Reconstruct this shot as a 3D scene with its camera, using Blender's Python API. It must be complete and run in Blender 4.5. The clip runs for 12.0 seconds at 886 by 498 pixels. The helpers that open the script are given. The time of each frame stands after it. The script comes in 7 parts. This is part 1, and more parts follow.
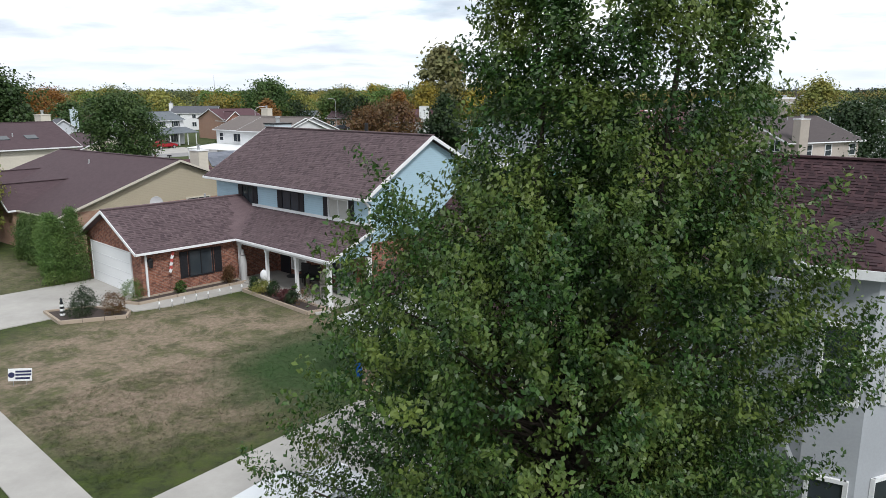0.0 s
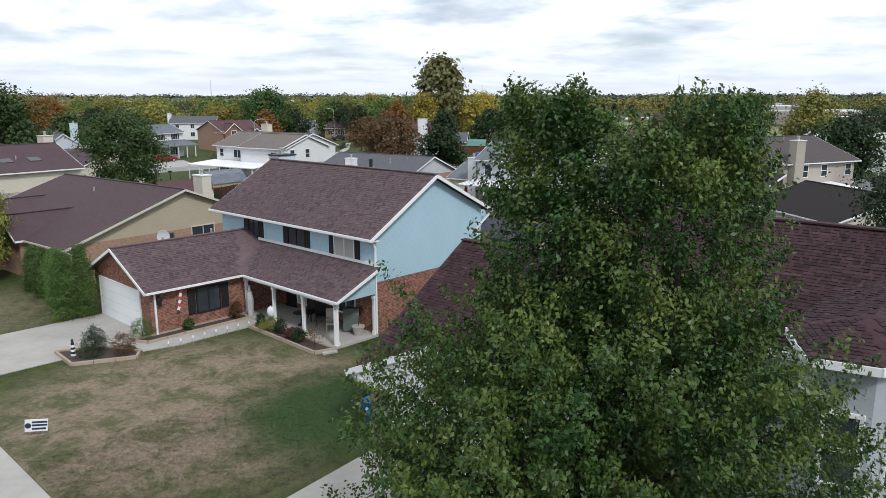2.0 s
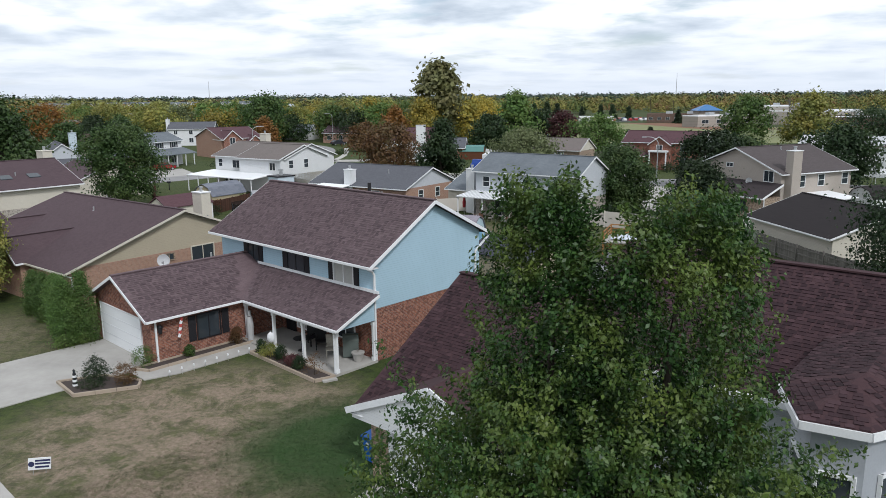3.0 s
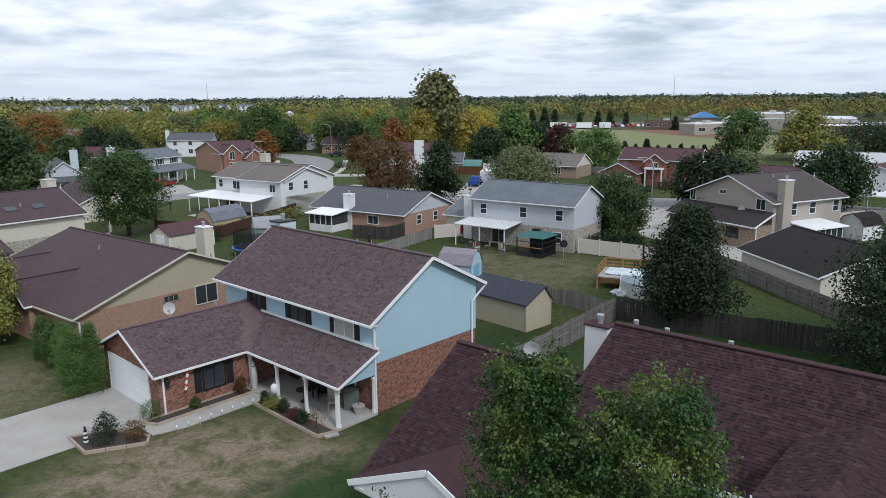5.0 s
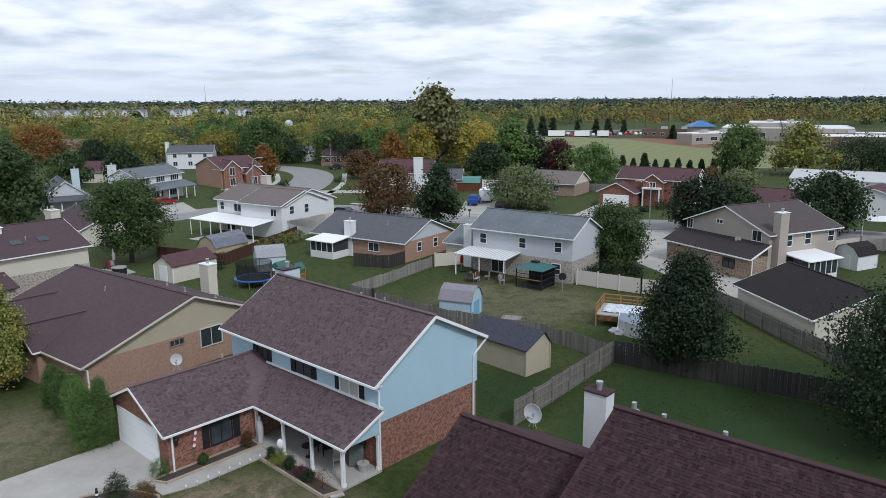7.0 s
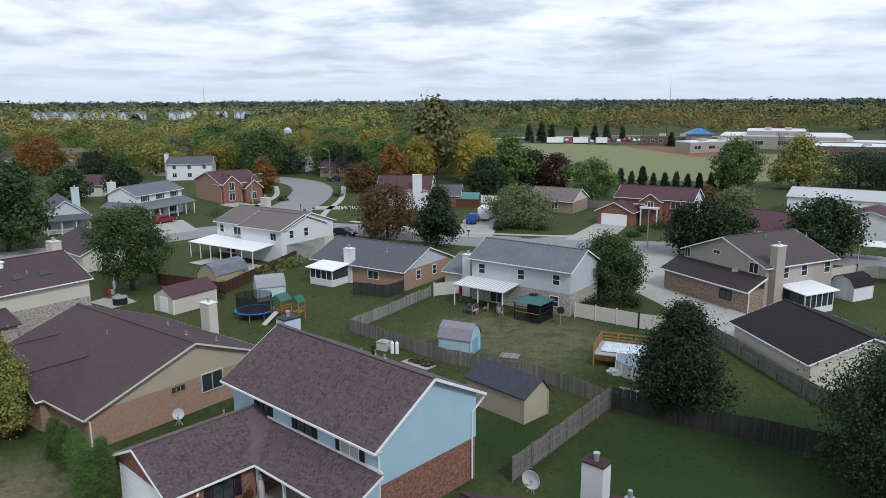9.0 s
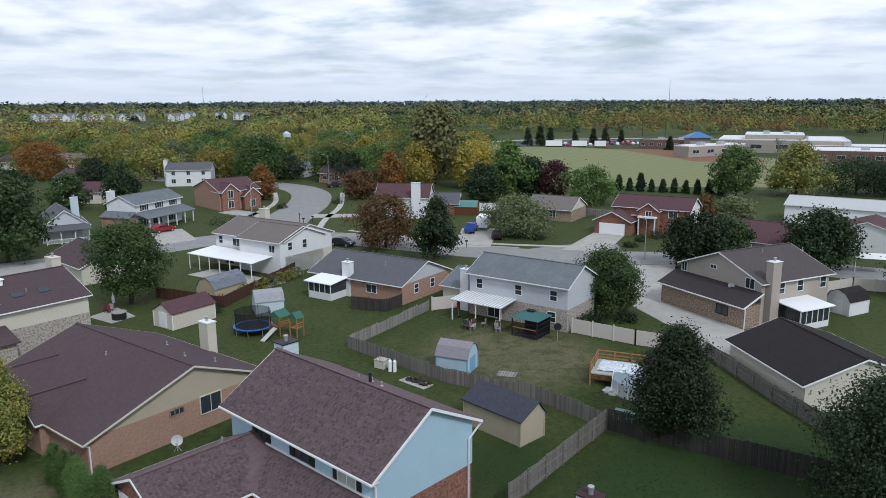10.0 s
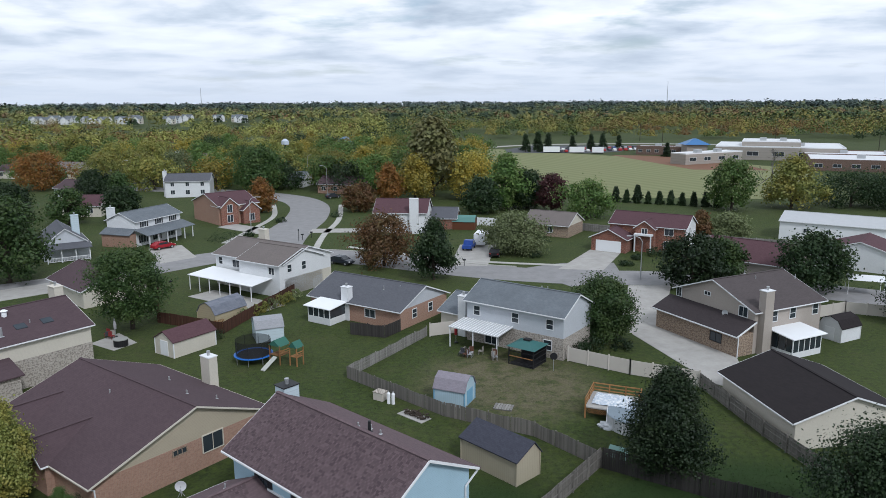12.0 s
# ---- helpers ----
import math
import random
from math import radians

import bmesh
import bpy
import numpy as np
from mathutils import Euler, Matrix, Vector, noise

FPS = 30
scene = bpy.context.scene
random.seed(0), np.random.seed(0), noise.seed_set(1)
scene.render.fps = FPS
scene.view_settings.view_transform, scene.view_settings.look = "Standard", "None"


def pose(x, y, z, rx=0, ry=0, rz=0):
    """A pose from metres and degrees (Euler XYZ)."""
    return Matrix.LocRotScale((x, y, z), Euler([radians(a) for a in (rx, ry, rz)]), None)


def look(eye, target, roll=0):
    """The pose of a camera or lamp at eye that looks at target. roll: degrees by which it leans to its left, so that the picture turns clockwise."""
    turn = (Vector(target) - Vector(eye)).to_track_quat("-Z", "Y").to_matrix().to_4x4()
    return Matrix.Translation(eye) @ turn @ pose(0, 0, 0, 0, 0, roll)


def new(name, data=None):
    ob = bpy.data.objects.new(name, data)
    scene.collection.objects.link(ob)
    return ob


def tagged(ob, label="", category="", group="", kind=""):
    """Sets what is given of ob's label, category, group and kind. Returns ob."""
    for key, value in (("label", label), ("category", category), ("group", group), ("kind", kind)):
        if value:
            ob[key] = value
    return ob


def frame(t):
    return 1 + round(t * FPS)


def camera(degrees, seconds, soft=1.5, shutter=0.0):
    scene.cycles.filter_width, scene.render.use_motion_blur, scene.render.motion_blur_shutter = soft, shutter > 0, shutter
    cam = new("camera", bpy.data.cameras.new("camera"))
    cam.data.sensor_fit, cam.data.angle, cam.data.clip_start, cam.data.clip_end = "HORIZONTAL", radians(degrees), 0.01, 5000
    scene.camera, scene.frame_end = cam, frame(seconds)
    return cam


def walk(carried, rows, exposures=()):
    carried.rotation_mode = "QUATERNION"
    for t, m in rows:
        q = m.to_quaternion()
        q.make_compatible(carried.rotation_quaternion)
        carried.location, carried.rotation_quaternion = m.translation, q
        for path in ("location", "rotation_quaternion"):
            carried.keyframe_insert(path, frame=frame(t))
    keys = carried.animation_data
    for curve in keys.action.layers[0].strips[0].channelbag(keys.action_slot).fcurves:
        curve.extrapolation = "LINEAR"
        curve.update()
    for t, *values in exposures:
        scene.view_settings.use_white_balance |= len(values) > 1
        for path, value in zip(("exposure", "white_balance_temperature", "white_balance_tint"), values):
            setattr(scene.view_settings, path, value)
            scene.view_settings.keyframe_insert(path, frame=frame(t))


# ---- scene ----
cam = camera(63.2, 12.0, soft=0.55)
PATH = [
    (0, (0.354, -0.523, 9.739), (0.244, 1.43, 9.323), -0.1),
    (0.5, (0.371, -0.743, 10.18), (0.26, 1.21, 9.761), -0.1),
    (1, (0.206, -0.777, 10.523), (0.098, 1.177, 10.111), -0.2),
    (1.5, (0.107, -0.844, 11.028), (0.004, 1.111, 10.618), -0.1),
    (2, (-0.011, -0.78, 11.544), (-0.112, 1.176, 11.138), -0.1),
    (2.5, (0.043, -0.71, 12.22), (-0.06, 1.245, 11.812), -0.3),
    (3, (0.034, -0.744, 12.884), (-0.065, 1.212, 12.477), -0.5),
    (5, (0.12, -1.41, 15.964), (0.026, 0.546, 15.559), -0.5),
    (5.5, (0.117, -1.55, 16.784), (0.024, 0.406, 16.381), -0.5),
    (6, (0.032, -1.65, 17.537), (-0.058, 0.308, 17.135), -0.4),
    (6.5, (-0.042, -1.726, 18.398), (-0.132, 0.231, 17.996), -0.4),
    (7, (-0.103, -1.686, 19.229), (-0.191, 0.271, 18.829), -0.4),
    (9, (-0.139, -1.479, 22.771), (-0.223, 0.478, 22.371), -0.3),
    (9.5, (-0.069, -1.456, 23.629), (-0.152, 0.502, 23.229), -0.3),
    (10, (0.037, -1.481, 24.538), (-0.045, 0.477, 24.138), -0.3),
    (10.5, (0.088, -1.589, 25.422), (0.007, 0.369, 25.022), -0.3),
    (11, (0.117, -1.651, 26.301), (0.038, 0.306, 25.9), -0.3),
    (11.5, (0.095, -1.758, 27.107), (0.018, 0.2, 26.706), -0.3),
    (12, (0.124, -1.92, 27.935), (0.047, 0.038, 27.535), -0.3),
]
walk(cam, [(t, look(eye, target, roll)) for t, eye, target, roll in PATH], [(0, 0.24, 6300, 10), (1.5, 0.14, 6250, 10), (3, 0.0, 6150, 10), (5.5, -0.13, 5950, 10), (12, -0.16, 5880, 10)])

# ---------- world, sun, exposure ----------
scene.view_settings.exposure = 0.0
W = bpy.data.worlds.new("sky"); scene.world = W; W.use_nodes = True
nt = W.node_tree; nt.nodes.clear()
def wn(kind, **kw):
    n = nt.nodes.new(kind)
    for k, val in kw.items(): n.inputs[k].default_value = val
    return n
SUN_EL, SUN_AZ = 44.0, 150.0      # degrees; azimuth of the sun measured clockwise from +y
sky = nt.nodes.new("ShaderNodeTexSky"); sky.sky_type = 'NISHITA'; sky.sun_disc = False
sky.sun_elevation, sky.sun_rotation = radians(SUN_EL), radians(SUN_AZ)
skyb = nt.nodes.new("ShaderNodeVectorMath"); skyb.operation = 'SCALE'; skyb.inputs[3].default_value = 0.10
nt.links.new(sky.outputs[0], skyb.inputs[0])
tc = nt.nodes.new("ShaderNodeTexCoord"); sep = nt.nodes.new("ShaderNodeSeparateXYZ"); nt.links.new(tc.outputs["Generated"], sep.inputs[0])
mx = nt.nodes.new("ShaderNodeMath"); mx.operation = 'MAXIMUM'; mx.inputs[1].default_value = 0.0; nt.links.new(sep.outputs[2], mx.inputs[0])
ad = nt.nodes.new("ShaderNodeMath"); ad.operation = 'ADD'; ad.inputs[1].default_value = 0.11; nt.links.new(mx.outputs[0], ad.inputs[0])
def wdiv(o):
    d = nt.nodes.new("ShaderNodeMath"); d.operation = 'DIVIDE'; nt.links.new(o, d.inputs[0]); nt.links.new(ad.outputs[0], d.inputs[1]); return d.outputs[0]
cmb = nt.nodes.new("ShaderNodeCombineXYZ"); nt.links.new(wdiv(sep.outputs[0]), cmb.inputs[0]); nt.links.new(wdiv(sep.outputs[1]), cmb.inputs[1])
def wramp(o, stops):
    r = nt.nodes.new("ShaderNodeValToRGB"); nt.links.new(o, r.inputs[0]); e = r.color_ramp.elements
    while len(e) < len(stops): e.new(0.5)
    for el, (p, c) in zip(e, stops): el.position = p; el.color = (*c, 1)
    return r.outputs[0]
def wnoise(scale, detail, rough, dist=0.0):
    n = wn("ShaderNodeTexNoise", Scale=scale, Detail=detail, Roughness=rough, Distortion=dist); nt.links.new(cmb.outputs[0], n.inputs["Vector"]); return n.outputs[0]
shade = wramp(wnoise(1.25, 9, 0.52, 0.15), [(0.30, (0.56, 0.63, 0.71)), (0.42, (0.80, 0.86, 0.92)), (0.50, (1.02, 1.04, 1.06)), (0.62, (1.20, 1.21, 1.21))])
gap = wramp(wnoise(0.7, 6, 0.55), [(0.33, (0, 0, 0)), (0.45, (1, 1, 1))])
mixc = nt.nodes.new("ShaderNodeMix"); mixc.data_type = 'RGBA'
nt.links.new(gap, mixc.inputs[0]); nt.links.new(skyb.outputs[0], mixc.inputs[6]); nt.links.new(shade, mixc.inputs[7])
hz = wramp(sep.outputs[2], [(0.0, (1, 1, 1)), (0.10, (0, 0, 0))])
mixh = nt.nodes.new("ShaderNodeMix"); mixh.data_type = 'RGBA'; mixh.inputs[7].default_value = (0.80, 0.85, 0.92, 1)
nt.links.new(hz, mixh.inputs[0]); nt.links.new(mixc.outputs[2], mixh.inputs[6])
bg = nt.nodes.new("ShaderNodeBackground"); bg.inputs[1].default_value = 0.99; nt.links.new(mixh.outputs[2], bg.inputs[0])
wo = nt.nodes.new("ShaderNodeOutputWorld"); nt.links.new(bg.outputs[0], wo.inputs[0])

sl = bpy.data.lights.new("sun", 'SUN'); sl.energy = 2.0; sl.angle = radians(9); sl.color = (1.0, 0.97, 0.93)
so = new("sun", sl)
az, el = radians(SUN_AZ), radians(SUN_EL)
so.matrix_world = look((0, 0, 60), (-60 * math.sin(az) * math.cos(el), -60 * math.cos(az) * math.cos(el), 60 - 60 * math.sin(el)))

# ---------- materials ----------
class N:
    """A short hand for building one node material."""
    def __init__(self, name, rough=0.85, metal=0.0):
        self.m = bpy.data.materials.new(name); self.m.use_nodes = True
        self.t = self.m.node_tree; self.b = self.t.nodes["Principled BSDF"]
        self.b.inputs["Roughness"].default_value = rough; self.b.inputs["Metallic"].default_value = metal
        self.b.inputs["Specular IOR Level"].default_value = 0.25
        self.co = self.t.nodes.new("ShaderNodeTexCoord").outputs["Object"]
    def link(self, a, b): self.t.links.new(a, b)
    def node(self, kind): return self.t.nodes.new(kind)
    def geo(self, which): return self.node("ShaderNodeNewGeometry").outputs[which]
    def math(self, op, a, b=0.0):
        n = self.node("ShaderNodeMath"); n.operation = op
        for i, q in enumerate((a, b)):
            if isinstance(q, (int, float)): n.inputs[i].default_value = q
            else: self.link(q, n.inputs[i])
        return n.outputs[0]
    def noise(self, scale, detail=4, rough=0.6, vec=None, dist=0.0):
        n = self.node("ShaderNodeTexNoise"); n.inputs["Scale"].default_value = scale; n.inputs["Detail"].default_value = detail
        n.inputs["Roughness"].default_value = rough; n.inputs["Distortion"].default_value = dist; self.link(vec or self.co, n.inputs["Vector"]); return n.outputs[0]
    def ramp(self, fac, stops):
        r = self.node("ShaderNodeValToRGB"); self.link(fac, r.inputs[0]); e = r.color_ramp.elements
        while len(e) < len(stops): e.new(0.5)
        for el, (p, c) in zip(e, stops): el.position = p; el.color = (*c, 1) if len(c) == 3 else c
        return r.outputs[0]
    def mix(self, fac, a, b, blend='MIX'):
        n = self.node("ShaderNodeMix"); n.data_type = 'RGBA'; n.blend_type = blend
        for i, q in ((0, fac), (6, a), (7, b)):
            if isinstance(q, (int, float)): n.inputs[i].default_value = q
            elif isinstance(q, tuple): n.inputs[i].default_value = (*q, 1)
            else: self.link(q, n.inputs[i])
        return n.outputs[2]
    def xyz(self, vec=None):
        s = self.node("ShaderNodeSeparateXYZ"); self.link(vec or self.co, s.inputs[0]); return s.outputs
    def vec(self, x, y, z=0.0):
        c = self.node("ShaderNodeCombineXYZ")
        for i, q in enumerate((x, y, z)):
            if isinstance(q, (int, float)): c.inputs[i].default_value = q
            else: self.link(q, c.inputs[i])
        return c.outputs[0]
    def color(self, o): self.link(o, self.b.inputs["Base Color"]) if not isinstance(o, tuple) else setattr(self.b.inputs["Base Color"], "default_value", (*o, 1)); return self
    def bump(self, o, strength=0.3, dist=0.02):
        n = self.node("ShaderNodeBump"); n.inputs["Strength"].default_value = strength; n.inputs["Distance"].default_value = dist
        self.link(o, n.inputs["Height"]); self.link(n.outputs[0], self.b.inputs["Normal"]); return self

def dim(c, f): return tuple(x * f for x in c)

def m_paint(name, c, rough=0.6, wear=0.12, scale=1.5, metal=0.0):
    n = N(name, rough, metal)
    a = n.noise(scale, 6, 0.65); g = n.noise(scale * 14, 3)
    n.color(n.mix(n.ramp(g, [(0.35, (0, 0, 0)), (0.65, (1, 1, 1))]), n.mix(a, dim(c, 1 - wear), dim(c, 1 + wear * 0.6)), n.mix(a, dim(c, 1 - wear * 1.4), c)))
    return n.bump(g, 0.08, 0.01).m

def m_siding(name, c, lap=0.115, wear=0.1, vertical=False):
    n = N(name, 0.55); x, y, z = n.xyz()
    p = n.math('MULTIPLY', n.math('ADD', x, y) if vertical else z, 1 / lap)
    f = n.math('FRACT', p)
    stain = n.noise(0.6, 5); grain = n.noise(9, 3, vec=n.vec(n.math('ADD', x, y), n.math('MULTIPLY', z, 0.3)))
    col = n.mix(stain, dim(c, 1 - wear), dim(c, 1 + wear * 0.5)); col = n.mix(n.math('MULTIPLY', grain, 0.25), col, dim(c, 0.8))
    line = n.ramp(f, [(0.0, (0.62, 0.62, 0.62)), (0.10, (1, 1, 1)), (0.96, (1, 1, 1)), (1.0, (0.7, 0.7, 0.7))])
    n.color(n.mix(0.75, col, line, 'MULTIPLY'))
    return n.bump(f, 0.5, 0.02).m

def m_brick(name, c1, c2, mortar, bw=0.215, bh=0.075, odds=0.8):
    n = N(name, 0.9); x, y, z = n.xyz(); v = n.vec(n.math('ADD', x, y), z)
    b = n.node("ShaderNodeTexBrick"); n.link(v, b.inputs["Vector"])
    for k, q in (("Scale", 1.0), ("Brick Width", bw), ("Row Height", bh), ("Mortar Size", 0.008), ("Mortar Smooth", 0.3), ("Bias", -0.1)): b.inputs[k].default_value = q
    for k, q in (("Color1", c1), ("Color2", c2), ("Mortar", mortar)): b.inputs[k].default_value = (*q, 1)
    st = n.noise(0.7, 5); fine = n.noise(30, 3)
    odd = n.ramp(n.noise(5.0, 1, vec=v), [(0.50, (1, 1, 1)), (0.58, (0.42, 0.38, 0.38))])
    col = n.mix(odds, b.outputs[0], odd, 'MULTIPLY')
    col = n.mix(n.math('MULTIPLY', st, 0.5), col, dim(c1, 0.6)); col = n.mix(n.math('MULTIPLY', fine, 0.25), col, dim(mortar, 0.7))
    n.color(col); return n.bump(n.math('SUBTRACT', 1.0, b.outputs[1]), 0.5, 0.012).m

def m_shingle(name, c1, c2, tab=0.3, row=0.145, streak=0.3):
    n = N(name, 0.95); x, y, z = n.xyz()
    nrm = n.geo("Normal"); nz = n.math('ABSOLUTE', n.xyz(nrm)[2])
    s = n.math('SQRT', n.math('MAXIMUM', n.math('SUBTRACT', 1.0, n.math('MULTIPLY', nz, nz)), 0.02))
    v = n.vec(n.math('ADD', n.math('MULTIPLY', x, 1.0), n.math('MULTIPLY', y, 0.73)), n.math('DIVIDE', z, s))
    b = n.node("ShaderNodeTexBrick"); n.link(v, b.inputs["Vector"])
    for k, q in (("Scale", 1.0), ("Brick Width", tab), ("Row Height", row), ("Mortar Size", 0.009), ("Mortar Smooth", 0.6), ("Bias", 0.0)): b.inputs[k].default_value = q
    for k, q in (("Color1", c1), ("Color2", c2), ("Mortar", dim(c1, 0.5))): b.inputs[k].default_value = (*q, 1)
    patch = n.noise(0.45, 5, 0.6); gran = n.noise(55, 2); tone = n.noise(2.6, 2, vec=v)
    col = n.mix(n.math('MULTIPLY', tone, 0.8), b.outputs[0], dim(c2, 1.25)); col = n.mix(n.math('MULTIPLY', patch, streak), col, dim(c1, 0.65))
    col = n.mix(n.math('MULTIPLY', gran, 0.35), col, dim(c2, 1.5))
    n.color(col); return n.bump(b.outputs[1], -0.4, 0.01).m

def m_ground_grass():
    n = N("lawn_grass", 0.95)
    big = n.noise(0.035, 4); mid = n.noise(0.45, 5, 0.65); fine = n.noise(7, 4, 0.7); blade = n.noise(38, 3, 0.7)
    g = n.mix(n.ramp(mid, [(0.3, (0, 0, 0)), (0.7, (1, 1, 1))]), (0.016, 0.038, 0.008), (0.046, 0.072, 0.017))
    g = n.mix(n.ramp(big, [(0.42, (0, 0, 0)), (0.62, (0.5, 0.5, 0.5))]), g, (0.080, 0.086, 0.030))
    g = n.mix(n.ramp(n.noise(0.22, 7, 0.72), [(0.50, (0, 0, 0)), (0.68, (0.7, 0.7, 0.7))]), g, (0.105, 0.096, 0.044))
    g = n.mix(n.ramp(n.noise(1.7, 6, 0.75), [(0.40, (0, 0, 0)), (0.62, (0.8, 0.8, 0.8))]), g, (0.098, 0.138, 0.020))
    g = n.mix(n.ramp(n.noise(2.6, 5, 0.7), [(0.52, (0, 0, 0)), (0.66, (0.75, 0.75, 0.75))]), g, (0.014, 0.030, 0.007))
    g = n.mix(0.16, g, (0.004, 0.010, 0.002)); x, y, z = n.xyz()
    # the parched lawn before the blue house, and lesser dry spots elsewhere
    def spot(cx, cy, r, soft):
        d = n.math('SQRT', n.math('ADD', n.math('POWER', n.math('SUBTRACT', x, cx), 2.0), n.math('POWER', n.math('SUBTRACT', y, cy), 2.0)))
        return n.math('MINIMUM', n.math('MAXIMUM', n.math('DIVIDE', n.math('SUBTRACT', r, d), soft), 0.0), 1.0)
    dry = n.math('MAXIMUM', spot(-11.2, 25.0, 9.0, 3.6), n.math('MULTIPLY', spot(-27, 36, 8, 6), 0.55))
    dry = n.math('MAXIMUM', dry, n.math("MULTIPLY", spot(4, 67, 11, 5), 0.45))
    pat = n.ramp(n.noise(0.6, 10, 0.78, dist=0.5), [(0.41, (0, 0, 0)), (0.55, (1, 1, 1))])
    speck = n.ramp(n.noise(4.5, 5, 0.75), [(0.38, (0.55, 0.55, 0.55)), (0.58, (1, 1, 1))])
    fac = n.math('MULTIPLY', n.math('MULTIPLY', dry, n.math('ADD', n.math('MULTIPLY', pat, 0.75), 0.25)), speck)
    straw = n.mix(fine, (0.215, 0.142, 0.112), (0.60, 0.435, 0.365))
    col = n.mix(fac, g, straw)
    # deep green lawn behind the near house, with house and tree shade in its colour
    lush_shade = n.math('MAXIMUM', spot(21, 35, 18, 3), spot(2, 44, 6, 4))
    col = n.mix(n.math('MULTIPLY', lush_shade, 0.95), col, n.mix(n.mix(0.5, fine, n.noise(1.4, 5, 0.7)), (0.002, 0.014, 0.002), (0.023, 0.076, 0.010)))
    col = n.mix(n.math('MULTIPLY', spot(-5.2, 24.6, 5.0, 2.6), 0.92), col, n.mix(fine, (0.010, 0.056, 0.010), (0.034, 0.100, 0.021)))
    col = n.mix(n.math('MULTIPLY', n.ramp(blade, [(0.4, (0, 0, 0)), (0.7, (1, 1, 1))]), 0.55), col, n.mix(0.5, col, (0.02, 0.03, 0.008)))
    col = n.mix(n.math('MULTIPLY', fine, 0.22), col, (0.15, 0.145, 0.07))
    n.color(n.mix(1.0, col, (0.70, 0.74, 0.70), 'MULTIPLY')); return n.bump(n.mix(0.5, fine, blade), 0.8, 0.06).m

def m_concrete(name, c=(0.42, 0.41, 0.385), joint=0.0):
    n = N(name, 0.9); a = n.noise(0.5, 6, 0.7); f = n.noise(22, 4, 0.7)
    col = n.mix(n.ramp(a, [(0.3, (0, 0, 0)), (0.7, (1, 1, 1))]), dim(c, 0.78), dim(c, 1.08)); col = n.mix(n.math('MULTIPLY', f, 0.35), col, dim(c, 0.62))
    n.color(col); return n.bump(f, 0.25, 0.01).m

def m_wood(name, c, dark=0.55):
    n = N(name, 0.85); x, y, z = n.xyz()
    g = n.noise(3.0, 6, 0.7, vec=n.vec(n.math('MULTIPLY', n.math('ADD', x, y), 9.0), n.math('MULTIPLY', z, 0.9)))
    rnd = n.math("FRACT", n.math("ADD", n.geo("Random Per Island"), n.node("ShaderNodeObjectInfo").outputs["Random"])); st = n.noise(1.1, 5)
    col = n.mix(g, dim(c, dark), dim(c, 1.25)); col = n.mix(n.math('MULTIPLY', rnd, 0.85), col, dim(c, 0.45)); col = n.mix(n.math('MULTIPLY', st, 0.4), col, dim(c, 0.5))
    n.color(col); return n.bump(g, 0.4, 0.01).m

def m_leaf(name, c1, c2, c3, big=0.35):
    n = N(name, 0.55); r = n.geo("Random Per Island"); o = n.node("ShaderNodeObjectInfo").outputs["Random"]
    col = n.mix(r, c1, c2); col = n.mix(n.ramp(n.noise(big, 3), [(0.45, (0, 0, 0)), (0.72, (1, 1, 1))]), col, c3)
    hs = n.node("ShaderNodeHueSaturation"); n.link(col, hs.inputs["Color"]); n.link(n.math('ADD', n.math('MULTIPLY', o, 0.5), 0.75), hs.inputs["Value"])
    n.color(hs.outputs[0]); n.b.inputs["Specular IOR Level"].default_value = 0.35
    n.b.inputs["Transmission Weight"].default_value = 0.0
    tr = n.node("ShaderNodeBsdfTranslucent"); n.link(hs.outputs[0], tr.inputs[0])
    ms = n.node("ShaderNodeMixShader"); ms.inputs[0].default_value = 0.28
    n.link(n.b.outputs[0], ms.inputs[1]); n.link(tr.outputs[0], ms.inputs[2]); n.link(ms.outputs[0], n.t.nodes["Material Output"].inputs[0])
    return n.m

def m_glass(name, c=(0.02, 0.025, 0.03)):
    n = N(name, 0.06); a = n.noise(1.2, 3); n.color(n.mix(a, c, dim(c, 2.2))); n.b.inputs["Specular IOR Level"].default_value = 0.6; return n.m

WHITE = m_paint("white_trim_paint", (0.74, 0.75, 0.76))
GLASS = m_glass("window_glass")
BLINDS = m_siding("window_with_blinds", (0.42, 0.42, 0.40), lap=0.06)
SHUTTER = m_siding("black_shutter_paint", (0.018, 0.018, 0.022), lap=0.07)
BLUE_SIDING = m_siding("pale_blue_lap_siding", (0.40, 0.56, 0.66))
RED_BRICK = m_brick("red_brick", (0.19, 0.055, 0.034), (0.40, 0.145, 0.078), (0.36, 0.30, 0.26))
ORANGE_BRICK = m_brick("salmon_brick", (0.36, 0.205, 0.145), (0.43, 0.255, 0.18), (0.42, 0.33, 0.27), odds=0.25)
TAN_BRICK = m_brick("tan_brick", (0.25, 0.17, 0.115), (0.46, 0.34, 0.23), (0.46, 0.41, 0.36))
PALE_STONE = m_brick("pale_stone_veneer", (0.42, 0.38, 0.33), (0.55, 0.50, 0.44), (0.36, 0.34, 0.31), 0.34, 0.11)
ROOF_PURPLE = m_shingle("weathered_plum_shingles", (0.070, 0.048, 0.054), (0.120, 0.086, 0.092))
ROOF_RED = m_shingle("red_brown_shingles", (0.032, 0.017, 0.020), (0.052, 0.028, 0.031))
ROOF_BROWN = m_shingle("dark_brown_shingles", (0.054, 0.036, 0.042), (0.076, 0.052, 0.058), streak=0.5)
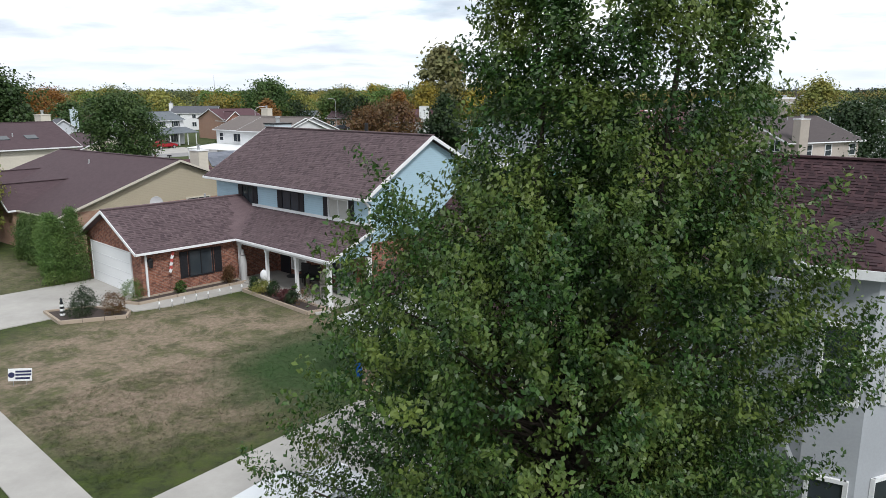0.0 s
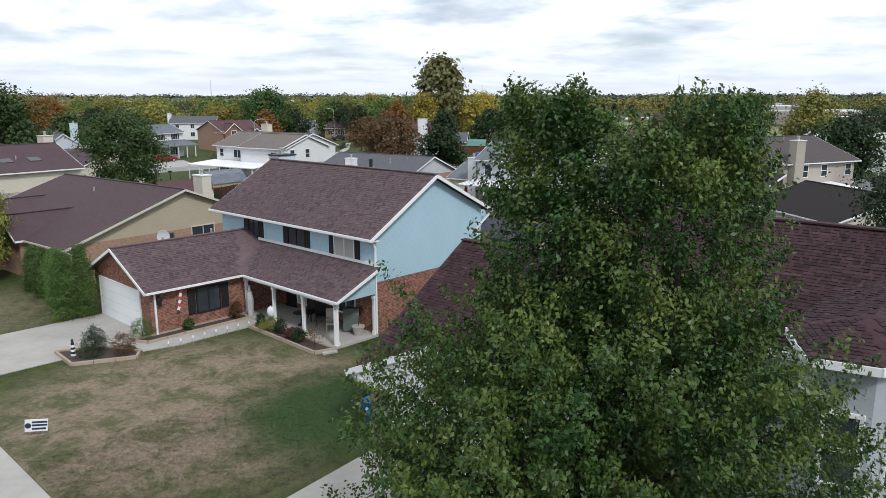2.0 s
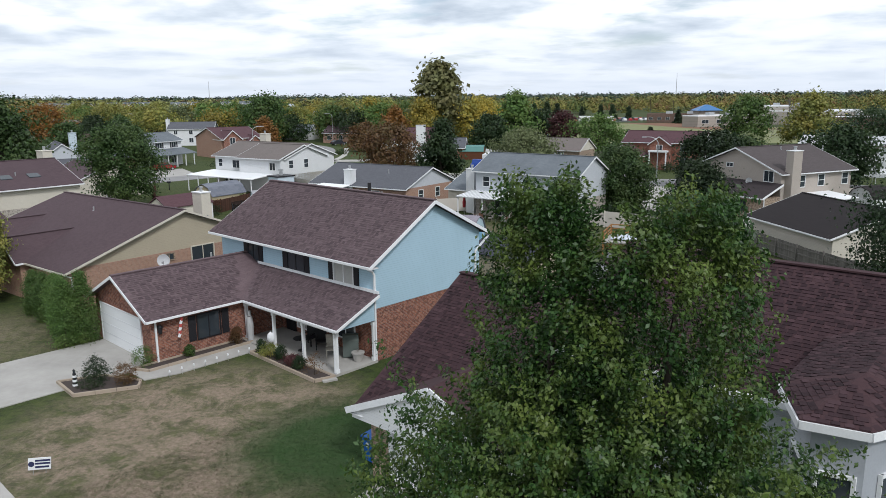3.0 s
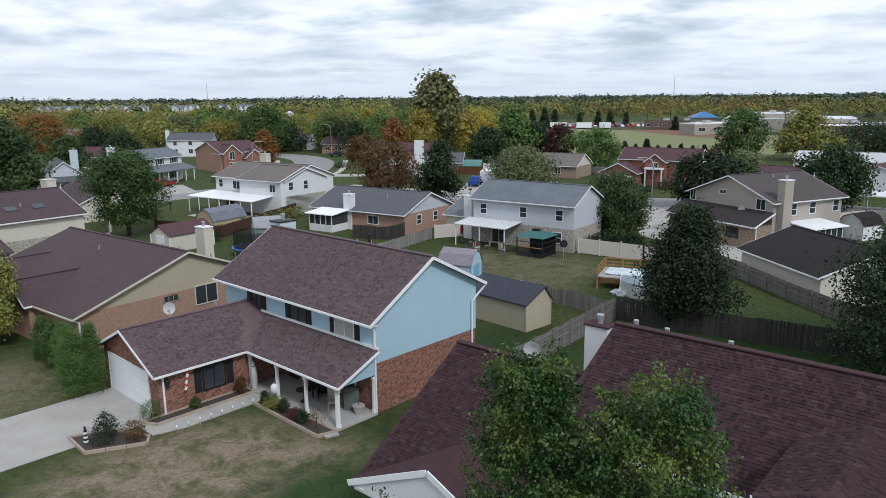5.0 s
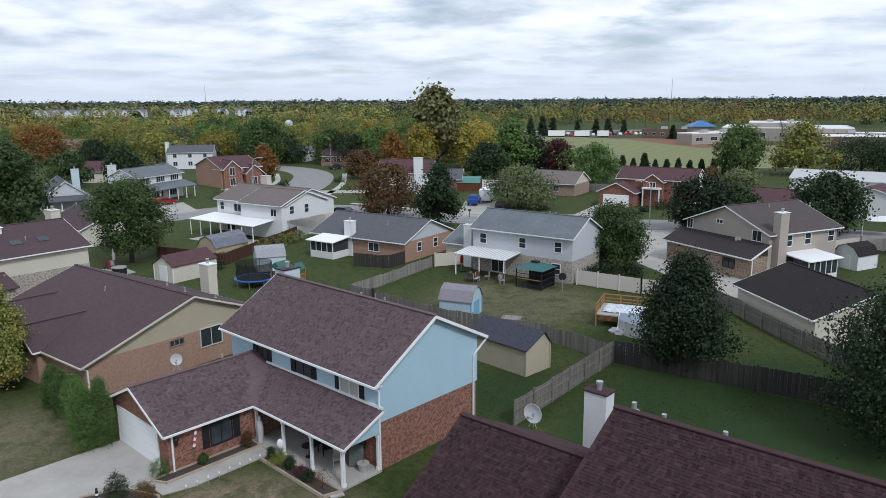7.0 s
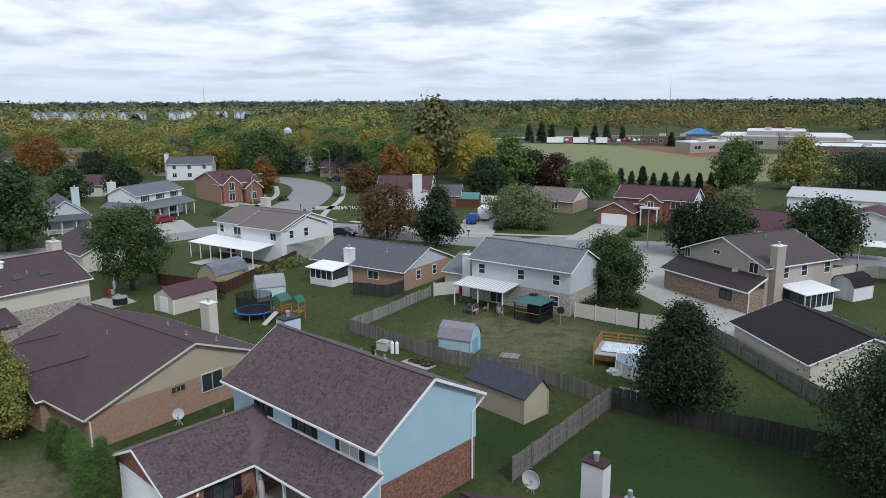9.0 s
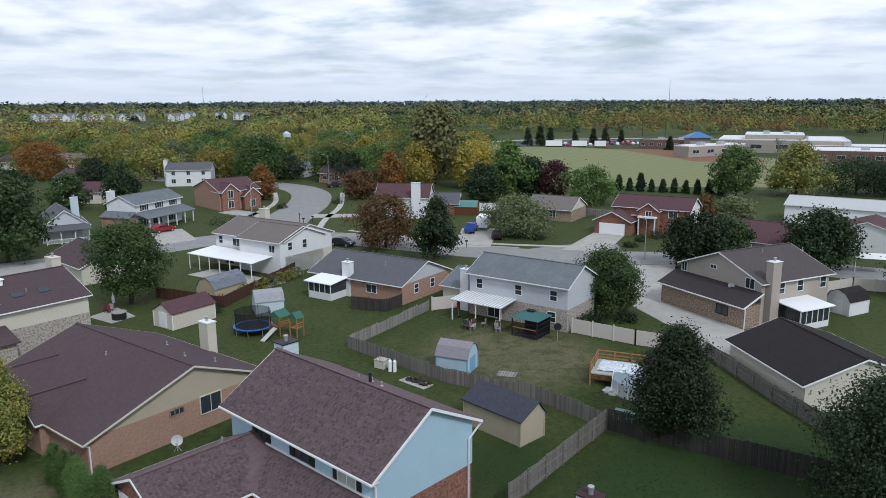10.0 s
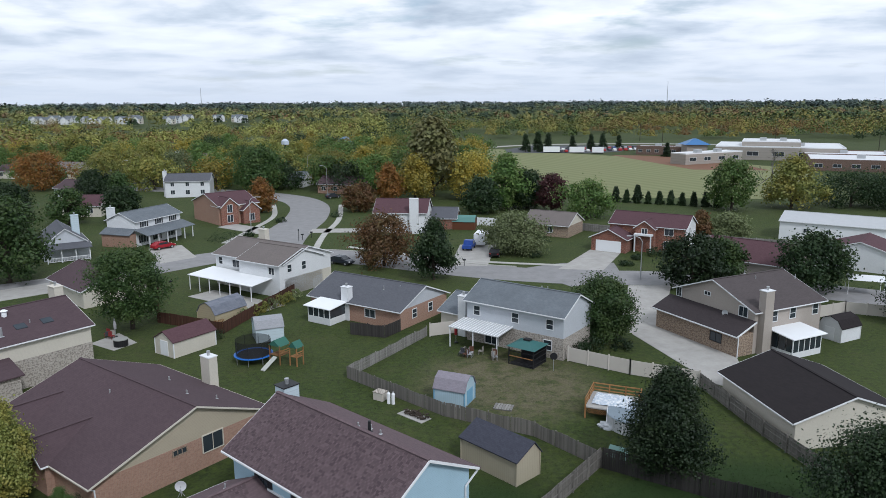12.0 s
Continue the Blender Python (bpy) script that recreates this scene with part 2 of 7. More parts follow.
ROOF_GREY = m_shingle("grey_shingles", (0.068, 0.070, 0.082), (0.100, 0.103, 0.116), streak=0.6)
ROOF_SLATE = m_shingle("slate_blue_shingles", (0.090, 0.104, 0.118), (0.165, 0.182, 0.200), streak=1.0)
ROOF_TAUPE = m_shingle("taupe_shingles", (0.115, 0.100, 0.095), (0.150, 0.130, 0.122), streak=0.5)
ROOF_UMBER = m_shingle("umber_shingles", (0.055, 0.046, 0.047), (0.078, 0.066, 0.066), streak=0.5)
ROOF_DARK = m_shingle("dark_umber_shingles", (0.030, 0.024, 0.026), (0.046, 0.038, 0.040), streak=0.5)
ROOF_BLACK = m_shingle("near_black_shingles", (0.013, 0.011, 0.012), (0.022, 0.018, 0.019), streak=0.5)
ROOF_MAROON = m_shingle("maroon_shingles", (0.058, 0.030, 0.036), (0.086, 0.046, 0.053))
TAN_SIDING = m_siding("tan_lap_siding", (0.44, 0.385, 0.29))
CREAM_SIDING = m_siding("cream_lap_siding", (0.60, 0.56, 0.48))
WHITE_SIDING = m_siding("white_lap_siding", (0.70, 0.71, 0.72))
GREY_SIDING = m_siding("grey_lap_siding", (0.52, 0.545, 0.58))
TAUPE_SIDING = m_siding("taupe_lap_siding", (0.40, 0.355, 0.315))
PALEBLUE_PANEL = m_siding("pale_blue_panel", (0.50, 0.585, 0.63), 0.4)
T111 = m_siding("tan_grooved_panel", (0.43, 0.385, 0.29), 0.2, 0.15, True)
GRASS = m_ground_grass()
CONCRETE = m_concrete("pale_concrete", (0.40, 0.385, 0.36))
ROADM = m_concrete("worn_road_surface", (0.27, 0.265, 0.265))
KERB = m_concrete("kerb_concrete", (0.45, 0.44, 0.41))
FENCE_GREY = m_wood("weathered_grey_boards", (0.23, 0.215, 0.195))
FENCE_BROWN = m_wood("brown_stained_boards", (0.095, 0.045, 0.030))
CEDAR = m_wood("cedar_boards", (0.36, 0.185, 0.075), 0.75)
BARK = m_wood("bark", (0.075, 0.060, 0.048))
METAL = m_paint("galvanised_metal", (0.46, 0.47, 0.48), 0.4, 0.1, 2, 0.6)
WHITE_METAL = m_paint("white_painted_metal", (0.78, 0.79, 0.80), 0.4, 0.05)
DARK = m_paint("dark_metal", (0.02, 0.02, 0.022), 0.5)
MULCH = m_concrete("dark_mulch", (0.075, 0.060, 0.055))
VINYL = m_paint("beige_vinyl", (0.53, 0.49, 0.44), 0.5, 0.06)

# ---------- mesh helpers ----------
def mesh(name, verts, faces, material):
    me = bpy.data.meshes.new(name); me.from_pydata(verts, [], faces); me.materials.append(material); me.update(); return me

def part(name, bm, material, parent, label=""):
    """Links a bmesh or a mesh as one object under a thing or a part."""
    if isinstance(bm, bmesh.types.BMesh):
        me = bpy.data.meshes.new(name); bmesh.ops.recalc_face_normals(bm, faces=bm.faces); bm.to_mesh(me); bm.free(); me.materials.append(material)
    else: me = bm
    ob = new(name, me); ob.parent = parent
    if label: ob["label"] = label
    return ob

def thing(name, m, label, category, group="", kind=""):
    ob = new(name); ob.matrix_world = m; return tagged(ob, label, category, group, kind)

def box(bm, x0, y0, z0, x1, y1, z1, bev=0.0):
    v = [bm.verts.new((x, y, z)) for x in (x0, x1) for y in (y0, y1) for z in (z0, z1)]
    for f in ((0, 1, 3, 2), (4, 6, 7, 5), (0, 4, 5, 1), (2, 3, 7, 6), (0, 2, 6, 4), (1, 5, 7, 3)): bm.faces.new([v[i] for i in f])
    return bm

def boxm(*a): return box(bmesh.new(), *a)

def rod(bm, p, q, r0, r1=None, n=8):
    p, q = Vector(p), Vector(q); r1 = r0 if r1 is None else r1
    a = (q - p).normalized(); s = a.orthogonal().normalized(); t = a.cross(s)
    ring = [[bm.verts.new(c + (s * math.cos(2 * math.pi * i / n) + t * math.sin(2 * math.pi * i / n)) * r) for i in range(n)] for c, r in ((p, r0), (q, r1))]
    for i in range(n): bm.faces.new((ring[0][i], ring[0][(i + 1) % n], ring[1][(i + 1) % n], ring[1][i]))
    bm.faces.new(ring[0]); bm.faces.new(ring[1]); return bm

def beam(bm, p, q, w, h):
    """A board of width w and height h from p to q."""
    p, q = Vector(p), Vector(q); a = (q - p).normalized(); s = a.cross(Vector((0, 0, 1)))
    s = s.normalized() if s.length > 1e-4 else Vector((1, 0, 0)); t = s.cross(a)
    v = [bm.verts.new(c + s * i * w / 2 + t * j * h / 2) for c in (p, q) for i, j in ((-1, -1), (1, -1), (1, 1), (-1, 1))]
    for f in ((0, 1, 2, 3), (7, 6, 5, 4), (0, 4, 5, 1), (1, 5, 6, 2), (2, 6, 7, 3), (3, 7, 4, 0)): bm.faces.new([v[i] for i in f])
    return bm

def prism(poly, a, b, axis):
    """Extrudes a profile (pairs) along axis from a to b; the pairs are (other horizontal axis, z) or, for axis z, (x, y)."""
    bm = bmesh.new()
    def at(p, c): return {"x": (c, p[0], p[1]), "y": (p[0], c, p[1]), "z": (p[0], p[1], c)}[axis]
    lo = [bm.verts.new(at(p, a)) for p in poly]; hi = [bm.verts.new(at(p, b)) for p in poly]
    n = len(poly); bm.faces.new(lo); bm.faces.new(hi)
    for i in range(n): bm.faces.new((lo[i], lo[(i + 1) % n], hi[(i + 1) % n], hi[i]))
    return bm

def slab(pts, thick, bm=None):
    """A plate: the given top outline, thickened downward."""
    bm = bm or bmesh.new()
    top = [bm.verts.new(p) for p in pts]; bot = [bm.verts.new((p[0], p[1], p[2] - thick)) for p in pts]
    n = len(pts); bm.faces.new(top); bm.faces.new(bot)
    for i in range(n): bm.faces.new((top[i], top[(i + 1) % n], bot[(i + 1) % n], bot[i]))
    return bm

def window(parent, face, a, z, w, h, at, panes=2, shutters=False, glass=None, trim=None, mull='v'):
    """A window on a wall of a local-axis house: face is -y, +y, -x or +x; a is its centre along the wall, at the wall's plane."""
    sgn = -1 if face[0] == '-' else 1
    def bx(bm, a0, a1, d0, d1, z0, z1):
        lo, hi = sorted((at + sgn * d0, at + sgn * d1))
        return box(bm, a0, lo, z0, a1, hi, z1) if face[1] == 'y' else box(bm, lo, a0, z0, hi, a1, z1)
    bm = bmesh.new(); f = 0.07
    for q in ((a - w / 2 - f, a - w / 2, z - f, z + h + f), (a + w / 2, a + w / 2 + f, z - f, z + h + f), (a - w / 2, a + w / 2, z + h, z + h + f), (a - w / 2, a + w / 2, z - f, z)):
        bx(bm, q[0], q[1], -0.05, 0.06, q[2], q[3])
    win = part("window", bm, trim or WHITE, parent)
    for i in range(1, panes):
        bm = bmesh.new()
        if mull == 'v':
            c = a - w / 2 + w * i / panes; bx(bm, c - 0.025, c + 0.025, 0.0, 0.045, z, z + h)
        else:
            c = z + h * i / panes; bx(bm, a - w / 2, a + w / 2, 0.0, 0.045, c - 0.025, c + 0.025)
        part("glazing_bar", bm, trim or WHITE, win)
    for i in range(panes):
        bm = bmesh.new()
        if mull == 'v': bx(bm, a - w / 2 + w * i / panes + 0.026, a - w / 2 + w * (i + 1) / panes - 0.026, 0.004, 0.02, z, z + h)
        else: bx(bm, a - w / 2, a + w / 2, 0.004, 0.02, z + h * i / panes + 0.026, z + h * (i + 1) / panes - 0.026)
        part("pane", bm, glass or GLASS, win)
    if shutters:
        for s in (-1, 1):
            c = a + s * (w / 2 + f + 0.2); part("shutter", bx(bmesh.new(), c - 0.19, c + 0.19, 0.0, 0.05, z - 0.05, z + h + 0.05), SHUTTER, parent)
    return win

def gable_block(parent, x0, x1, y0, y1, eave, ridge, wall, roof, ridge_axis='x', over=0.4, rake=0.3, gable=None, band=None, ridge_at=None, eave_back=None, thick=0.14, trim=None):
    """Walls, two roof slopes, fascias and rakes. band=(height, material): a lower storey of another cladding."""
    trim = trim or WHITE
    sw = ridge_axis == 'y'
    a0, a1, b0, b1 = (y0, y1, x0, x1) if sw else (x0, x1, y0, y1)      # a: along the ridge, b: across
    mid = (b0 + b1) / 2 if ridge_at is None else ridge_at
    eb = eave if eave_back is None else eave_back
    s0, s1 = (ridge - eave) / (mid - b0 + over), (ridge - eb) / (b1 + over - mid)
    zw0, zw1 = eave + s0 * over - thick * 1.05, eb + s1 * over - thick * 1.05
    ax = 'y' if sw else 'x'
    top = [(b1, zw1), (mid, ridge - thick * 1.1), (b0, zw0)]
    if band:
        part("lower_wall", prism([(b0 - 0.02, 0), (b1 + 0.02, 0), (b1 + 0.02, band[0]), (b0 - 0.02, band[0])], a0 - 0.02, a1 + 0.02, ax), band[1], parent)
        part("wall", prism([(b0, band[0]), (b1, band[0])] + top, a0, a1, ax), wall, parent)
    else:
        part("wall", prism([(b0, 0), (b1, 0)] + top, a0, a1, ax), wall, parent)
    def pt(a, b, z): return (b, a, z) if sw else (a, b, z)
    A0, A1 = a0 - rake, a1 + rake
    part("roof_slope", slab([pt(A0, b0 - over, eave), pt(A1, b0 - over, eave), pt(A1, mid, ridge), pt(A0, mid, ridge)], thick), roof, parent)
    part("roof_slope", slab([pt(A0, mid, ridge), pt(A1, mid, ridge), pt(A1, b1 + over, eb), pt(A0, b1 + over, eb)], thick), roof, parent)
    bm = bmesh.new(); beam(bm, pt(A0, mid, ridge + 0.01), pt(A1, mid, ridge + 0.01), 0.26, 0.05); part("ridge_cap", bm, roof, parent)
    for b, z in ((b0 - over - 0.03, eave), (b1 + over + 0.03, eb)):
        bm = bmesh.new(); beam(bm, pt(A0, b, z - 0.09), pt(A1, b, z - 0.08), 0.09, 0.11); part("gutter", bm, trim, parent)
    for a in (A0 - 0.012, A1 + 0.012):
        for b, z in ((b0 - over, eave), (b1 + over, eb)):
            bm = bmesh.new(); beam(bm, pt(a, b, z - 0.07), pt(a, mid, ridge - 0.07), 0.03, 0.14); part("rake_board", bm, trim, parent)

def chimney(parent, x, y, w, d, z0, z1, mat, cap=None, flue=True, tiled=False):
    ch = part("chimney", boxm(x - w / 2, y - d / 2, z0, x + w / 2, y + d / 2, z1), mat, parent)
    part("cap", boxm(x - w / 2 - 0.06, y - d / 2 - 0.06, z1, x + w / 2 + 0.06, y + d / 2 + 0.06, z1 + 0.08), cap or mat, ch)
    if flue:
        bm = rod(bmesh.new(), (x, y, z1 + 0.08), (x, y, z1 + 0.32), 0.13, n=12); rod(bm, (x, y, z1 + 0.38), (x, y, z1 + 0.5), 0.17, n=12); rod(bm, (x, y, z1 + 0.3), (x, y, z1 + 0.4), 0.09, n=8)
        part("flue", bm, METAL, ch)

def vent(parent, x, y, z, h=0.4, r=0.06, mat=None):
    bm = rod(bmesh.new(), (x, y, z - 0.25), (x, y, z + h), r, n=10); rod(bm, (x, y, z - 0.02), (x, y, z + 0.03), r * 2.2, r * 1.1, n=10)
    part("vent_pipe", bm, mat or METAL, parent)

# ---------- ground, streets and paths ----------
def flat(name, pts, z, thick, mat, label, cat):
    ob = new(name, None)
    bpy.data.objects.remove(ob)
    bm = slab([(x, y, z) for x, y in pts], thick)
    me = bpy.data.meshes.new(name); bmesh.ops.recalc_face_normals(bm, faces=bm.faces); bm.to_mesh(me); bm.free(); me.materials.append(mat)
    return tagged(new(name, me), label, cat, "", "structure")

def smooth(pts, n=6):
    out = []; p = [Vector(q) for q in pts]; p = [2 * p[0] - p[1]] + p + [2 * p[-1] - p[-2]]
    for i in range(1, len(p) - 2):
        for k in range(n):
            t = k / n; a, b, c, d = p[i - 1:i + 3]
            out.append(0.5 * ((2 * b) + (c - a) * t + (2 * a - 5 * b + 4 * c - d) * t * t + (3 * b - a - 3 * c + d) * t ** 3))
    return out + [p[-2]]

def strip(pts, w):
    left, right = [], []
    for i, p in enumerate(pts):
        d = (pts[min(i + 1, len(pts) - 1)] - pts[max(i - 1, 0)]).normalized(); s = Vector((-d.y, d.x))
        left.append(p + s * w / 2); right.append(p - s * w / 2)
    return left, right

def road_strip(name, line, w, z, thick, mat, label, cat):
    l, r = strip(smooth(line), w); n = len(l)
    v = [(*p, z) for p in l] + [(*p, z) for p in r] + [(*p, z - thick) for p in l] + [(*p, z - thick) for p in r]
    f = []
    for i in range(n - 1):
        f += [(i, n + i, n + i + 1, i + 1), (2 * n + i, 2 * n + i + 1, i + 1, i), (n + i, 3 * n + i, 3 * n + i + 1, n + i + 1)]
    f += [(0, 2 * n, 3 * n, n), (n - 1, 2 * n - 1, 4 * n - 1, 3 * n - 1)]
    return tagged(new(name, mesh(name, v, f, mat)), label, cat, "", "structure")

bm = bmesh.new(); bmesh.ops.create_grid(bm, x_segments=120, y_segments=120, size=4600)
for v in bm.verts:
    v.co.y += 1500
    d = max(0.0, v.co.xy.length - 900.0)
    v.co.z = -0.005 + 14 * (1 - math.exp(-d / 1500)) * (0.6 + 0.8 * noise.noise((v.co.x / 900, v.co.y / 900, 3)))
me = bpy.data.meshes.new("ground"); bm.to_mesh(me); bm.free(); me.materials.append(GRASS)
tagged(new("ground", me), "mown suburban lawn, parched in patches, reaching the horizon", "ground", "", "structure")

UX, VX = Vector((0.764, -0.645)), Vector((0.645, 0.764))      # along the near street's house fronts, and away from that street
def uv(u, v): return tuple(UX * u + VX * v)
B0 = Vector((-5.1, 33.35))
def bl(x, y): return tuple(B0 + UX * x + VX * y)              # the blue house's own axes

flat("pavement", [uv(-60, 4.2), uv(30, 4.2), uv(30, 5.6), uv(-60, 5.6)], 0.03, 0.1, CONCRETE, "pale concrete pavement along the near street", "pavement")
flat("driveway_blue_house", [bl(-13.9, -7.6), bl(-13.9, -23.3), bl(-7.9, -23.3), bl(-7.9, -9.0), bl(-8.8, -7.6)], 0.035, 0.1, CONCRETE, "pale concrete driveway before the white garage door", "driveway")
flat("driveway_near", [uv(-16.6, 14.8), uv(-15.6, 5.6), uv(-8.5, 5.6), uv(-9.5, 14.8)], 0.035, 0.1, CONCRETE, "pale concrete driveway beside the dry lawn", "driveway")
flat("garden_walk", [bl(-7.9, -9.0), bl(-6.3, -9.0), bl(-5.9, -7.5), bl(-5.9, -2.4), bl(-7.2, -2.4), bl(-7.2, -7.9), bl(-7.9, -8.2)], 0.04, 0.1, CONCRETE, "concrete garden walk from drive to porch", "path")
road_strip("road", [(-120, 60), (-85, 90), (-60, 112), (-42, 130), (-22, 127), (0, 117), (16, 112.5), (34, 111), (60, 100), (90, 78)], 9.5, 0.03, 0.1, ROADM, "worn grey residential street with a gentle bend", "road")
road_strip("road_side", [(-38, 130), (-40, 150), (-40.5, 172), (-45, 195), (-56, 212), (-80, 226), (-120, 236)], 10.5, 0.034, 0.1, ROADM, "worn grey side street curving away between lawns", "road")
road_strip("road_court", [(12, 112), (19, 116), (25, 116)], 14, 0.038, 0.1, ROADM, "wide grey turning place of the street", "road")
flat("driveway_red_house", [(23.0, 134.4), (28.2, 131.4), (22.4, 117), (15.0, 118)], 0.045, 0.1, CONCRETE, "broad pale concrete driveway of the red brick house", "driveway")
flat("driveway_tan_house", [(24.5, 107), (20.5, 92), (19.6, 84), (24.5, 67.6), (27.5, 64.5), (29.6, 75), (24.2, 87.2), (27.5, 96), (31, 107)], 0.045, 0.1, CONCRETE, "long pale concrete driveway beside the tan house", "driveway")
flat("driveway_court", [(-3.5, 120), (3.0, 120), (5.2, 139), (-2.0, 139)], 0.045, 0.1, CONCRETE, "concrete driveway with parked vehicles", "driveway")
flat("driveway_blue_far", [(-55, 121), (-50.5, 126.5), (-58, 138), (-63, 134)], 0.045, 0.1, CONCRETE, "concrete driveway with a red car", "driveway")
flat("driveway_brick_far", [(-45.5, 150), (-45.5, 157), (-56, 164), (-58, 159)], 0.05, 0.1, CONCRETE, "concrete driveway of the brick house", "driveway")
flat("driveway_maroon", [(-35.5, 152), (-35.5, 157), (-22, 158), (-22, 153)], 0.05, 0.1, CONCRETE, "concrete driveway across the verge", "driveway")
flat("driveway_west", [(-66, 108), (-60, 104), (-72, 92), (-78, 96)], 0.05, 0.1, CONCRETE, "concrete driveway beside a dark roof", "driveway")
road_strip("pavement_curve", [(-30, 133.5), (-31.5, 150), (-32, 170), (-36, 196)], 1.3, 0.05, 0.1, KERB, "pale pavement following the side street", "pavement")
road_strip("pavement_curve_west", [(-50, 140), (-49, 160), (-49.5, 176), (-55, 196)], 1.3, 0.05, 0.1, KERB, "pale pavement following the side street", "pavement")
road_strip("pavement_court", [(-24, 136.5), (-8, 127.5), (3, 123.4), (16.6, 120.8)], 1.2, 0.055, 0.1, KERB, "pale kerbside pavement round the turning place", "pavement")
road_strip("kerb_north", [(-33, 134.6), (-20, 131.6), (0, 122.0), (8, 119.6)], 0.25, 0.13, 0.14, KERB, "low concrete kerb", "kerb")
flat("patio_white_house", [(-41.5, 99.2), (-28.3, 91.2), (-26.0, 95.0), (-39, 103)], 0.05, 0.1, CONCRETE, "concrete patio under a white cover", "patio")

# ---------- the blue house ----------
H = pose(B0.x, B0.y, 0, 0, 0, -40.2)
house = thing("house", H, "two-storey pale blue house with red brick base and plum shingles", "house")
part("lower_wall", prism([(0, 0), (7.9, 0), (7.9, 2.75), (0, 2.75)], -14.1, 0, 'x'), RED_BRICK, house, "red brick ground-floor wall")
zt0, zt1 = 5.05 + 0.6 * 0.598 - 0.15, 5.55 + 0.5 * 0.5 - 0.15
part("wall", prism([(-0.02, 2.75), (7.95, 2.75), (7.95, zt1), (4.0, 7.62), (-0.02, zt0)], -14.12, 0.03, 'x'), BLUE_SIDING, house)
for pts in (([(-14.55, -0.6, 5.05), (0.4, -0.6, 5.05), (0.4, 4.0, 7.8), (-14.55, 4.0, 7.8)]), ([(-14.55, 4.0, 7.8), (0.4, 4.0, 7.8), (0.4, 8.5, 5.55), (-14.55, 8.5, 5.55)])):
    part("roof_slope", slab(pts, 0.13), ROOF_PURPLE, house)
part("ridge_cap", beam(bmesh.new(), (-14.55, 4, 7.81), (0.4, 4, 7.81), 0.28, 0.05), ROOF_PURPLE, house)
for y, z, m in ((-0.64, 4.96, WHITE), (8.55, 5.46, ROOF_PURPLE)): part("gutter", beam(bmesh.new(), (-14.55, y, z), (0.45, y, z), 0.10, 0.11), m, house)
part("soffit", boxm(-14.5, -0.58, 4.86, 0.36, 0.0, 4.91), WHITE, house)
for x in (-14.57, 0.42):
    for p, q in (((x, -0.6, 4.93), (x, 4.0, 7.7)), ((x, 8.5, 5.43), (x, 4.0, 7.7))): part("rake_board", beam(bmesh.new(), p, q, 0.04, 0.17), WHITE, house)
# upper windows
window(house, '-y', -10.6, 3.72, 1.05, 0.95, -0.02, 2, True, trim=SHUTTER)
window(house, '-y', -6.4, 3.72, 1.5, 0.95, -0.02, 2, True, trim=SHUTTER)
window(house, '-y', -2.3, 3.72, 1.5, 0.95, -0.02, 2, True, glass=BLINDS)
# garage wing and its roof, with the porch roof against the front wall
ZE = 2.42
part("garage_wall", prism([(-14.6, 0), (-8.0, 0), (-8.0, 2.45), (-11.3, 3.98), (-14.6, 2.45)], -7.7, -0.02, 'y'), RED_BRICK, house, "red brick garage wall")
part("garage_roof", slab([(-7.6, -8.1, ZE), (-7.6, -2.75, ZE), (-10.2, -0.02, 3.62), (-11.3, -0.02, 4.12), (-11.3, -8.1, 4.12)], 0.12), ROOF_PURPLE, house)
part("garage_roof", slab([(-11.3, -8.1, 4.12), (-11.3, -0.02, 4.12), (-15.0, -0.02, ZE), (-15.0, -8.1, ZE)], 0.12), ROOF_PURPLE, house)
part("porch_roof", slab([(-7.6, -2.75, ZE), (0.42, -2.75, ZE), (0.42, -0.03, 3.6), (-10.2, -0.03, 3.6)], 0.12), ROOF_PURPLE, house)
part("ridge_cap", beam(bmesh.new(), (-11.3, -8.1, 4.13), (-11.3, -0.05, 4.13), 0.26, 0.05), ROOF_PURPLE, house)
part("flashing", beam(bmesh.new(), (-10.1, -0.07, 3.66), (0.4, -0.07, 3.66), 0.08, 0.14), WHITE, house)
for p, q in (((-7.56, -8.12, 2.33), (-7.56, -2.72, 2.33)), ((-7.56, -2.79, 2.33), (0.45, -2.79, 2.33)), ((-15.04, -8.1, 2.33), (-15.04, 0, 2.33))): part("gutter", beam(bmesh.new(), p, q, 0.10, 0.10), WHITE, house)
for p, q in (((-7.6, -8.13, 2.32), (-11.3, -8.13, 4.03)), ((-15.0, -8.13, 2.32), (-11.3, -8.13, 4.03)), ((0.44, -2.75, 2.33), (0.44, -0.05, 3.51))): part("rake_board", beam(bmesh.new(), p, q, 0.04, 0.14), WHITE, house)
part("porch_gable", prism([(-2.5, 2.2), (-0.02, 2.2), (-0.02, 3.42), (-2.5, 2.35)], 0.0, 0.1, 'x'), BLUE_SIDING, house)
part("porch_ceiling", boxm(-7.9, -2.5, 2.2, 0.05, -0.03, 2.26), WHITE, house)
part("porch_beam", boxm(-7.9, -2.55, 2.08, 0.1, -2.42, 2.3), WHITE, house)
part("porch_floor", boxm(-8.0, -2.75, 0.0, 0.15, 0.0, 0.12), CONCRETE, house)
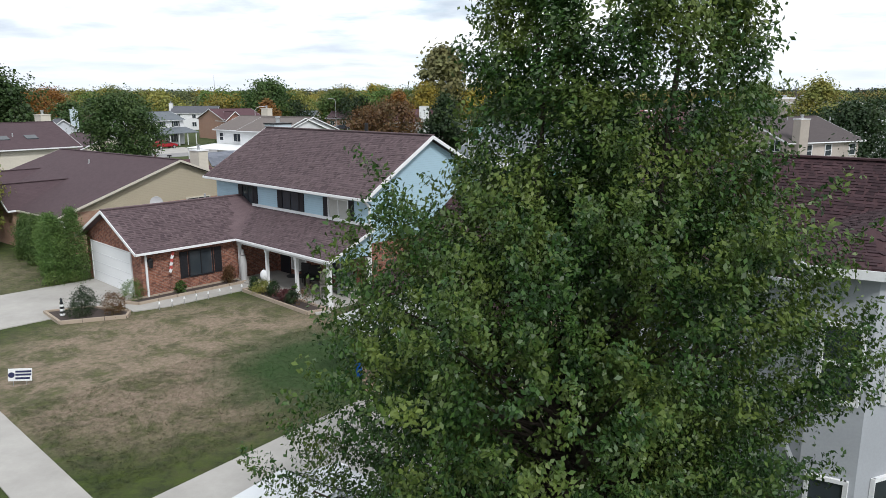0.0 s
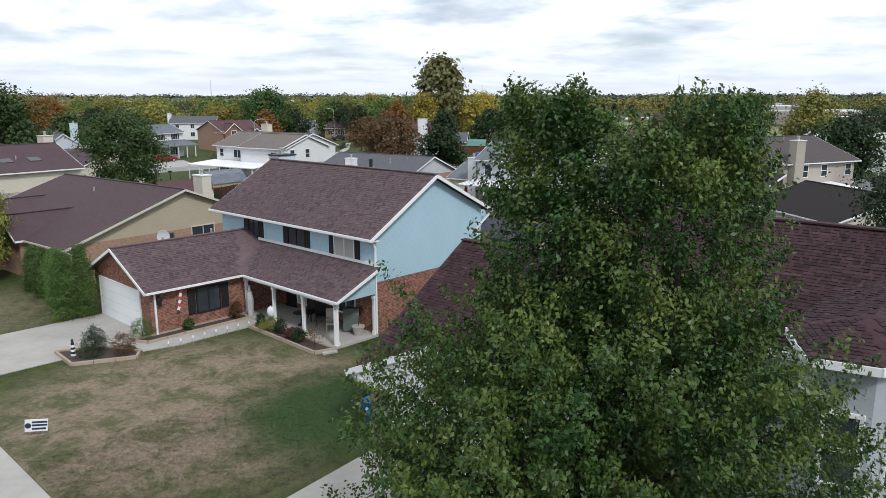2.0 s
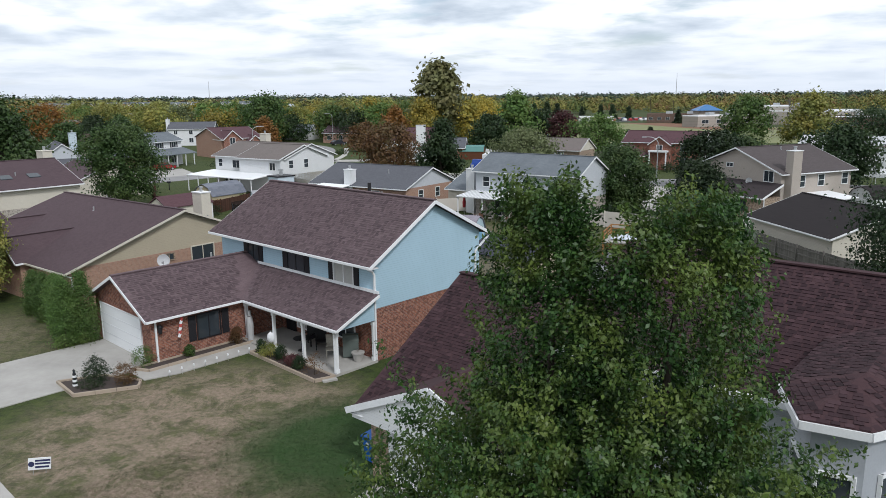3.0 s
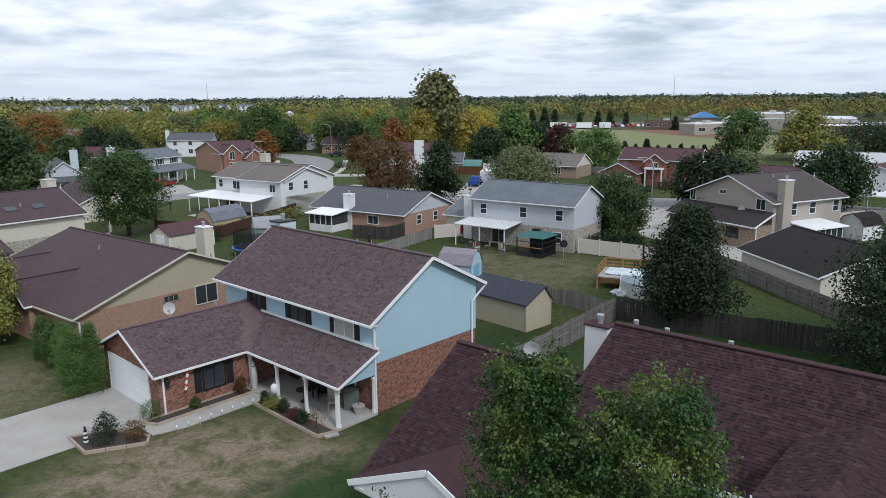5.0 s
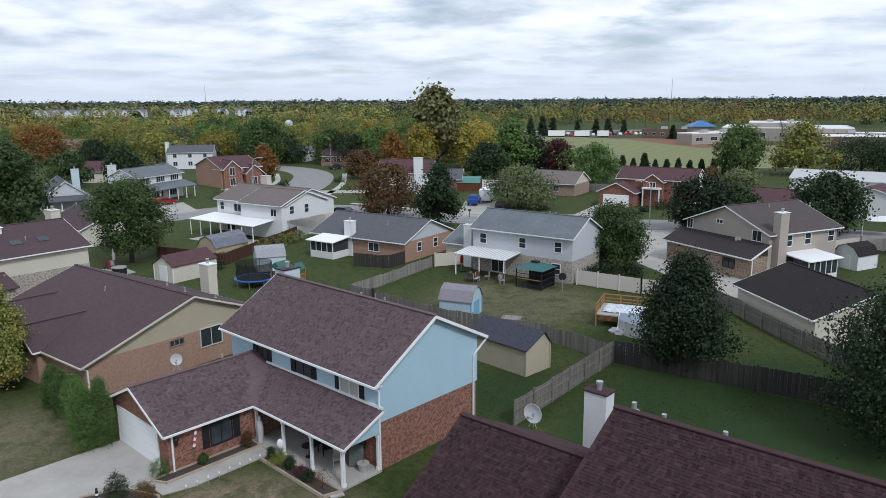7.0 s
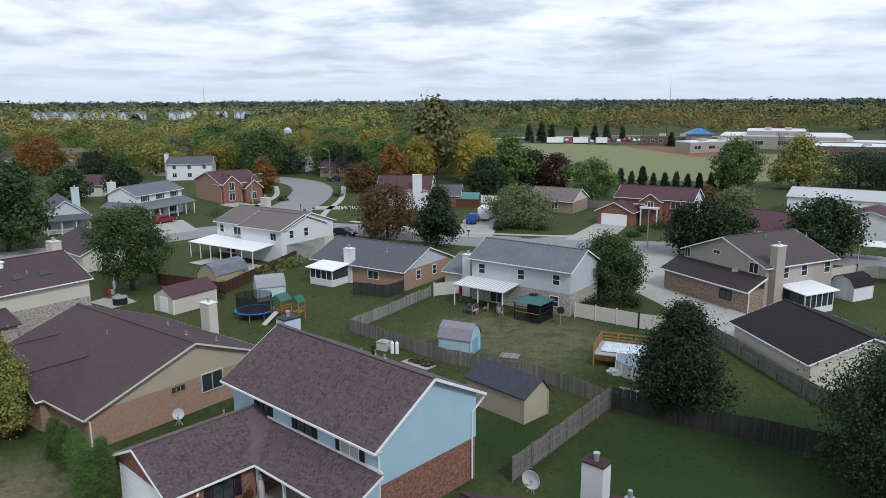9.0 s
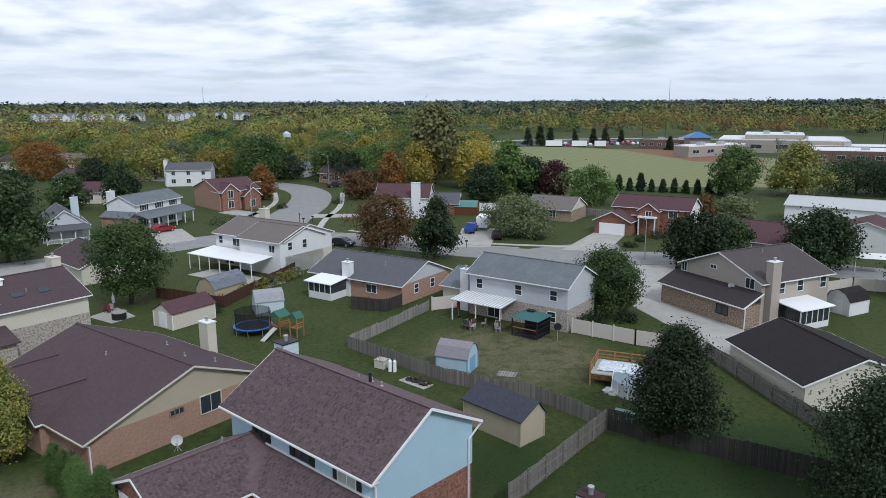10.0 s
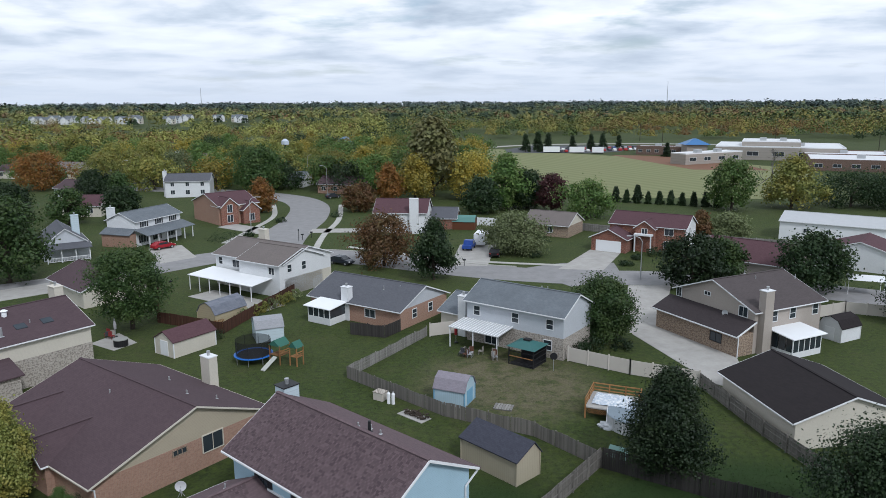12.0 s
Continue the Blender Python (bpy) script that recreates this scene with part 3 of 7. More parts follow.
for x, y in ((0.0, -2.48), (-2.6, -2.48), (-5.15, -2.48), (-7.75, -2.48), (0.0, -0.12)):
    bm = boxm(x - 0.07, y - 0.07, 0.12, x + 0.07, y + 0.07, 2.1); box(bm, x - 0.1, y - 0.1, 0.12, x + 0.1, y + 0.1, 0.3); box(bm, x - 0.1, y - 0.1, 1.95, x + 0.1, y + 0.1, 2.09)
    part("porch_post", bm, WHITE, house)
gd = part("garage_door", boxm(-13.9, -7.74, 0.02, -9.15, -7.66, 2.12), WHITE_METAL, house)
for i in range(1, 4): part("panel_joint", boxm(-13.88, -7.752, 0.02 + i * 0.525 - 0.012, -9.17, -7.742, 0.02 + i * 0.525 + 0.012), m_paint("shadow_gap", (0.64, 0.65, 0.67)) if i == 1 else bpy.data.materials["shadow_gap"], gd)
part("door_frame", box(box(boxm(-14.0, -7.76, 0, -13.9, -7.68, 2.2), -9.15, -7.76, 0, -9.05, -7.68, 2.2), -13.9, -7.76, 2.12, -9.15, -7.68, 2.2), WHITE, house)
window(house, '+x', -4.6, 0.75, 1.25, 1.25, -8.0, 2, False, trim=SHUTTER)
for y in (-5.55, -3.65): part("shutter", boxm(-8.0, y - 0.2, 0.7, -7.94, y + 0.2, 2.05), SHUTTER, house)
window(house, '-y', -5.9, 0.5, 1.2, 1.5, 0.0, 2, False, glass=BLINDS)
window(house, '-y', -2.3, 0.75, 1.4, 1.2, 0.0, 2, False)
part("front_door", boxm(-7.6, -0.05, 0.12, -6.7, 0.02, 2.1), SHUTTER, house, "dark front door under the porch")
for pts in ([(0.3, -0.62, 4.9), (0.12, -0.2, 4.7), (0.12, -0.08, 4.5), (0.12, -0.08, 0.15)], [(0.3, 8.5, 5.35), (0.12, 7.5, 4.5), (0.12, 7.5, 0.15)], [(-7.7, -7.6, 2.3), (-7.93, -7.5, 2.1), (-7.93, -7.5, 0.1)], [(0.2, -2.8, 2.28), (0.02, -2.6, 2.1), (0.02, -2.6, 0.15)]):
    bm = bmesh.new()
    for p, q in zip(pts, pts[1:]): beam(bm, p, q, 0.085, 0.085)
    part("downspout", bm, WHITE, house)
chimney(house, -14.75, 5.0, 1.1, 1.3, 0, 7.95, PALEBLUE_PANEL, DARK, True)
for x, y in ((-6.5, 4.6), (-5.6, 4.9), (-4.6, 4.8)): vent(house, x, y, 7.5, 0.25)
vent(house, -5.3, 4.5, 7.55, 0.7, 0.1, DARK)
vent(house, -11.6, -2.2, 4.05, 0.3)

# ---------- the near two-storey house whose roof fills the foreground ----------
# nearly square to the near street, turned 2 degrees about its garage gable
NEAR_PIVOT = Matrix.Translation((*uv(-18, 20), 0))
NB = NEAR_PIVOT @ pose(0, 0, 0, 0, 0, 2.2) @ NEAR_PIVOT.inverted() @ pose(0, 0, 0, 0, 0, -40.2)
PALE_PAINT = m_paint("pale_bay_paint", (0.36, 0.38, 0.41))
near = thing("near_house", NB, "near house with red-brown shingle roofs and white siding", "house")
def ns(*p): return slab(list(p), 0.13)
# main block: eave 5.6 at v 16.6, ridge 8.05 at v 21.2
part("wall", prism([(17.0, 0), (25.6, 0), (25.6, 5.5), (21.2, 7.85), (17.0, 5.65)], -11.2, 12, 'x'), GREY_SIDING, near)
part("roof_slope", ns((-11.35, 16.6, 5.6), (12.4, 16.6, 5.6), (12.4, 21.2, 8.05), (-11.35, 21.2, 8.05)), ROOF_RED, near)
part("roof_slope", ns((-11.35, 21.2, 8.05), (12.4, 21.2, 8.05), (12.4, 26.1, 5.4), (-11.35, 26.1, 5.4)), ROOF_RED, near)
part("ridge_cap", beam(bmesh.new(), (-11.35, 21.2, 8.06), (12.4, 21.2, 8.06), 0.3, 0.05), ROOF_RED, near)
for p, q in (((-11.35, 16.56, 5.5), (12.4, 16.56, 5.5)), ((-11.35, 26.14, 5.3), (12.4, 26.14, 5.3))): part("gutter", beam(bmesh.new(), p, q, 0.12, 0.16), WHITE, near)
for p, q in (((-11.30, 16.6, 5.34), (-11.30, 21.2, 7.79)), ((-11.30, 26.1, 5.14), (-11.30, 21.2, 7.79))): part("rake_board", beam(bmesh.new(), p, q, 0.04, 0.2), WHITE, near)
for z, h in ((3.5, 1.45), (0.9, 1.5)):
    window(near, '-y', 2.0, z, 1.1, h, 17.0, 2, mull='h')
    window(near, '-y', -7.8, z, 1.5, h, 17.0, 2)
# tall canted bay beside the tree, under its own hipped roof that runs back to the main ridge
part("bay_wall", prism([(-4.2, 18.4), (-4.2, 15.0), (-3.45, 13.45), (-2.5, 13.65), (-1.65, 15.4), (-1.65, 18.4)], 0, 6.62, 'z'), PALE_PAINT, near, "pale grey painted bay wall")
BAY = [(-4.45, 14.8, 6.75), (-3.6, 13.1, 6.75), (-2.4, 13.35, 6.75), (-1.4, 15.3, 6.75)]
BAY_TOP, BAY_BACK = (-2.9, 15.2, 7.25), (-2.9, 19.5, 7.25)
for q in ([BAY[1], BAY[2], BAY_TOP], [BAY[2], BAY[3], BAY_TOP], [BAY[0], BAY[1], BAY_TOP], [BAY[0], BAY_TOP, BAY_BACK, (-4.45, 18.9, 6.75)], [BAY_TOP, BAY[3], (-1.4, 18.9, 6.75), BAY_BACK]): part("bay_roof", slab(q, 0.12), ROOF_RED, near)
for p, q in zip(BAY, BAY[1:]): part("gutter", beam(bmesh.new(), (p[0], p[1], 6.64), (q[0], q[1], 6.64), 0.08, 0.17), WHITE, near)
def bay_window(a, b, z, h):
    """A framed sash window let into the wall between two plan points."""
    a, b = Vector(a), Vector(b); d = (b - a).normalized(); o = Vector((d.y, -d.x)) * 0.03; a, b = a + o, b + o; bm = bmesh.new()
    for p, q in (((a, z), (b, z)), ((a, z + h), (b, z + h)), ((a, z + h / 2), (b, z + h / 2))): beam(bm, (*p[0], p[1]), (*q[0], q[1]), 0.08, 0.08)
    for c in (a, b): box(bm, c.x - 0.04, c.y - 0.04, z - 0.04, c.x + 0.04, c.y + 0.04, z + h + 0.04)
    win = part("window", bm, WHITE, near)
    for k in (0, 1): part("pane", prism([(a.x, a.y), (b.x, b.y), (b.x - o.x * 0.4, b.y - o.y * 0.4), (a.x - o.x * 0.4, a.y - o.y * 0.4)], z + k * h / 2 + 0.04, z + (k + 1) * h / 2 - 0.04, 'z'), GLASS, win)
for z in (4.1, 1.0):
    bay_window((-4.0, 14.6), (-3.62, 13.8), z, 1.5); bay_window((-3.3, 13.48), (-2.65, 13.62), z, 1.5); bay_window((-2.3, 14.06), (-1.85, 14.99), z, 1.5)
# garage wing: ridge along the front, low cross gable over the door
part("wing_wall", prism([(15.0, 0), (27.0, 0), (27.0, 2.45), (20.3, 5.95), (15.0, 2.75)], -17.3, -11.3, 'x'), TAN_BRICK, near)
part("roof_slope", ns((-18.0, 14.4, 2.5), (-11.2, 14.4, 2.5), (-11.2, 20.3, 6.15), (-18.0, 20.3, 6.15)), ROOF_RED, near)
part("roof_slope", ns((-18.0, 20.3, 6.15), (-11.2, 20.3, 6.15), (-11.2, 27.3, 2.6), (-18.0, 27.3, 2.6)), ROOF_RED, near)
part("ridge_cap", beam(bmesh.new(), (-18.0, 20.3, 6.16), (-11.7, 20.3, 6.16), 0.3, 0.05), ROOF_RED, near)
part("roof_slope", ns((-18.0, 14.1, 2.52), (-14.2, 14.1, 4.25), (-14.2, 17.4, 4.27), (-18.0, 14.6, 2.56)), ROOF_RED, near)
part("roof_slope", ns((-14.2, 14.1, 4.25), (-10.6, 14.1, 2.62), (-10.6, 14.6, 2.62), (-14.2, 17.4, 4.27)), ROOF_RED, near)
part("gable_wall", prism([(-17.85, 2.2), (-10.8, 2.2), (-10.8, 2.46), (-14.2, 4.08), (-17.85, 2.42)], 14.16, 14.9, 'y'), WHITE_SIDING, near)
for p, q in (((-18.05, 14.06, 2.42), (-14.2, 14.06, 4.15)), ((-10.6, 14.06, 2.5), (-14.2, 14.06, 4.15)), ((-17.95, 14.7, 2.44), (-17.95, 20.3, 5.89)), ((-17.95, 27.3, 2.34), (-17.95, 20.3, 5.89))): part("rake_board", beam(bmesh.new(), p, q, 0.05, 0.22), WHITE, near)
part("soffit", slab([(-18.0, 14.1, 2.38), (-17.3, 14.1, 2.38), (-17.3, 20, 2.38), (-18.0, 20, 2.38)], 0.03), WHITE, near)
part("pillar", boxm(-17.32, 14.55, 0, -16.55, 15.0, 2.15), TAN_BRICK, near, "tan brick pillar")
part("garage_door", boxm(-16.4, 14.75, 0.03, -11.6, 14.85, 2.1), WHITE_METAL, near)
part("door_frame", box(boxm(-16.55, 14.6, 0, -16.4, 14.8, 2.15), -16.4, 14.6, 2.08, -11.6, 14.8, 2.16), WHITE, near)
chimney(near, -15.1, 27.1, 1.15, 0.8, 0.5, 5.75, WHITE_SIDING, ROOF_RED, True)
for x in (-9.6, -7.4): vent(near, x, 21.6, 7.85, 0.25, 0.09)
vent(near, -11.0, 22.1, 7.7, 0.3, 0.1)

# ---------- houses beyond ----------
def house_at(name, ox, oy, ang, label): return thing(name, pose(ox, oy, 0, 0, 0, ang), label, "house")

y = house_at("house", -25.6, 41.9, -35, "low salmon brick house with tan siding gable and dark brown shingles")
gable_block(y, -17, -0.02, 0.02, 15.38, 2.5, 5.45, TAN_SIDING, ROOF_BROWN, 'x', 0.45, 0.4, ridge_at=8.2, band=(2.62, ORANGE_BRICK), trim=CREAM_SIDING)
gable_block(y, -17, -10.5, -4.0, 6, 2.5, 4.3, ORANGE_BRICK, ROOF_BROWN, 'y', 0.4, 0.4)
gable_block(y, -9.2, -5.6, -0.6, 5, 2.5, 4.0, ORANGE_BRICK, ROOF_BROWN, 'y', 0.3, 0.4)
window(y, '+x', 9.6, 1.3, 1.8, 1.35, 0.02, 2, mull='v', trim=CREAM_SIDING); window(y, '+x', 6.7, 2.05, 1.1, 0.4, 0.02, 3, trim=TAN_BRICK); window(y, '+x', 14.3, 2.1, 1.2, 0.35, 0.02, 2, trim=TAN_BRICK)
chimney(y, -9.0, 15.8, 1.3, 0.9, 0, 5.2, CREAM_SIDING, WHITE, True)
for x, yy, z in ((-9, 6.4, 4.8), (-4, 10.2, 4.7), (-2.6, 12, 4.0), (-9.5, 12, 4.0)): vent(y, x, yy, z, 0.3)
part("downspout", beam(beam(bmesh.new(), (0.1, -0.45, 2.4), (0.08, 0.1, 2.1), 0.08, 0.08), (0.08, 0.1, 2.1), (0.08, 0.1, 0.1), 0.08, 0.08), WHITE, y)

w = house_at("house", -40.4, 70.2, -35, "cream sided house with pale stone base and brown roof with skylights")
gable_block(w, -11, 0, -14, 0, 4.9, 7.2, CREAM_SIDING, ROOF_BROWN, 'y', 0.4, 0.3, band=(3.0, PALE_STONE))
part("lean_roof", slab([(0, -14, 3.6), (0, -8.2, 3.6), (3.2, -8.2, 2.6), (3.2, -14, 2.6)], 0.12), ROOF_BROWN, w)
part("lean_wall", boxm(0, -14, 0, 2.9, -8.5, 2.5), PALE_STONE, w)
for yy in (-4.0, -6.6): part("skylight", slab([(-1.6, yy, 5.75), (-1.6, yy + 1.1, 5.75), (-2.4, yy + 1.1, 6.06), (-2.4, yy, 6.06)], 0.1), GLASS, w)
part("roof_vent", rod(rod(bmesh.new(), (-4.2, -6.6, 6.6), (-4.2, -6.6, 7.2), 0.25, n=12), (-4.2, -6.6, 7.2), (-4.2, -6.6, 7.35), 0.4, 0.15, n=12), WHITE_METAL, w)
vent(w, -1.2, -8.2, 5.5, 0.9, 0.14)
vent(w, -2.3, -5.0, 5.9, 0.4)
chimney(w, -8, 0.4, 1.5, 1.0, 0, 7.8, CREAM_SIDING)

g = house_at("house", 10.5, 73.4, -34, "grey two-storey house with weathered slate roof, seen from its back garden")
gable_block(g, -13, -0.3, 0, 6.8, 5.0, 6.85, GREY_SIDING, ROOF_SLATE, 'x', 0.45, 0.3, band=(2.5, PALE_STONE))
gable_block(g, -18, -13, 1.5, 9.0, 2.5, 4.2, CREAM_SIDING, ROOF_SLATE, 'x', 0.4, 0.3)
for x in (-11.6, -6.4, -2.0): window(g, '-y', x, 3.3, 0.8, 1.1, 0.0, 2, mull='h')
window(g, '-y', -2.2, 0.9, 1.0, 1.1, -0.02, 2, mull='h'); window(g, '-y', -9.5, 0.2, 1.8, 2.0, -0.02, 2)
CORRUGATED = m_siding("corrugated_patio_sheet", (0.50, 0.51, 0.52), 0.41, 0.2, True)
part("patio_roof", slab([(-13.4, -3.4, 2.45), (-6.6, -3.4, 2.45), (-6.6, 0, 2.75), (-13.4, 0, 2.75)], 0.08), CORRUGATED, g, "white corrugated patio cover")
for i in range(17): part("roof_rib", beam(bmesh.new(), (-13.3 + i * 0.41, -3.4, 2.47), (-13.3 + i * 0.41, -0.02, 2.77), 0.07, 0.04), WHITE_METAL, g)
for x in (-13.2, -10.0, -6.8): part("patio_post", boxm(x - 0.05, -3.3, 0, x + 0.05, -3.2, 2.38), WHITE, g)
chimney(g, -14.2, 1.0, 1.1, 0.9, 0, 5.0, WHITE_SIDING)
vent(g, -5, 3.6, 6.7, 0.35); vent(g, -4.3, 3.7, 6.7, 0.35)

h = house_at("house", -8.6, 83.8, -31, "single-storey orange brick house with grey roof and a white sunroom")
gable_block(h, -15, 0, 0, 10.5, 2.5, 4.7, GREY_SIDING, ROOF_GREY, 'x', 0.45, 0.35, band=(2.5, ORANGE_BRICK))
chimney(h, -8.8, 0.2, 1.2, 0.9, 0, 4.4, WHITE_SIDING, WHITE)
part("sunroom_wall", boxm(-12.6, -3.2, 0, -8.8, 0, 0.9), WHITE_SIDING, h)
for i in range(5): part("sunroom_post", boxm(-12.6 + i * 0.92, -3.2, 0.9, -12.5 + i * 0.92, -3.1, 2.2), WHITE, h)
for i in range(4): part("sunroom_pane", boxm(-12.49 + i * 0.92, -3.17, 0.9, -11.7 + i * 0.92, -3.13, 2.2), GLASS, h)
part("sunroom_side", boxm(-8.86, -3.1, 0.9, -8.8, 0, 2.2), GLASS, h)
part("sunroom_roof", slab([(-13.0, -3.6, 2.25), (-8.4, -3.6, 2.25), (-8.4, 0, 2.6), (-13.0, 0, 2.6)], 0.1), WHITE_METAL, h)
window(h, '-y', -4.8, 1.0, 1.6, 1.0, -0.02, 2); window(h, '+x', 3.0, 1.0, 0.9, 1.1, 0.02, 2, mull='h'); window(h, '+x', 6.6, 1.0, 0.9, 1.1, 0.02, 2, mull='h')
for x, yy in ((-5, 3.2), (-3.2, 4.4), (-9.2, 4.7)): vent(h, x, yy, 3.9, 0.5)

v2 = house_at("house", -27.1, 99.6, -31, "white two-storey house with taupe roof and a wide white porch cover")
gable_block(v2, -15, 0, 0, 10, 4.9, 6.8, WHITE_SIDING, ROOF_TAUPE, 'x', 0.45, 0.3, band=(2.6, CREAM_SIDING))
gable_block(v2, -8.5, 0.02, -1.0, 8, 4.9, 6.7, WHITE_SIDING, ROOF_TAUPE, 'x', 0.45, 0.3)
part("porch_cover", slab([(-15.6, -5.0, 2.4), (-1.6, -5.0, 2.4), (-1.6, -1.0, 2.75), (-15.6, 0.0, 2.75)], 0.1), WHITE_METAL, v2, "white metal porch cover")
for i in range(7): part("porch_post", boxm(-15.4 + i * 2.25, -4.9, 0, -15.3 + i * 2.25, -4.8, 2.3), WHITE, v2)
for x in (-13.8,): window(v2, '-y', x, 3.3, 0.8, 1.1, 0.0, 2, mull='h')
window(v2, '-y', -10.3, 3.2, 1.6, 1.1, 0.0, 2); window(v2, '-y', -1.6, 3.3, 1.1, 1.0, -1.0, 2); window(v2, '+x', 4, 3.4, 0.8, 1.2, 0.02, 2, mull='h'); window(v2, '+x', 1, 3.5, 0.8, 1.1, 0.02, 2, mull='h'); window(v2, '-y', -12, 0.3, 1.8, 1.9, -0.02, 2)
chimney(v2, -12, 7.5, 1.4, 1.0, 3, 7.8, CREAM_SIDING)

b2 = house_at("house", -66.3, 136.2, -17, "pale blue and white two-storey house with slate roof and front porch")
gable_block(b2, -7, 0, 0, 13.4, 5.0, 6.7, WHITE_SIDING, ROOF_SLATE, 'y', 0.4, 0.3)
part("porch_roof", slab([(0, -0.5, 3.5), (0, 13.9, 3.5), (3.4, 13.9, 2.5), (3.4, -0.5, 2.5)], 0.12), ROOF_SLATE, b2)
part("lower_roof", slab([(-7.3, -2.0, 2.6), (0.2, -2.0, 2.6), (0.2, 0, 3.6), (-7.3, 0, 3.6)], 0.12), ROOF_SLATE, b2)
part("lower_wall", boxm(-7, -1.7, 0, 0, 0, 2.6), ORANGE_BRICK, b2)
for i in range(6): part("porch_post", boxm(3.1, 0.1 + i * 2.6, 0, 3.25, 0.25 + i * 2.6, 2.45), WHITE, b2)
for yy in (2.5, 6.8, 11): window(b2, '+x', yy, 3.7, 1.3, 1.0, 0.0, 2, True)
for yy in (2, 6, 10): window(b2, '+x', yy, 0.6, 1.5, 1.5, 0.0, 2, True)
chimney(b2, -7.7, 2.0, 1.0, 1.4, 0, 7.2, WHITE_SIDING)

br = house_at("house", -58.3, 161.3, -46, "red brick two-storey house with maroon roof and white-trimmed gables")
gable_block(br, -14, 0, 0, 10, 4.6, 6.9, ORANGE_BRICK, ROOF_MAROON, 'y', 0.4, 0.3)
for y0 in (0.3, 5.4): gable_block(br, -4, 1.6 if y0 > 5 else 0.8, y0, y0 + 4.2, 4.3 if y0 < 5 else 3.2, 6.4 if y0 < 5 else 5.2, RED_BRICK, ROOF_MAROON, 'x', 0.3, 0.35)
for yy in (2.4, 7.5):
    window(br, '+x', yy, 0.7, 1.3, 1.6, 1.6 if yy > 5 else 0.8, 2)
    if yy < 5: window(br, '+x', yy, 3.0, 1.2, 1.7, 0.8, 2)

mr = house_at("house", -9.5, 152, -4, "white-gabled house with maroon roof and tall white chimney")
gable_block(mr, -11.5, 0, 0, 9, 4.4, 7.0, WHITE_SIDING, ROOF_MAROON, 'x', 0.4, 0.3)
chimney(mr, -2.6, -0.5, 1.9, 1.0, 0, 7.6, WHITE_SIDING, WHITE, False)
for x in (-9.5, -6): window(mr, '-y', x, 1.0, 1.1, 1.2, 0.0, 2)
gable_block(mr, 0.5, 6, 5, 12, 2.5, 4.6, RED_BRICK, ROOF_GREY, 'x', 0.3, 0.3)

t2 = house_at("house", 20.3, 146.5, -28, "tan brick bungalow with brown roof and cream gable")
gable_block(t2, -10, 0, 0, 9, 2.5, 4.8, CREAM_SIDING, ROOF_TAUPE, 'x', 0.4, 0.3, band=(2.4, TAN_BRICK))
window(t2, '-y', -4, 0.9, 1.2, 1.2, -0.02, 2)

rh = house_at("house", 39.7, 130.3, -30, "red brick two-storey house with maroon roof and attached garage")
gable_block(rh, -14.4, 0, 0, 7.6, 4.8, 6.8, WHITE_SIDING, ROOF_MAROON, 'x', 0.4, 0.3)
part("brick_front", boxm(-14.4, -0.12, 0, 0, 0.0, 4.8), RED_BRICK, rh)
gable_block(rh, -9, -5.4, -1.5, 3, 4.5, 6.0, RED_BRICK, ROOF_MAROON, 'y', 0.3, 0.35)
gable_block(rh, -16.3, -9.6, -4.8, 3, 2.6, 4.4, RED_BRICK, ROOF_MAROON, 'y', 0.4, 0.35)
part("garage_door", boxm(-15.4, -4.86, 0, -10.5, -4.78, 2.15), WHITE_METAL, rh)
for x in (-8.8, -5.8): part("porch_post", boxm(x, -2.5, 0, x + 0.2, -2.3, 3.2), WHITE, rh)
part("porch_lintel", boxm(-8.9, -2.55, 3.2, -5.5, -1.5, 3.5), WHITE, rh)
window(rh, '-y', -7.2, 3.5, 1.0, 0.9, -1.5, 2); window(rh, '-y', -3, 3.3, 1.6, 1.2, -0.12, 2); window(rh, '-y', -3, 0.8, 1.6, 1.3, -0.12, 2)
window(rh, '+x', 3, 3.3, 0.7, 1.3, 0.0, 2, mull='h'); window(rh, '+x', 3, 0.8, 0.7, 1.3, 0.0, 2, mull='h')

h4 = house_at("house", 29.5, 75.1, -62, "taupe sided two-storey house with brick lower wing and tall chimney")
part("lower_wall", boxm(-12.7, 0, 0, 0, 2.5, 2.5), TAN_BRICK, h4)
part("lean_roof", slab([(-13.1, -0.4, 2.55), (0.35, -0.4, 2.55), (0.35, 2.5, 3.9), (-13.1, 2.5, 3.9)], 0.12), ROOF_DARK, h4)
part("gutter", beam(bmesh.new(), (-13.1, -0.45, 2.46), (0.35, -0.45, 2.46), 0.1, 0.13), WHITE, h4)
part("rake_board", beam(bmesh.new(), (0.37, -0.4, 2.47), (0.37, 2.5, 3.81), 0.04, 0.2), WHITE, h4)
gable_block(h4, -11.9, 0, 2.5, 13.4, 4.95, 7.4, TAUPE_SIDING, ROOF_UMBER, 'y', 0.45, 0.5)
chimney(h4, 0.4, 3.7, 0.9, 1.3, 0, 7.3, TAUPE_SIDING, WHITE)
window(h4, '-y', -1.6, 4.0, 1.2, 1.1, 2.5, 2); window(h4, '-y', -7, 5.2, 0.9, 0.4, 2.5, 2); window(h4, '-y', -11.6, 4.0, 0.8, 1.1, 2.5, 2); window(h4, '-y', -3.0, 1.0, 1.6, 1.0, 0.0, 2, trim=DARK)
for yy in (5.6, 8.6, 12.4): window(h4, '+x', yy, 3.4, 0.9, 1.2, 0.0, 2, mull='h')
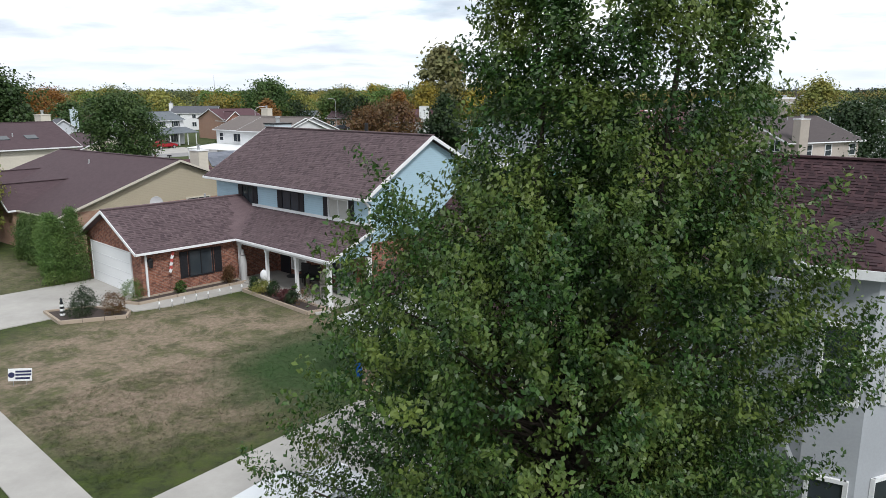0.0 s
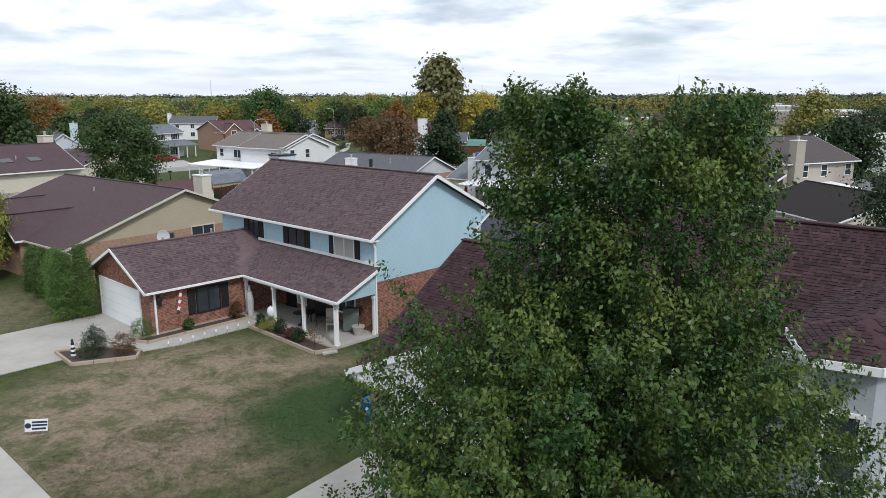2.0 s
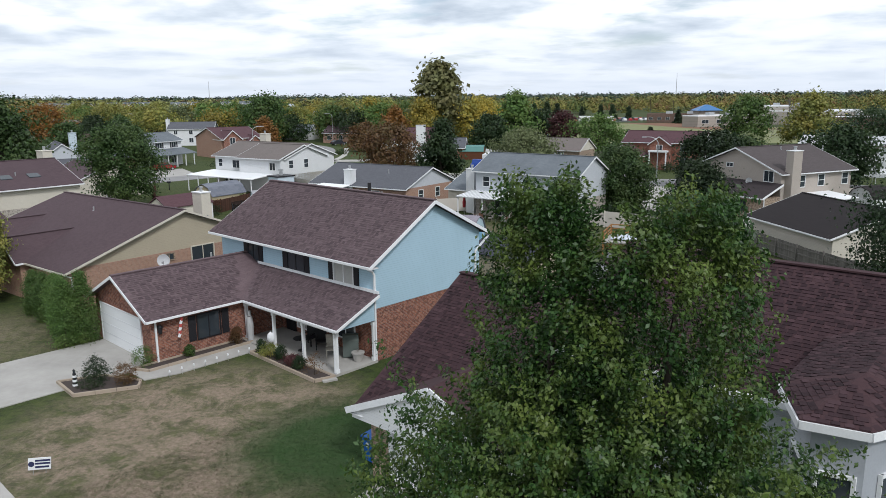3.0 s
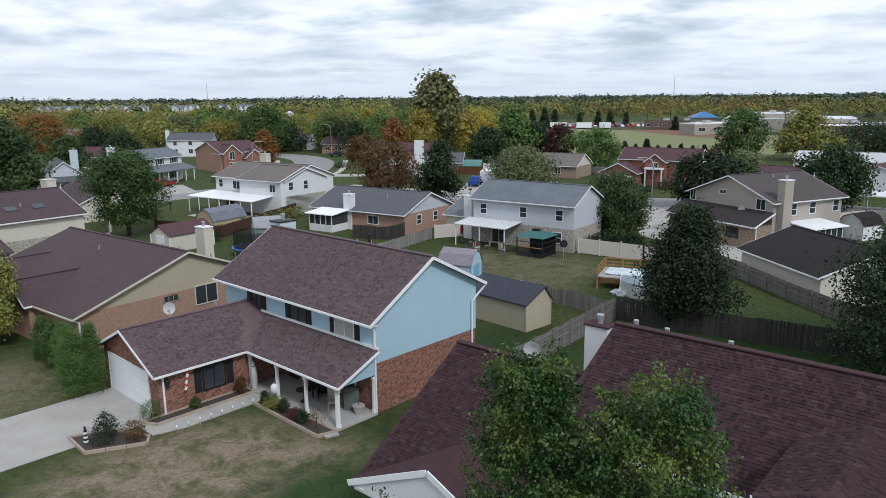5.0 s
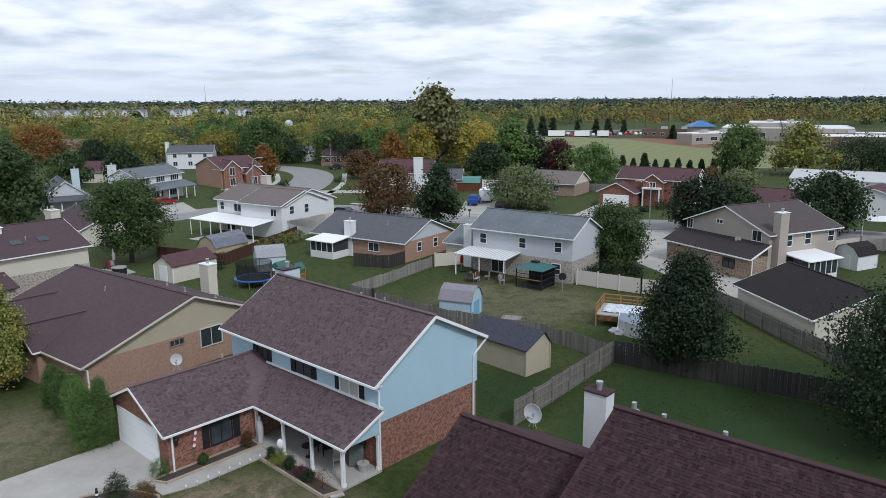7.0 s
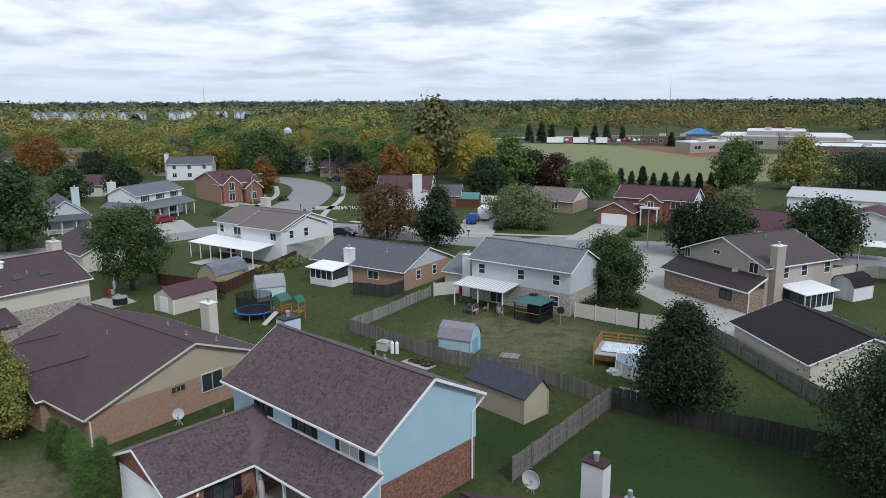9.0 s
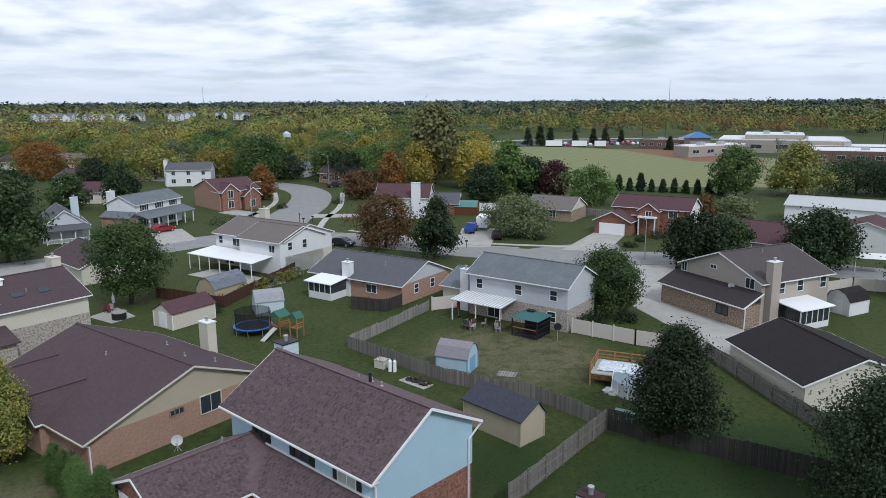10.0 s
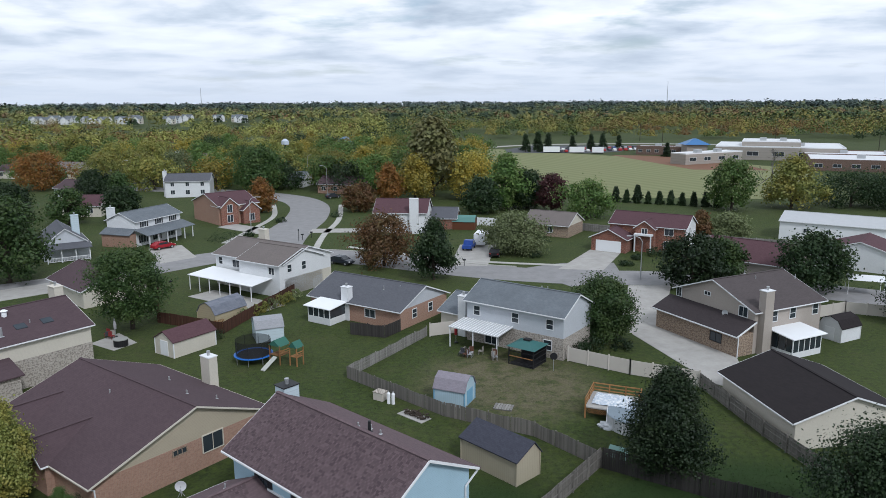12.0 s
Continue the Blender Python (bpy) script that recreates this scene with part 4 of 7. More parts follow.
part("sunroom_roof", slab([(0.0, 4.6, 2.75), (0.0, 10.0, 2.75), (3.6, 10.0, 2.4), (3.6, 4.6, 2.4)], 0.1), WHITE_METAL, h4)
part("sunroom_wall", boxm(0, 5.0, 0, 3.2, 9.6, 0.7), WHITE_SIDING, h4)
for i in range(6): part("sunroom_post", boxm(3.1, 5.0 + i * 0.9, 0.7, 3.2, 5.1 + i * 0.9, 2.35), WHITE, h4)
for i in range(5): part("sunroom_pane", boxm(3.13, 5.11 + i * 0.9, 0.7, 3.17, 5.89 + i * 0.9, 2.35), GLASS, h4)
for i in range(3): part("sunroom_pane", boxm(0.4 + i * 0.95, 5.03, 0.7, 1.2 + i * 0.95, 5.07, 2.35), GLASS, h4)
part("porch_post", rod(bmesh.new(), (0.1, 0.1, 0), (0.1, 0.1, 2.4), 0.06), WHITE, h4)
for x, yy in ((-5, 8), (-7.5, 9), (-3.5, 13)): vent(h4, x, yy, 7.0, 0.35)

bg2 = thing("garage", pose(26.4, 53.3, 0, 0, 0, 11), "detached garage with cream siding and near-black roof", "garage")
gable_block(bg2, 0, 10.1, 0, 11, 2.5, 4.4, CREAM_SIDING, ROOF_BLACK, 'y', 0.45, 0.35)

h6 = house_at("house", 62, 119, -35, "white house with maroon hip roof behind dark trees")
gable_block(h6, -4, 10, 0, 10, 2.6, 5.0, WHITE_SIDING, ROOF_MAROON, 'y', 0.4, 0.3)
h7 = house_at("house", 43, 114, -40, "house with red-brown roof half hidden by trees")
gable_block(h7, -6, 8, 0, 11, 2.6, 5.2, TAUPE_SIDING, ROOF_MAROON, 'x', 0.4, 0.3)
st = thing("steel_barn", pose(63.5, 146.5, 0, 0, 0, -33), "long white steel barn with pale metal roof", "barn")
gable_block(st, 0, 24, 0, 11, 3.8, 5.2, WHITE_METAL, m_paint("pale_metal_roof", (0.45, 0.46, 0.47), 0.5), 'x', 0.3, 0.2)
for x in (5, 9): window(st, '-y', x, 1.8, 1.0, 0.7, 0.0, 2)
wl = house_at("house", -75.4, 122.8, 36, "grey-brown house behind a broad tree")
gable_block(wl, -1.5, 6, 0, 12, 2.8, 5.8, GREY_SIDING, ROOF_GREY, 'y', 0.4, 0.3); chimney(wl, 4.6, 5, 1.3, 1.0, 3, 7.4, PALEBLUE_PANEL)
for i in range(4): part("porch_post", boxm(-1.2 + i * 2.3, -2.4, 0, -1.05 + i * 2.3, -2.25, 2.4), WHITE, wl)
part("porch_roof", slab([(-1.6, -2.8, 2.5), (6.2, -2.8, 2.5), (6.2, 0.2, 3.2), (-1.6, 0.2, 3.2)], 0.12), ROOF_GREY, wl)
part("porch_rail", beam(beam(bmesh.new(), (-1.1, -2.3, 0.9), (5.8, -2.3, 0.9), 0.06, 0.1), (-1.1, -2.3, 0.25), (5.8, -2.3, 0.25), 0.05, 0.08), WHITE, wl)
for i in range(28): part("baluster", boxm(-1.0 + i * 0.245, -2.33, 0.25, -0.94 + i * 0.245, -2.27, 0.9), WHITE, wl)
wc = house_at("house", -53.5, 92.5, -40, "low house with white chimney beside the street")
gable_block(wc, -12, 0, 0, 9, 2.5, 4.6, CREAM_SIDING, ROOF_BROWN, 'x', 0.4, 0.3); chimney(wc, -1, 4, 1.6, 1.1, 2, 5.6, CREAM_SIDING)

# ---------- trees ----------
def leaf_mesh(name, pts, out, size, mat, aspect=0.62, seed=1, droop=0.0, jitter=0.75):
    """One diamond-shaped leaf or leaf cluster at each point, facing roughly along out."""
    r = np.random.RandomState(seed); n = len(pts)
    nrm = out + r.normal(0, jitter, (n, 3)) + np.array([0, 0, 0.35]); nrm /= np.linalg.norm(nrm, axis=1)[:, None] + 1e-9
    a = r.normal(0, 1, (n, 3)); a[:, 2] -= droop; a -= nrm * (a * nrm).sum(1)[:, None]; a /= np.linalg.norm(a, axis=1)[:, None] + 1e-9
    b = np.cross(nrm, a); s = size * r.uniform(0.6, 1.35, (n, 1))
    v = np.empty((n, 4, 3)); v[:, 0] = pts - a * s * 0.5; v[:, 1] = pts + b * s * 0.5 * aspect + nrm * s * 0.12; v[:, 2] = pts + a * s * 0.5; v[:, 3] = pts - b * s * 0.5 * aspect + nrm * s * 0.12
    me = bpy.data.meshes.new(name); me.vertices.add(4 * n); me.vertices.foreach_set("co", v.reshape(-1))
    me.loops.add(4 * n); me.loops.foreach_set("vertex_index", np.arange(4 * n, dtype=np.int32))
    me.polygons.add(n); me.polygons.foreach_set("loop_start", np.arange(0, 4 * n, 4, dtype=np.int32)); me.polygons.foreach_set("loop_total", np.full(n, 4, dtype=np.int32))
    me.materials.append(mat); me.update(); me.validate(); return me

def crown_points(r, env, z0, z1, clumps, per, spread, shell=0.55):
    """Clumps of leaves inside an envelope radius env(k), k from 0 at the foot of the crown to 1 at its top."""
    P, O = [], []; ph = r.uniform(0, 6)
    for i in range(clumps):
        k = r.uniform(0, 1) ** 0.9; ang = r.uniform(0, 2 * math.pi); rad = env(k) * (shell + (1 - shell) * math.sqrt(r.uniform(0, 1))) * r.uniform(0.72, 1.12)
        rad *= 1 + 0.20 * math.sin(3 * ang + 6 * k + ph) + 0.13 * math.sin(5 * ang - 11 * k + 2 * ph)
        c = np.array([rad * math.cos(ang), rad * math.sin(ang), z0 + (z1 - z0) * k])
        p = c + r.normal(0, 1, (per, 3)) * spread * np.array([1, 1, 0.8]) * r.uniform(0.6, 1.3)
        o = p - np.array([0, 0, z0 + (z1 - z0) * 0.35]); o /= np.linalg.norm(o, axis=1)[:, None] + 1e-9
        q = p - c; q /= np.linalg.norm(q, axis=1)[:, None] + 1e-9; o = 0.55 * o + 0.75 * q        # each clump rounds on its own
        P.append(p); O.append(o)
    return np.concatenate(P), np.concatenate(O)

def trunk_bm(r, h, r0, limbs, top, spread, lean=0.0):
    bm = bmesh.new(); p = Vector((0, 0, -0.05)); rad = r0; pts = []
    for i in range(7):
        q = p + Vector((r.normal(0, 0.05), r.normal(0, 0.05), top / 7)); r2 = r0 * (1 - 0.85 * (i + 1) / 7); rod(bm, p, q, rad, r2, 7); pts.append((p.copy(), rad)); p, rad = q, r2
    for i in range(limbs):
        b, br = pts[1 + i % 5]; a = i * 2.4 + r.uniform(-0.4, 0.4); L = spread * r.uniform(0.6, 1.0)
        m = b + Vector((math.cos(a) * L * 0.5, math.sin(a) * L * 0.5, L * 0.45)); e = m + Vector((math.cos(a) * L * 0.45, math.sin(a) * L * 0.45, L * 0.5))
        rod(bm, b, m, br * 0.5, br * 0.3, 5); rod(bm, m, e, br * 0.3, br * 0.08, 5)
        for s in (-1, 1):
            f = m + Vector((math.cos(a + s * 0.7) * L * 0.35, math.sin(a + s * 0.7) * L * 0.35, L * 0.3)); rod(bm, m, f, br * 0.2, br * 0.05, 4)
    return bm

SHAPES = {
    "round": lambda k: math.sqrt(max(0.02, 1 - (2 * k - 0.85) ** 2 / 1.35)),
    "oval": lambda k: max(0.08, min(1.0, 0.55 + 2.0 * k) * (1 - k ** 1.8) ** 0.8),
    "column": lambda k: min(1.0, 2.6 * (1 - k) + 0.08) * (0.85 + 0.15 * math.sin(3.1 * k)),
    "cone": lambda k: max(0.05, 1 - k) ** 0.8,
    "spread": lambda k: max(0.15, math.sin(math.pi * min(1, 0.2 + 0.75 * k)) ** 0.5),
}
LEAF = {
    "green": m_leaf("leaves_green", (0.049, 0.100, 0.022), (0.100, 0.176, 0.041), (0.138, 0.185, 0.049)),
    "mid": m_leaf("leaves_deep_green", (0.025, 0.055, 0.014), (0.057, 0.107, 0.027), (0.083, 0.120, 0.033)),
    "thin": m_leaf("leaves_thinning", (0.095, 0.104, 0.040), (0.160, 0.162, 0.064), (0.135, 0.118, 0.050)),
    "dark": m_leaf("leaves_dark_green", (0.010, 0.026, 0.009), (0.024, 0.048, 0.015), (0.036, 0.060, 0.017)),
    "olive": m_leaf("leaves_olive", (0.121, 0.150, 0.036), (0.231, 0.241, 0.061), (0.281, 0.231, 0.051)),
    "yellow": m_leaf("leaves_yellowing", (0.242, 0.203, 0.035), (0.396, 0.290, 0.042), (0.175, 0.193, 0.050)),
    "orange": m_leaf("leaves_orange", (0.202, 0.084, 0.021), (0.285, 0.133, 0.028), (0.140, 0.095, 0.025)),
    "red": m_leaf("leaves_russet", (0.100, 0.048, 0.022), (0.150, 0.080, 0.030), (0.092, 0.075, 0.025)),
    "purple": m_leaf("leaves_purple", (0.063, 0.021, 0.025), (0.109, 0.035, 0.037), (0.069, 0.032, 0.025)),
    "pale": m_leaf("leaves_pale_silver", (0.127, 0.161, 0.063), (0.236, 0.271, 0.132), (0.173, 0.207, 0.086)),
}
TEMPL = {}
def tree(x, y, h, rad, shape="round", leaf="green", label="", bare=0.12, density=0, name="tree"):
    density = density or (7.0 if y < 60 else 4.0 if y < 95 else 1.6 if y < 170 else 1.0)
    if len(label.split()) < 4: label += " with an uneven crown"
    key = (shape, leaf, round(h / max(rad, 0.1)), round(bare, 1), density, round(h / 5))
    if key not in TEMPL:
        r = np.random.RandomState(len(TEMPL) + 11); H0 = 10.0; R0 = 10.0 * rad / h
        env = SHAPES[shape]; size = 0.62 * min(1.3, max(0.8, 8.0 / h)) / math.sqrt(density) * (0.8 if density < 0.5 else 1.0)
        P, O = crown_points(r, lambda k: R0 * env(k), H0 * bare, H0 * 0.97, int(105 * math.sqrt(density)), int(60 * math.sqrt(density)), R0 * 0.15, 0.40)
        TEMPL[key] = (leaf_mesh("crown", P, O, size, LEAF[leaf], 0.7, len(TEMPL) + 3), None)
        bm = trunk_bm(r, H0, 0.22 + 0.02 * R0, 9, H0 * 0.8, R0 * 0.8); me = bpy.data.meshes.new("trunk"); bm.to_mesh(me); bm.free(); me.materials.append(BARK); TEMPL[key] = (TEMPL[key][0], me)
    cr, tr = TEMPL[key]
    s = h / 10.0; a = (x * 37.7 + y * 17.3) % 360
    t = thing(name, pose(x, y, 0, 0, 0, a) @ Matrix.Diagonal((s * (1 + 0.08 * math.sin(x)), s, s, 1)), label or "leafy suburban tree", "tree")
    part("trunk", tr, BARK, t); part("crown", cr, LEAF[leaf], t); return t

# the ornamental pear in the foreground
def pear():
    r = np.random.RandomState(5)
    t = thing("tree", pose(1.8, 9.75, 0), "large ornamental pear tree with glossy green leaves and two leaders", "tree")
    bm = trunk_bm(r, 12, 0.2, 0, 8.0, 3); part("trunk", bm, BARK, t)
    P, O = [], []; tops = (((-0.8, 0.3), 11.65, 1.0), ((1.2, -0.5), 11.5, 1.3))
    bl_ = bmesh.new()
    def limb(a, b, ra, rb):
        a, b = Vector(a), Vector(b); m = (a + b) / 2 + Vector((r.normal(0, 0.1), r.normal(0, 0.1), -0.15)); rod(bl_, a, m, ra, (ra + rb) / 2, 6); rod(bl_, m, b, (ra + rb) / 2, rb, 6)
    for (tx, ty), tz, _ in tops:
        limb((0, 0, 3.4), (tx * 0.8, ty * 0.8, 8.0), 0.13, 0.07); limb((tx * 0.8, ty * 0.8, 8.0), (tx, ty, tz - 0.2), 0.07, 0.012)
    def shoot(c, d, L, n):
        """A leafy branch end: leaves along a twig from c in direction d."""
        d = d / np.linalg.norm(d); k = r.uniform(0, 1, n) ** 0.8
        p = c + d * (k * L)[:, None] + r.normal(0, 0.105, (n, 3)) * (1.15 - 0.6 * k)[:, None]
        o = p - np.array([0, 0, p[:, 2].mean() - 0.8]); o /= np.linalg.norm(o, axis=1)[:, None] + 1e-9
        P.append(p); O.append(o * 0.8)
    def env(z): return 3.5 + 0.55 * math.sin((z - 1.6) * 0.8) if z < 5.6 else max(1.2, 3.95 - 0.40 * (z - 5.6))
    for i in range(1950):
        z = 1.2 + 7.2 * r.uniform(0, 1) ** 0.95; a = r.uniform(0, 2 * math.pi); R = max(0.5, env(z) * (0.30 + 0.70 * math.sqrt(r.uniform(0, 1))))
        R *= 1 + 0.17 * math.sin(3 * a + z * 1.3) + 0.13 * math.sin(7 * a - z * 2.1) + r.normal(0, 0.05)
        cz = min(1.0, max(0.0, (z - 5.5) / 4.0)); cx, cy = 0.35 * cz - 0.22, -0.1 * cz
        base = np.array([cx + (R - 0.75) * math.cos(a), cy + (R - 0.75) * math.sin(a), z - 0.35])
        shoot(base, np.array([math.cos(a), math.sin(a), 0.75 + r.normal(0, 0.25)]), 1.0 * r.uniform(0.55, 1.4), 130)
        if i % 6 == 0: limb((0, 0, max(1.2, z - 2.0)), base, 0.035, 0.012)
    for (tx, ty), tz, wdt in tops:
        for i in range(420):
            k = r.uniform(0, 1); z = 7.6 + (tz - 7.9) * k; a = r.uniform(0, 2 * math.pi); R = (wdt * (1 - k) ** 0.42 + 0.06) * math.sqrt(r.uniform(0.15, 1))
            f = 0.75 + 0.25 * k; base = np.array([tx * f + R * math.cos(a), ty * f + R * math.sin(a), z])
            shoot(base, np.array([0.7 * math.cos(a), 0.7 * math.sin(a), 0.9 + r.normal(0, 0.2)]), 0.7 * r.uniform(0.6, 1.1), 64)
    part("limb", bl_, BARK, t)
    leaf = m_leaf("pear_leaves", (0.011, 0.034, 0.008), (0.043, 0.098, 0.020), (0.130, 0.172, 0.036), 1.1)
    leaf.node_tree.nodes["Principled BSDF"].inputs["Roughness"].default_value = 0.45
    me = leaf_mesh("crown", np.concatenate(P), np.concatenate(O), 0.080, leaf, 0.55, 9, 0.9)
    part("crown", me, leaf, t)
pear()

G = " with an uneven leafy crown"
for q in (
    (15.0, 48.9, 8.4, 3.1, "oval", "dark", "dense dark oval tree beside the wooden fence"), (24.6, 37.2, 9.2, 4.6, "round", "dark", "broad dark tree over the wooden fence"),
    (15.9, 81.2, 7.3, 3.7, "round", "mid", "bushy green tree beside the grey house"), (-42.6, 83.8, 10.2, 3.9, "round", "mid", "round green tree on a back lawn", 0.2),
    (-73.5, 107, 13.4, 6.2, "round", "mid", "tall dark tree behind the houses"), (-32.7, 43.4, 7.8, 2.3, "oval", "olive", "yellow-green tree in a front garden"),
    (-5.8, 110.4, 9.8, 3.4, "oval", "dark", "dense dark evergreen beside the street"), (-14.9, 119.8, 8.7, 5.2, "round", "red", "russet tree beside the street"),
    (8.4, 131.8, 7.2, 5.4, "spread", "pale", "pale silvery low tree in a front garden"), (20.8, 182, 9.8, 3.5, "round", "purple", "purple-leaved tree at the field's edge"),
    (28.5, 174, 8.6, 6.0, "round", "green", "broad green tree at the field's edge"), (9.3, 188, 14.2, 6.4, "oval", "green", "tall green tree" + G),
    (-11.5, 214, 23, 9.2, "oval", "thin", "tall thinly leaved tree above the rest", 0.2, 0.8), (-16, 205, 12.5, 6.5, "oval", "yellow", "tall yellowing tree" + G), (1, 208, 13, 7, "round", "yellow", "yellowing tree" + G),
    (-23, 200, 11, 4.2, "oval", "orange", "orange autumn tree" + G), (-29.2, 184, 7.0, 4.0, "round", "red", "low russet tree beside the side street"),
    (67.6, 186, 13, 6.0, "round", "green", "tall green tree at the field's edge"), (84.2, 189, 13.2, 7.6, "oval", "olive", "tall yellow-green tree at the field's edge"),
    (112, 190, 9, 9, "spread", "dark", "dark tree belt" + G), (101, 192, 9, 7, "spread", "dark", "dark tree belt" + G), (121, 195, 8.5, 8, "spread", "mid", "dark tree belt" + G), (130, 186, 9.5, 9, "spread", "dark", "dark tree belt" + G),
    (33.4, 104.6, 8, 4.4, "round", "dark", "dark garden tree" + G), (38.6, 108.5, 6.8, 3.6, "round", "mid", "garden tree" + G), (50.6, 104.2, 8.6, 4.5, "round", "dark", "dark round garden tree" + G), (56, 87.5, 10.5, 3.8, "oval", "dark", "tall dark tree at a garden's end"),
    (52.5, 143, 5.5, 3.2, "round", "pale", "light green garden tree" + G), (-54.3, 182, 8.6, 3.6, "oval", "orange", "brownish tree beside the side street"), (-66, 222, 14.2, 8.0, "round", "mid", "large dark tree at the bend"),
    (-30, 224, 11.5, 7, "round", "green", "tree beyond the bend" + G), (-45, 234, 12, 7, "round", "olive", "yellowing tree beyond the bend"), (-36, 240, 13, 6, "oval", "yellow", "yellowing tree beyond the bend"), (-21, 236, 12, 7, "round", "green", "tree beyond the bend" + G),
    (-120, 230, 12, 6.5, "round", "olive", "brownish tree among roofs"), (-142, 231, 12, 8.5, "round", "orange", "orange-brown tree among roofs"), (-97, 193, 9, 4.6, "oval", "mid", "tree among roofs" + G), (-84, 252, 11, 7, "round", "green", "tree among roofs" + G), (-101, 186, 8, 4, "round", "dark", "dark tree among roofs"),
    (-103, 248, 11.5, 6, "spread", "pale", "pale green tree" + G), (-110, 203, 9, 5, "round", "dark", "dark tree" + G), (-105, 258, 8, 3.5, "round", "orange", "small orange tree" + G), (-112, 128, 11, 7, "round", "mid", "green tree" + G),
    (2.5, 181, 9, 5.5, "round", "dark", "garden tree" + G), (15, 190, 10, 5, "round", "dark", "garden tree" + G), (46.8, 144, 6, 2.2, "oval", "red", "small red tree beside the brick house")):
    tree(*q)
r = random.Random(17)
for i in range(34):
    x, y = r.uniform(-175, -62), r.uniform(186, 320)
    if y > 430 + 2.1 * x + 60 or (x > -100 and y < 232): continue
    tree(x, y, r.uniform(8, 12), r.uniform(4.2, 6.8), r.choice(["round", "oval"]), r.choice(["green", "mid", "olive", "green", "dark", "olive"]), "garden tree among distant roofs", 0.12, 0.8)
for x, y in ((-95, 163), (-84, 166), (-112, 168), (-120, 178)): tree(x, y, r.uniform(7, 9), r.uniform(3.2, 4.4), "round", r.choice(["mid", "dark"]), "dark garden tree among roofs", 0.12, 1.0)
for i, hh in enumerate((4.3, 3.6, 5.0, 3.4, 3.6, 3.9, 3.5, 3.8, 4.0, 3.6)):
    tree(41.0 + i * 2.75, 202.0 - i * 1.2, hh, 1.25, "cone", "dark", "small dark conifer in a row at the field's edge", 0.02)
random.seed(7)
KINDS = ["green", "green", "green", "olive", "olive", "olive", "olive", "dark", "yellow", "yellow", "green"]
for i in range(250):
    a = random.uniform(-0.62, 0.14); d = random.uniform(225, 420)
    x, y = d * math.sin(a), d * math.cos(a)
    if x > 5 and y > 220: continue
    if x < -70 and y < 310 and random.random() < 0.8: continue
    tree(x, y, random.uniform(7.5, 12.5), random.uniform(5, 8), random.choice(["round", "oval", "spread"]), random.choice(KINDS), "mixed autumn tree of the wooded quarter", 0.1, 0.42)

def bare_tree(x, y, h):
    r = np.random.RandomState(2); t = thing("tree", pose(x, y, 0), "leafless grey tree with fine spreading branches", "tree"); bm = bmesh.new()
    def grow(p, d, L, rad, n):
        q = p + d * L; rod(bm, p, q, rad, rad * 0.62, 5)
        if n:
            for i in range(3 if n > 2 else 4): grow(p + d * L * r.uniform(0.6, 1.0), (d + Vector(r.normal(0, 0.5, 3)) + Vector((0, 0, 0.12))).normalized(), L * r.uniform(0.6, 0.8), rad * 0.55, n - 1)
    grow(Vector((0, 0, 0)), Vector((0, 0, 1)), h * 0.3, 0.35, 5); part("branches", bm, m_wood("grey_bark", (0.16, 0.15, 0.14)), t)
bare_tree(99.6, 240, 17)

# far woods, hills of trees to the horizon, one mass for each crown colour; the bright one has sunlight painted in
def m_wood_crown(name, c1, c2):
    n = N(name, 0.9); col = n.mix(n.geo("Random Per Island"), c1, c2); col = n.mix(n.ramp(n.noise(0.09, 2), [(0.4, (0, 0, 0)), (0.65, (0.6, 0.6, 0.6))]), col, dim(c2, 1.25))
    # haze of the air between is mixed into the colour: distant crowns turn bluish grey
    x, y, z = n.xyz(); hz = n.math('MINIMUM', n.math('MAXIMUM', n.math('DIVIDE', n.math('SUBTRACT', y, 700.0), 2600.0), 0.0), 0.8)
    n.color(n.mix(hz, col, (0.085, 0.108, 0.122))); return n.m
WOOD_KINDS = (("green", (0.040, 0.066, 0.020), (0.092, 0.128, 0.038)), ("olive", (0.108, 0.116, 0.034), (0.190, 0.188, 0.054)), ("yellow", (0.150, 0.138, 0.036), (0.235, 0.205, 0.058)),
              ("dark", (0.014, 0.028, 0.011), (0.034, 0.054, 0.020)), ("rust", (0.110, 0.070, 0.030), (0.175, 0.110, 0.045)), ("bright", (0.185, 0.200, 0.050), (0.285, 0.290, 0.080)))
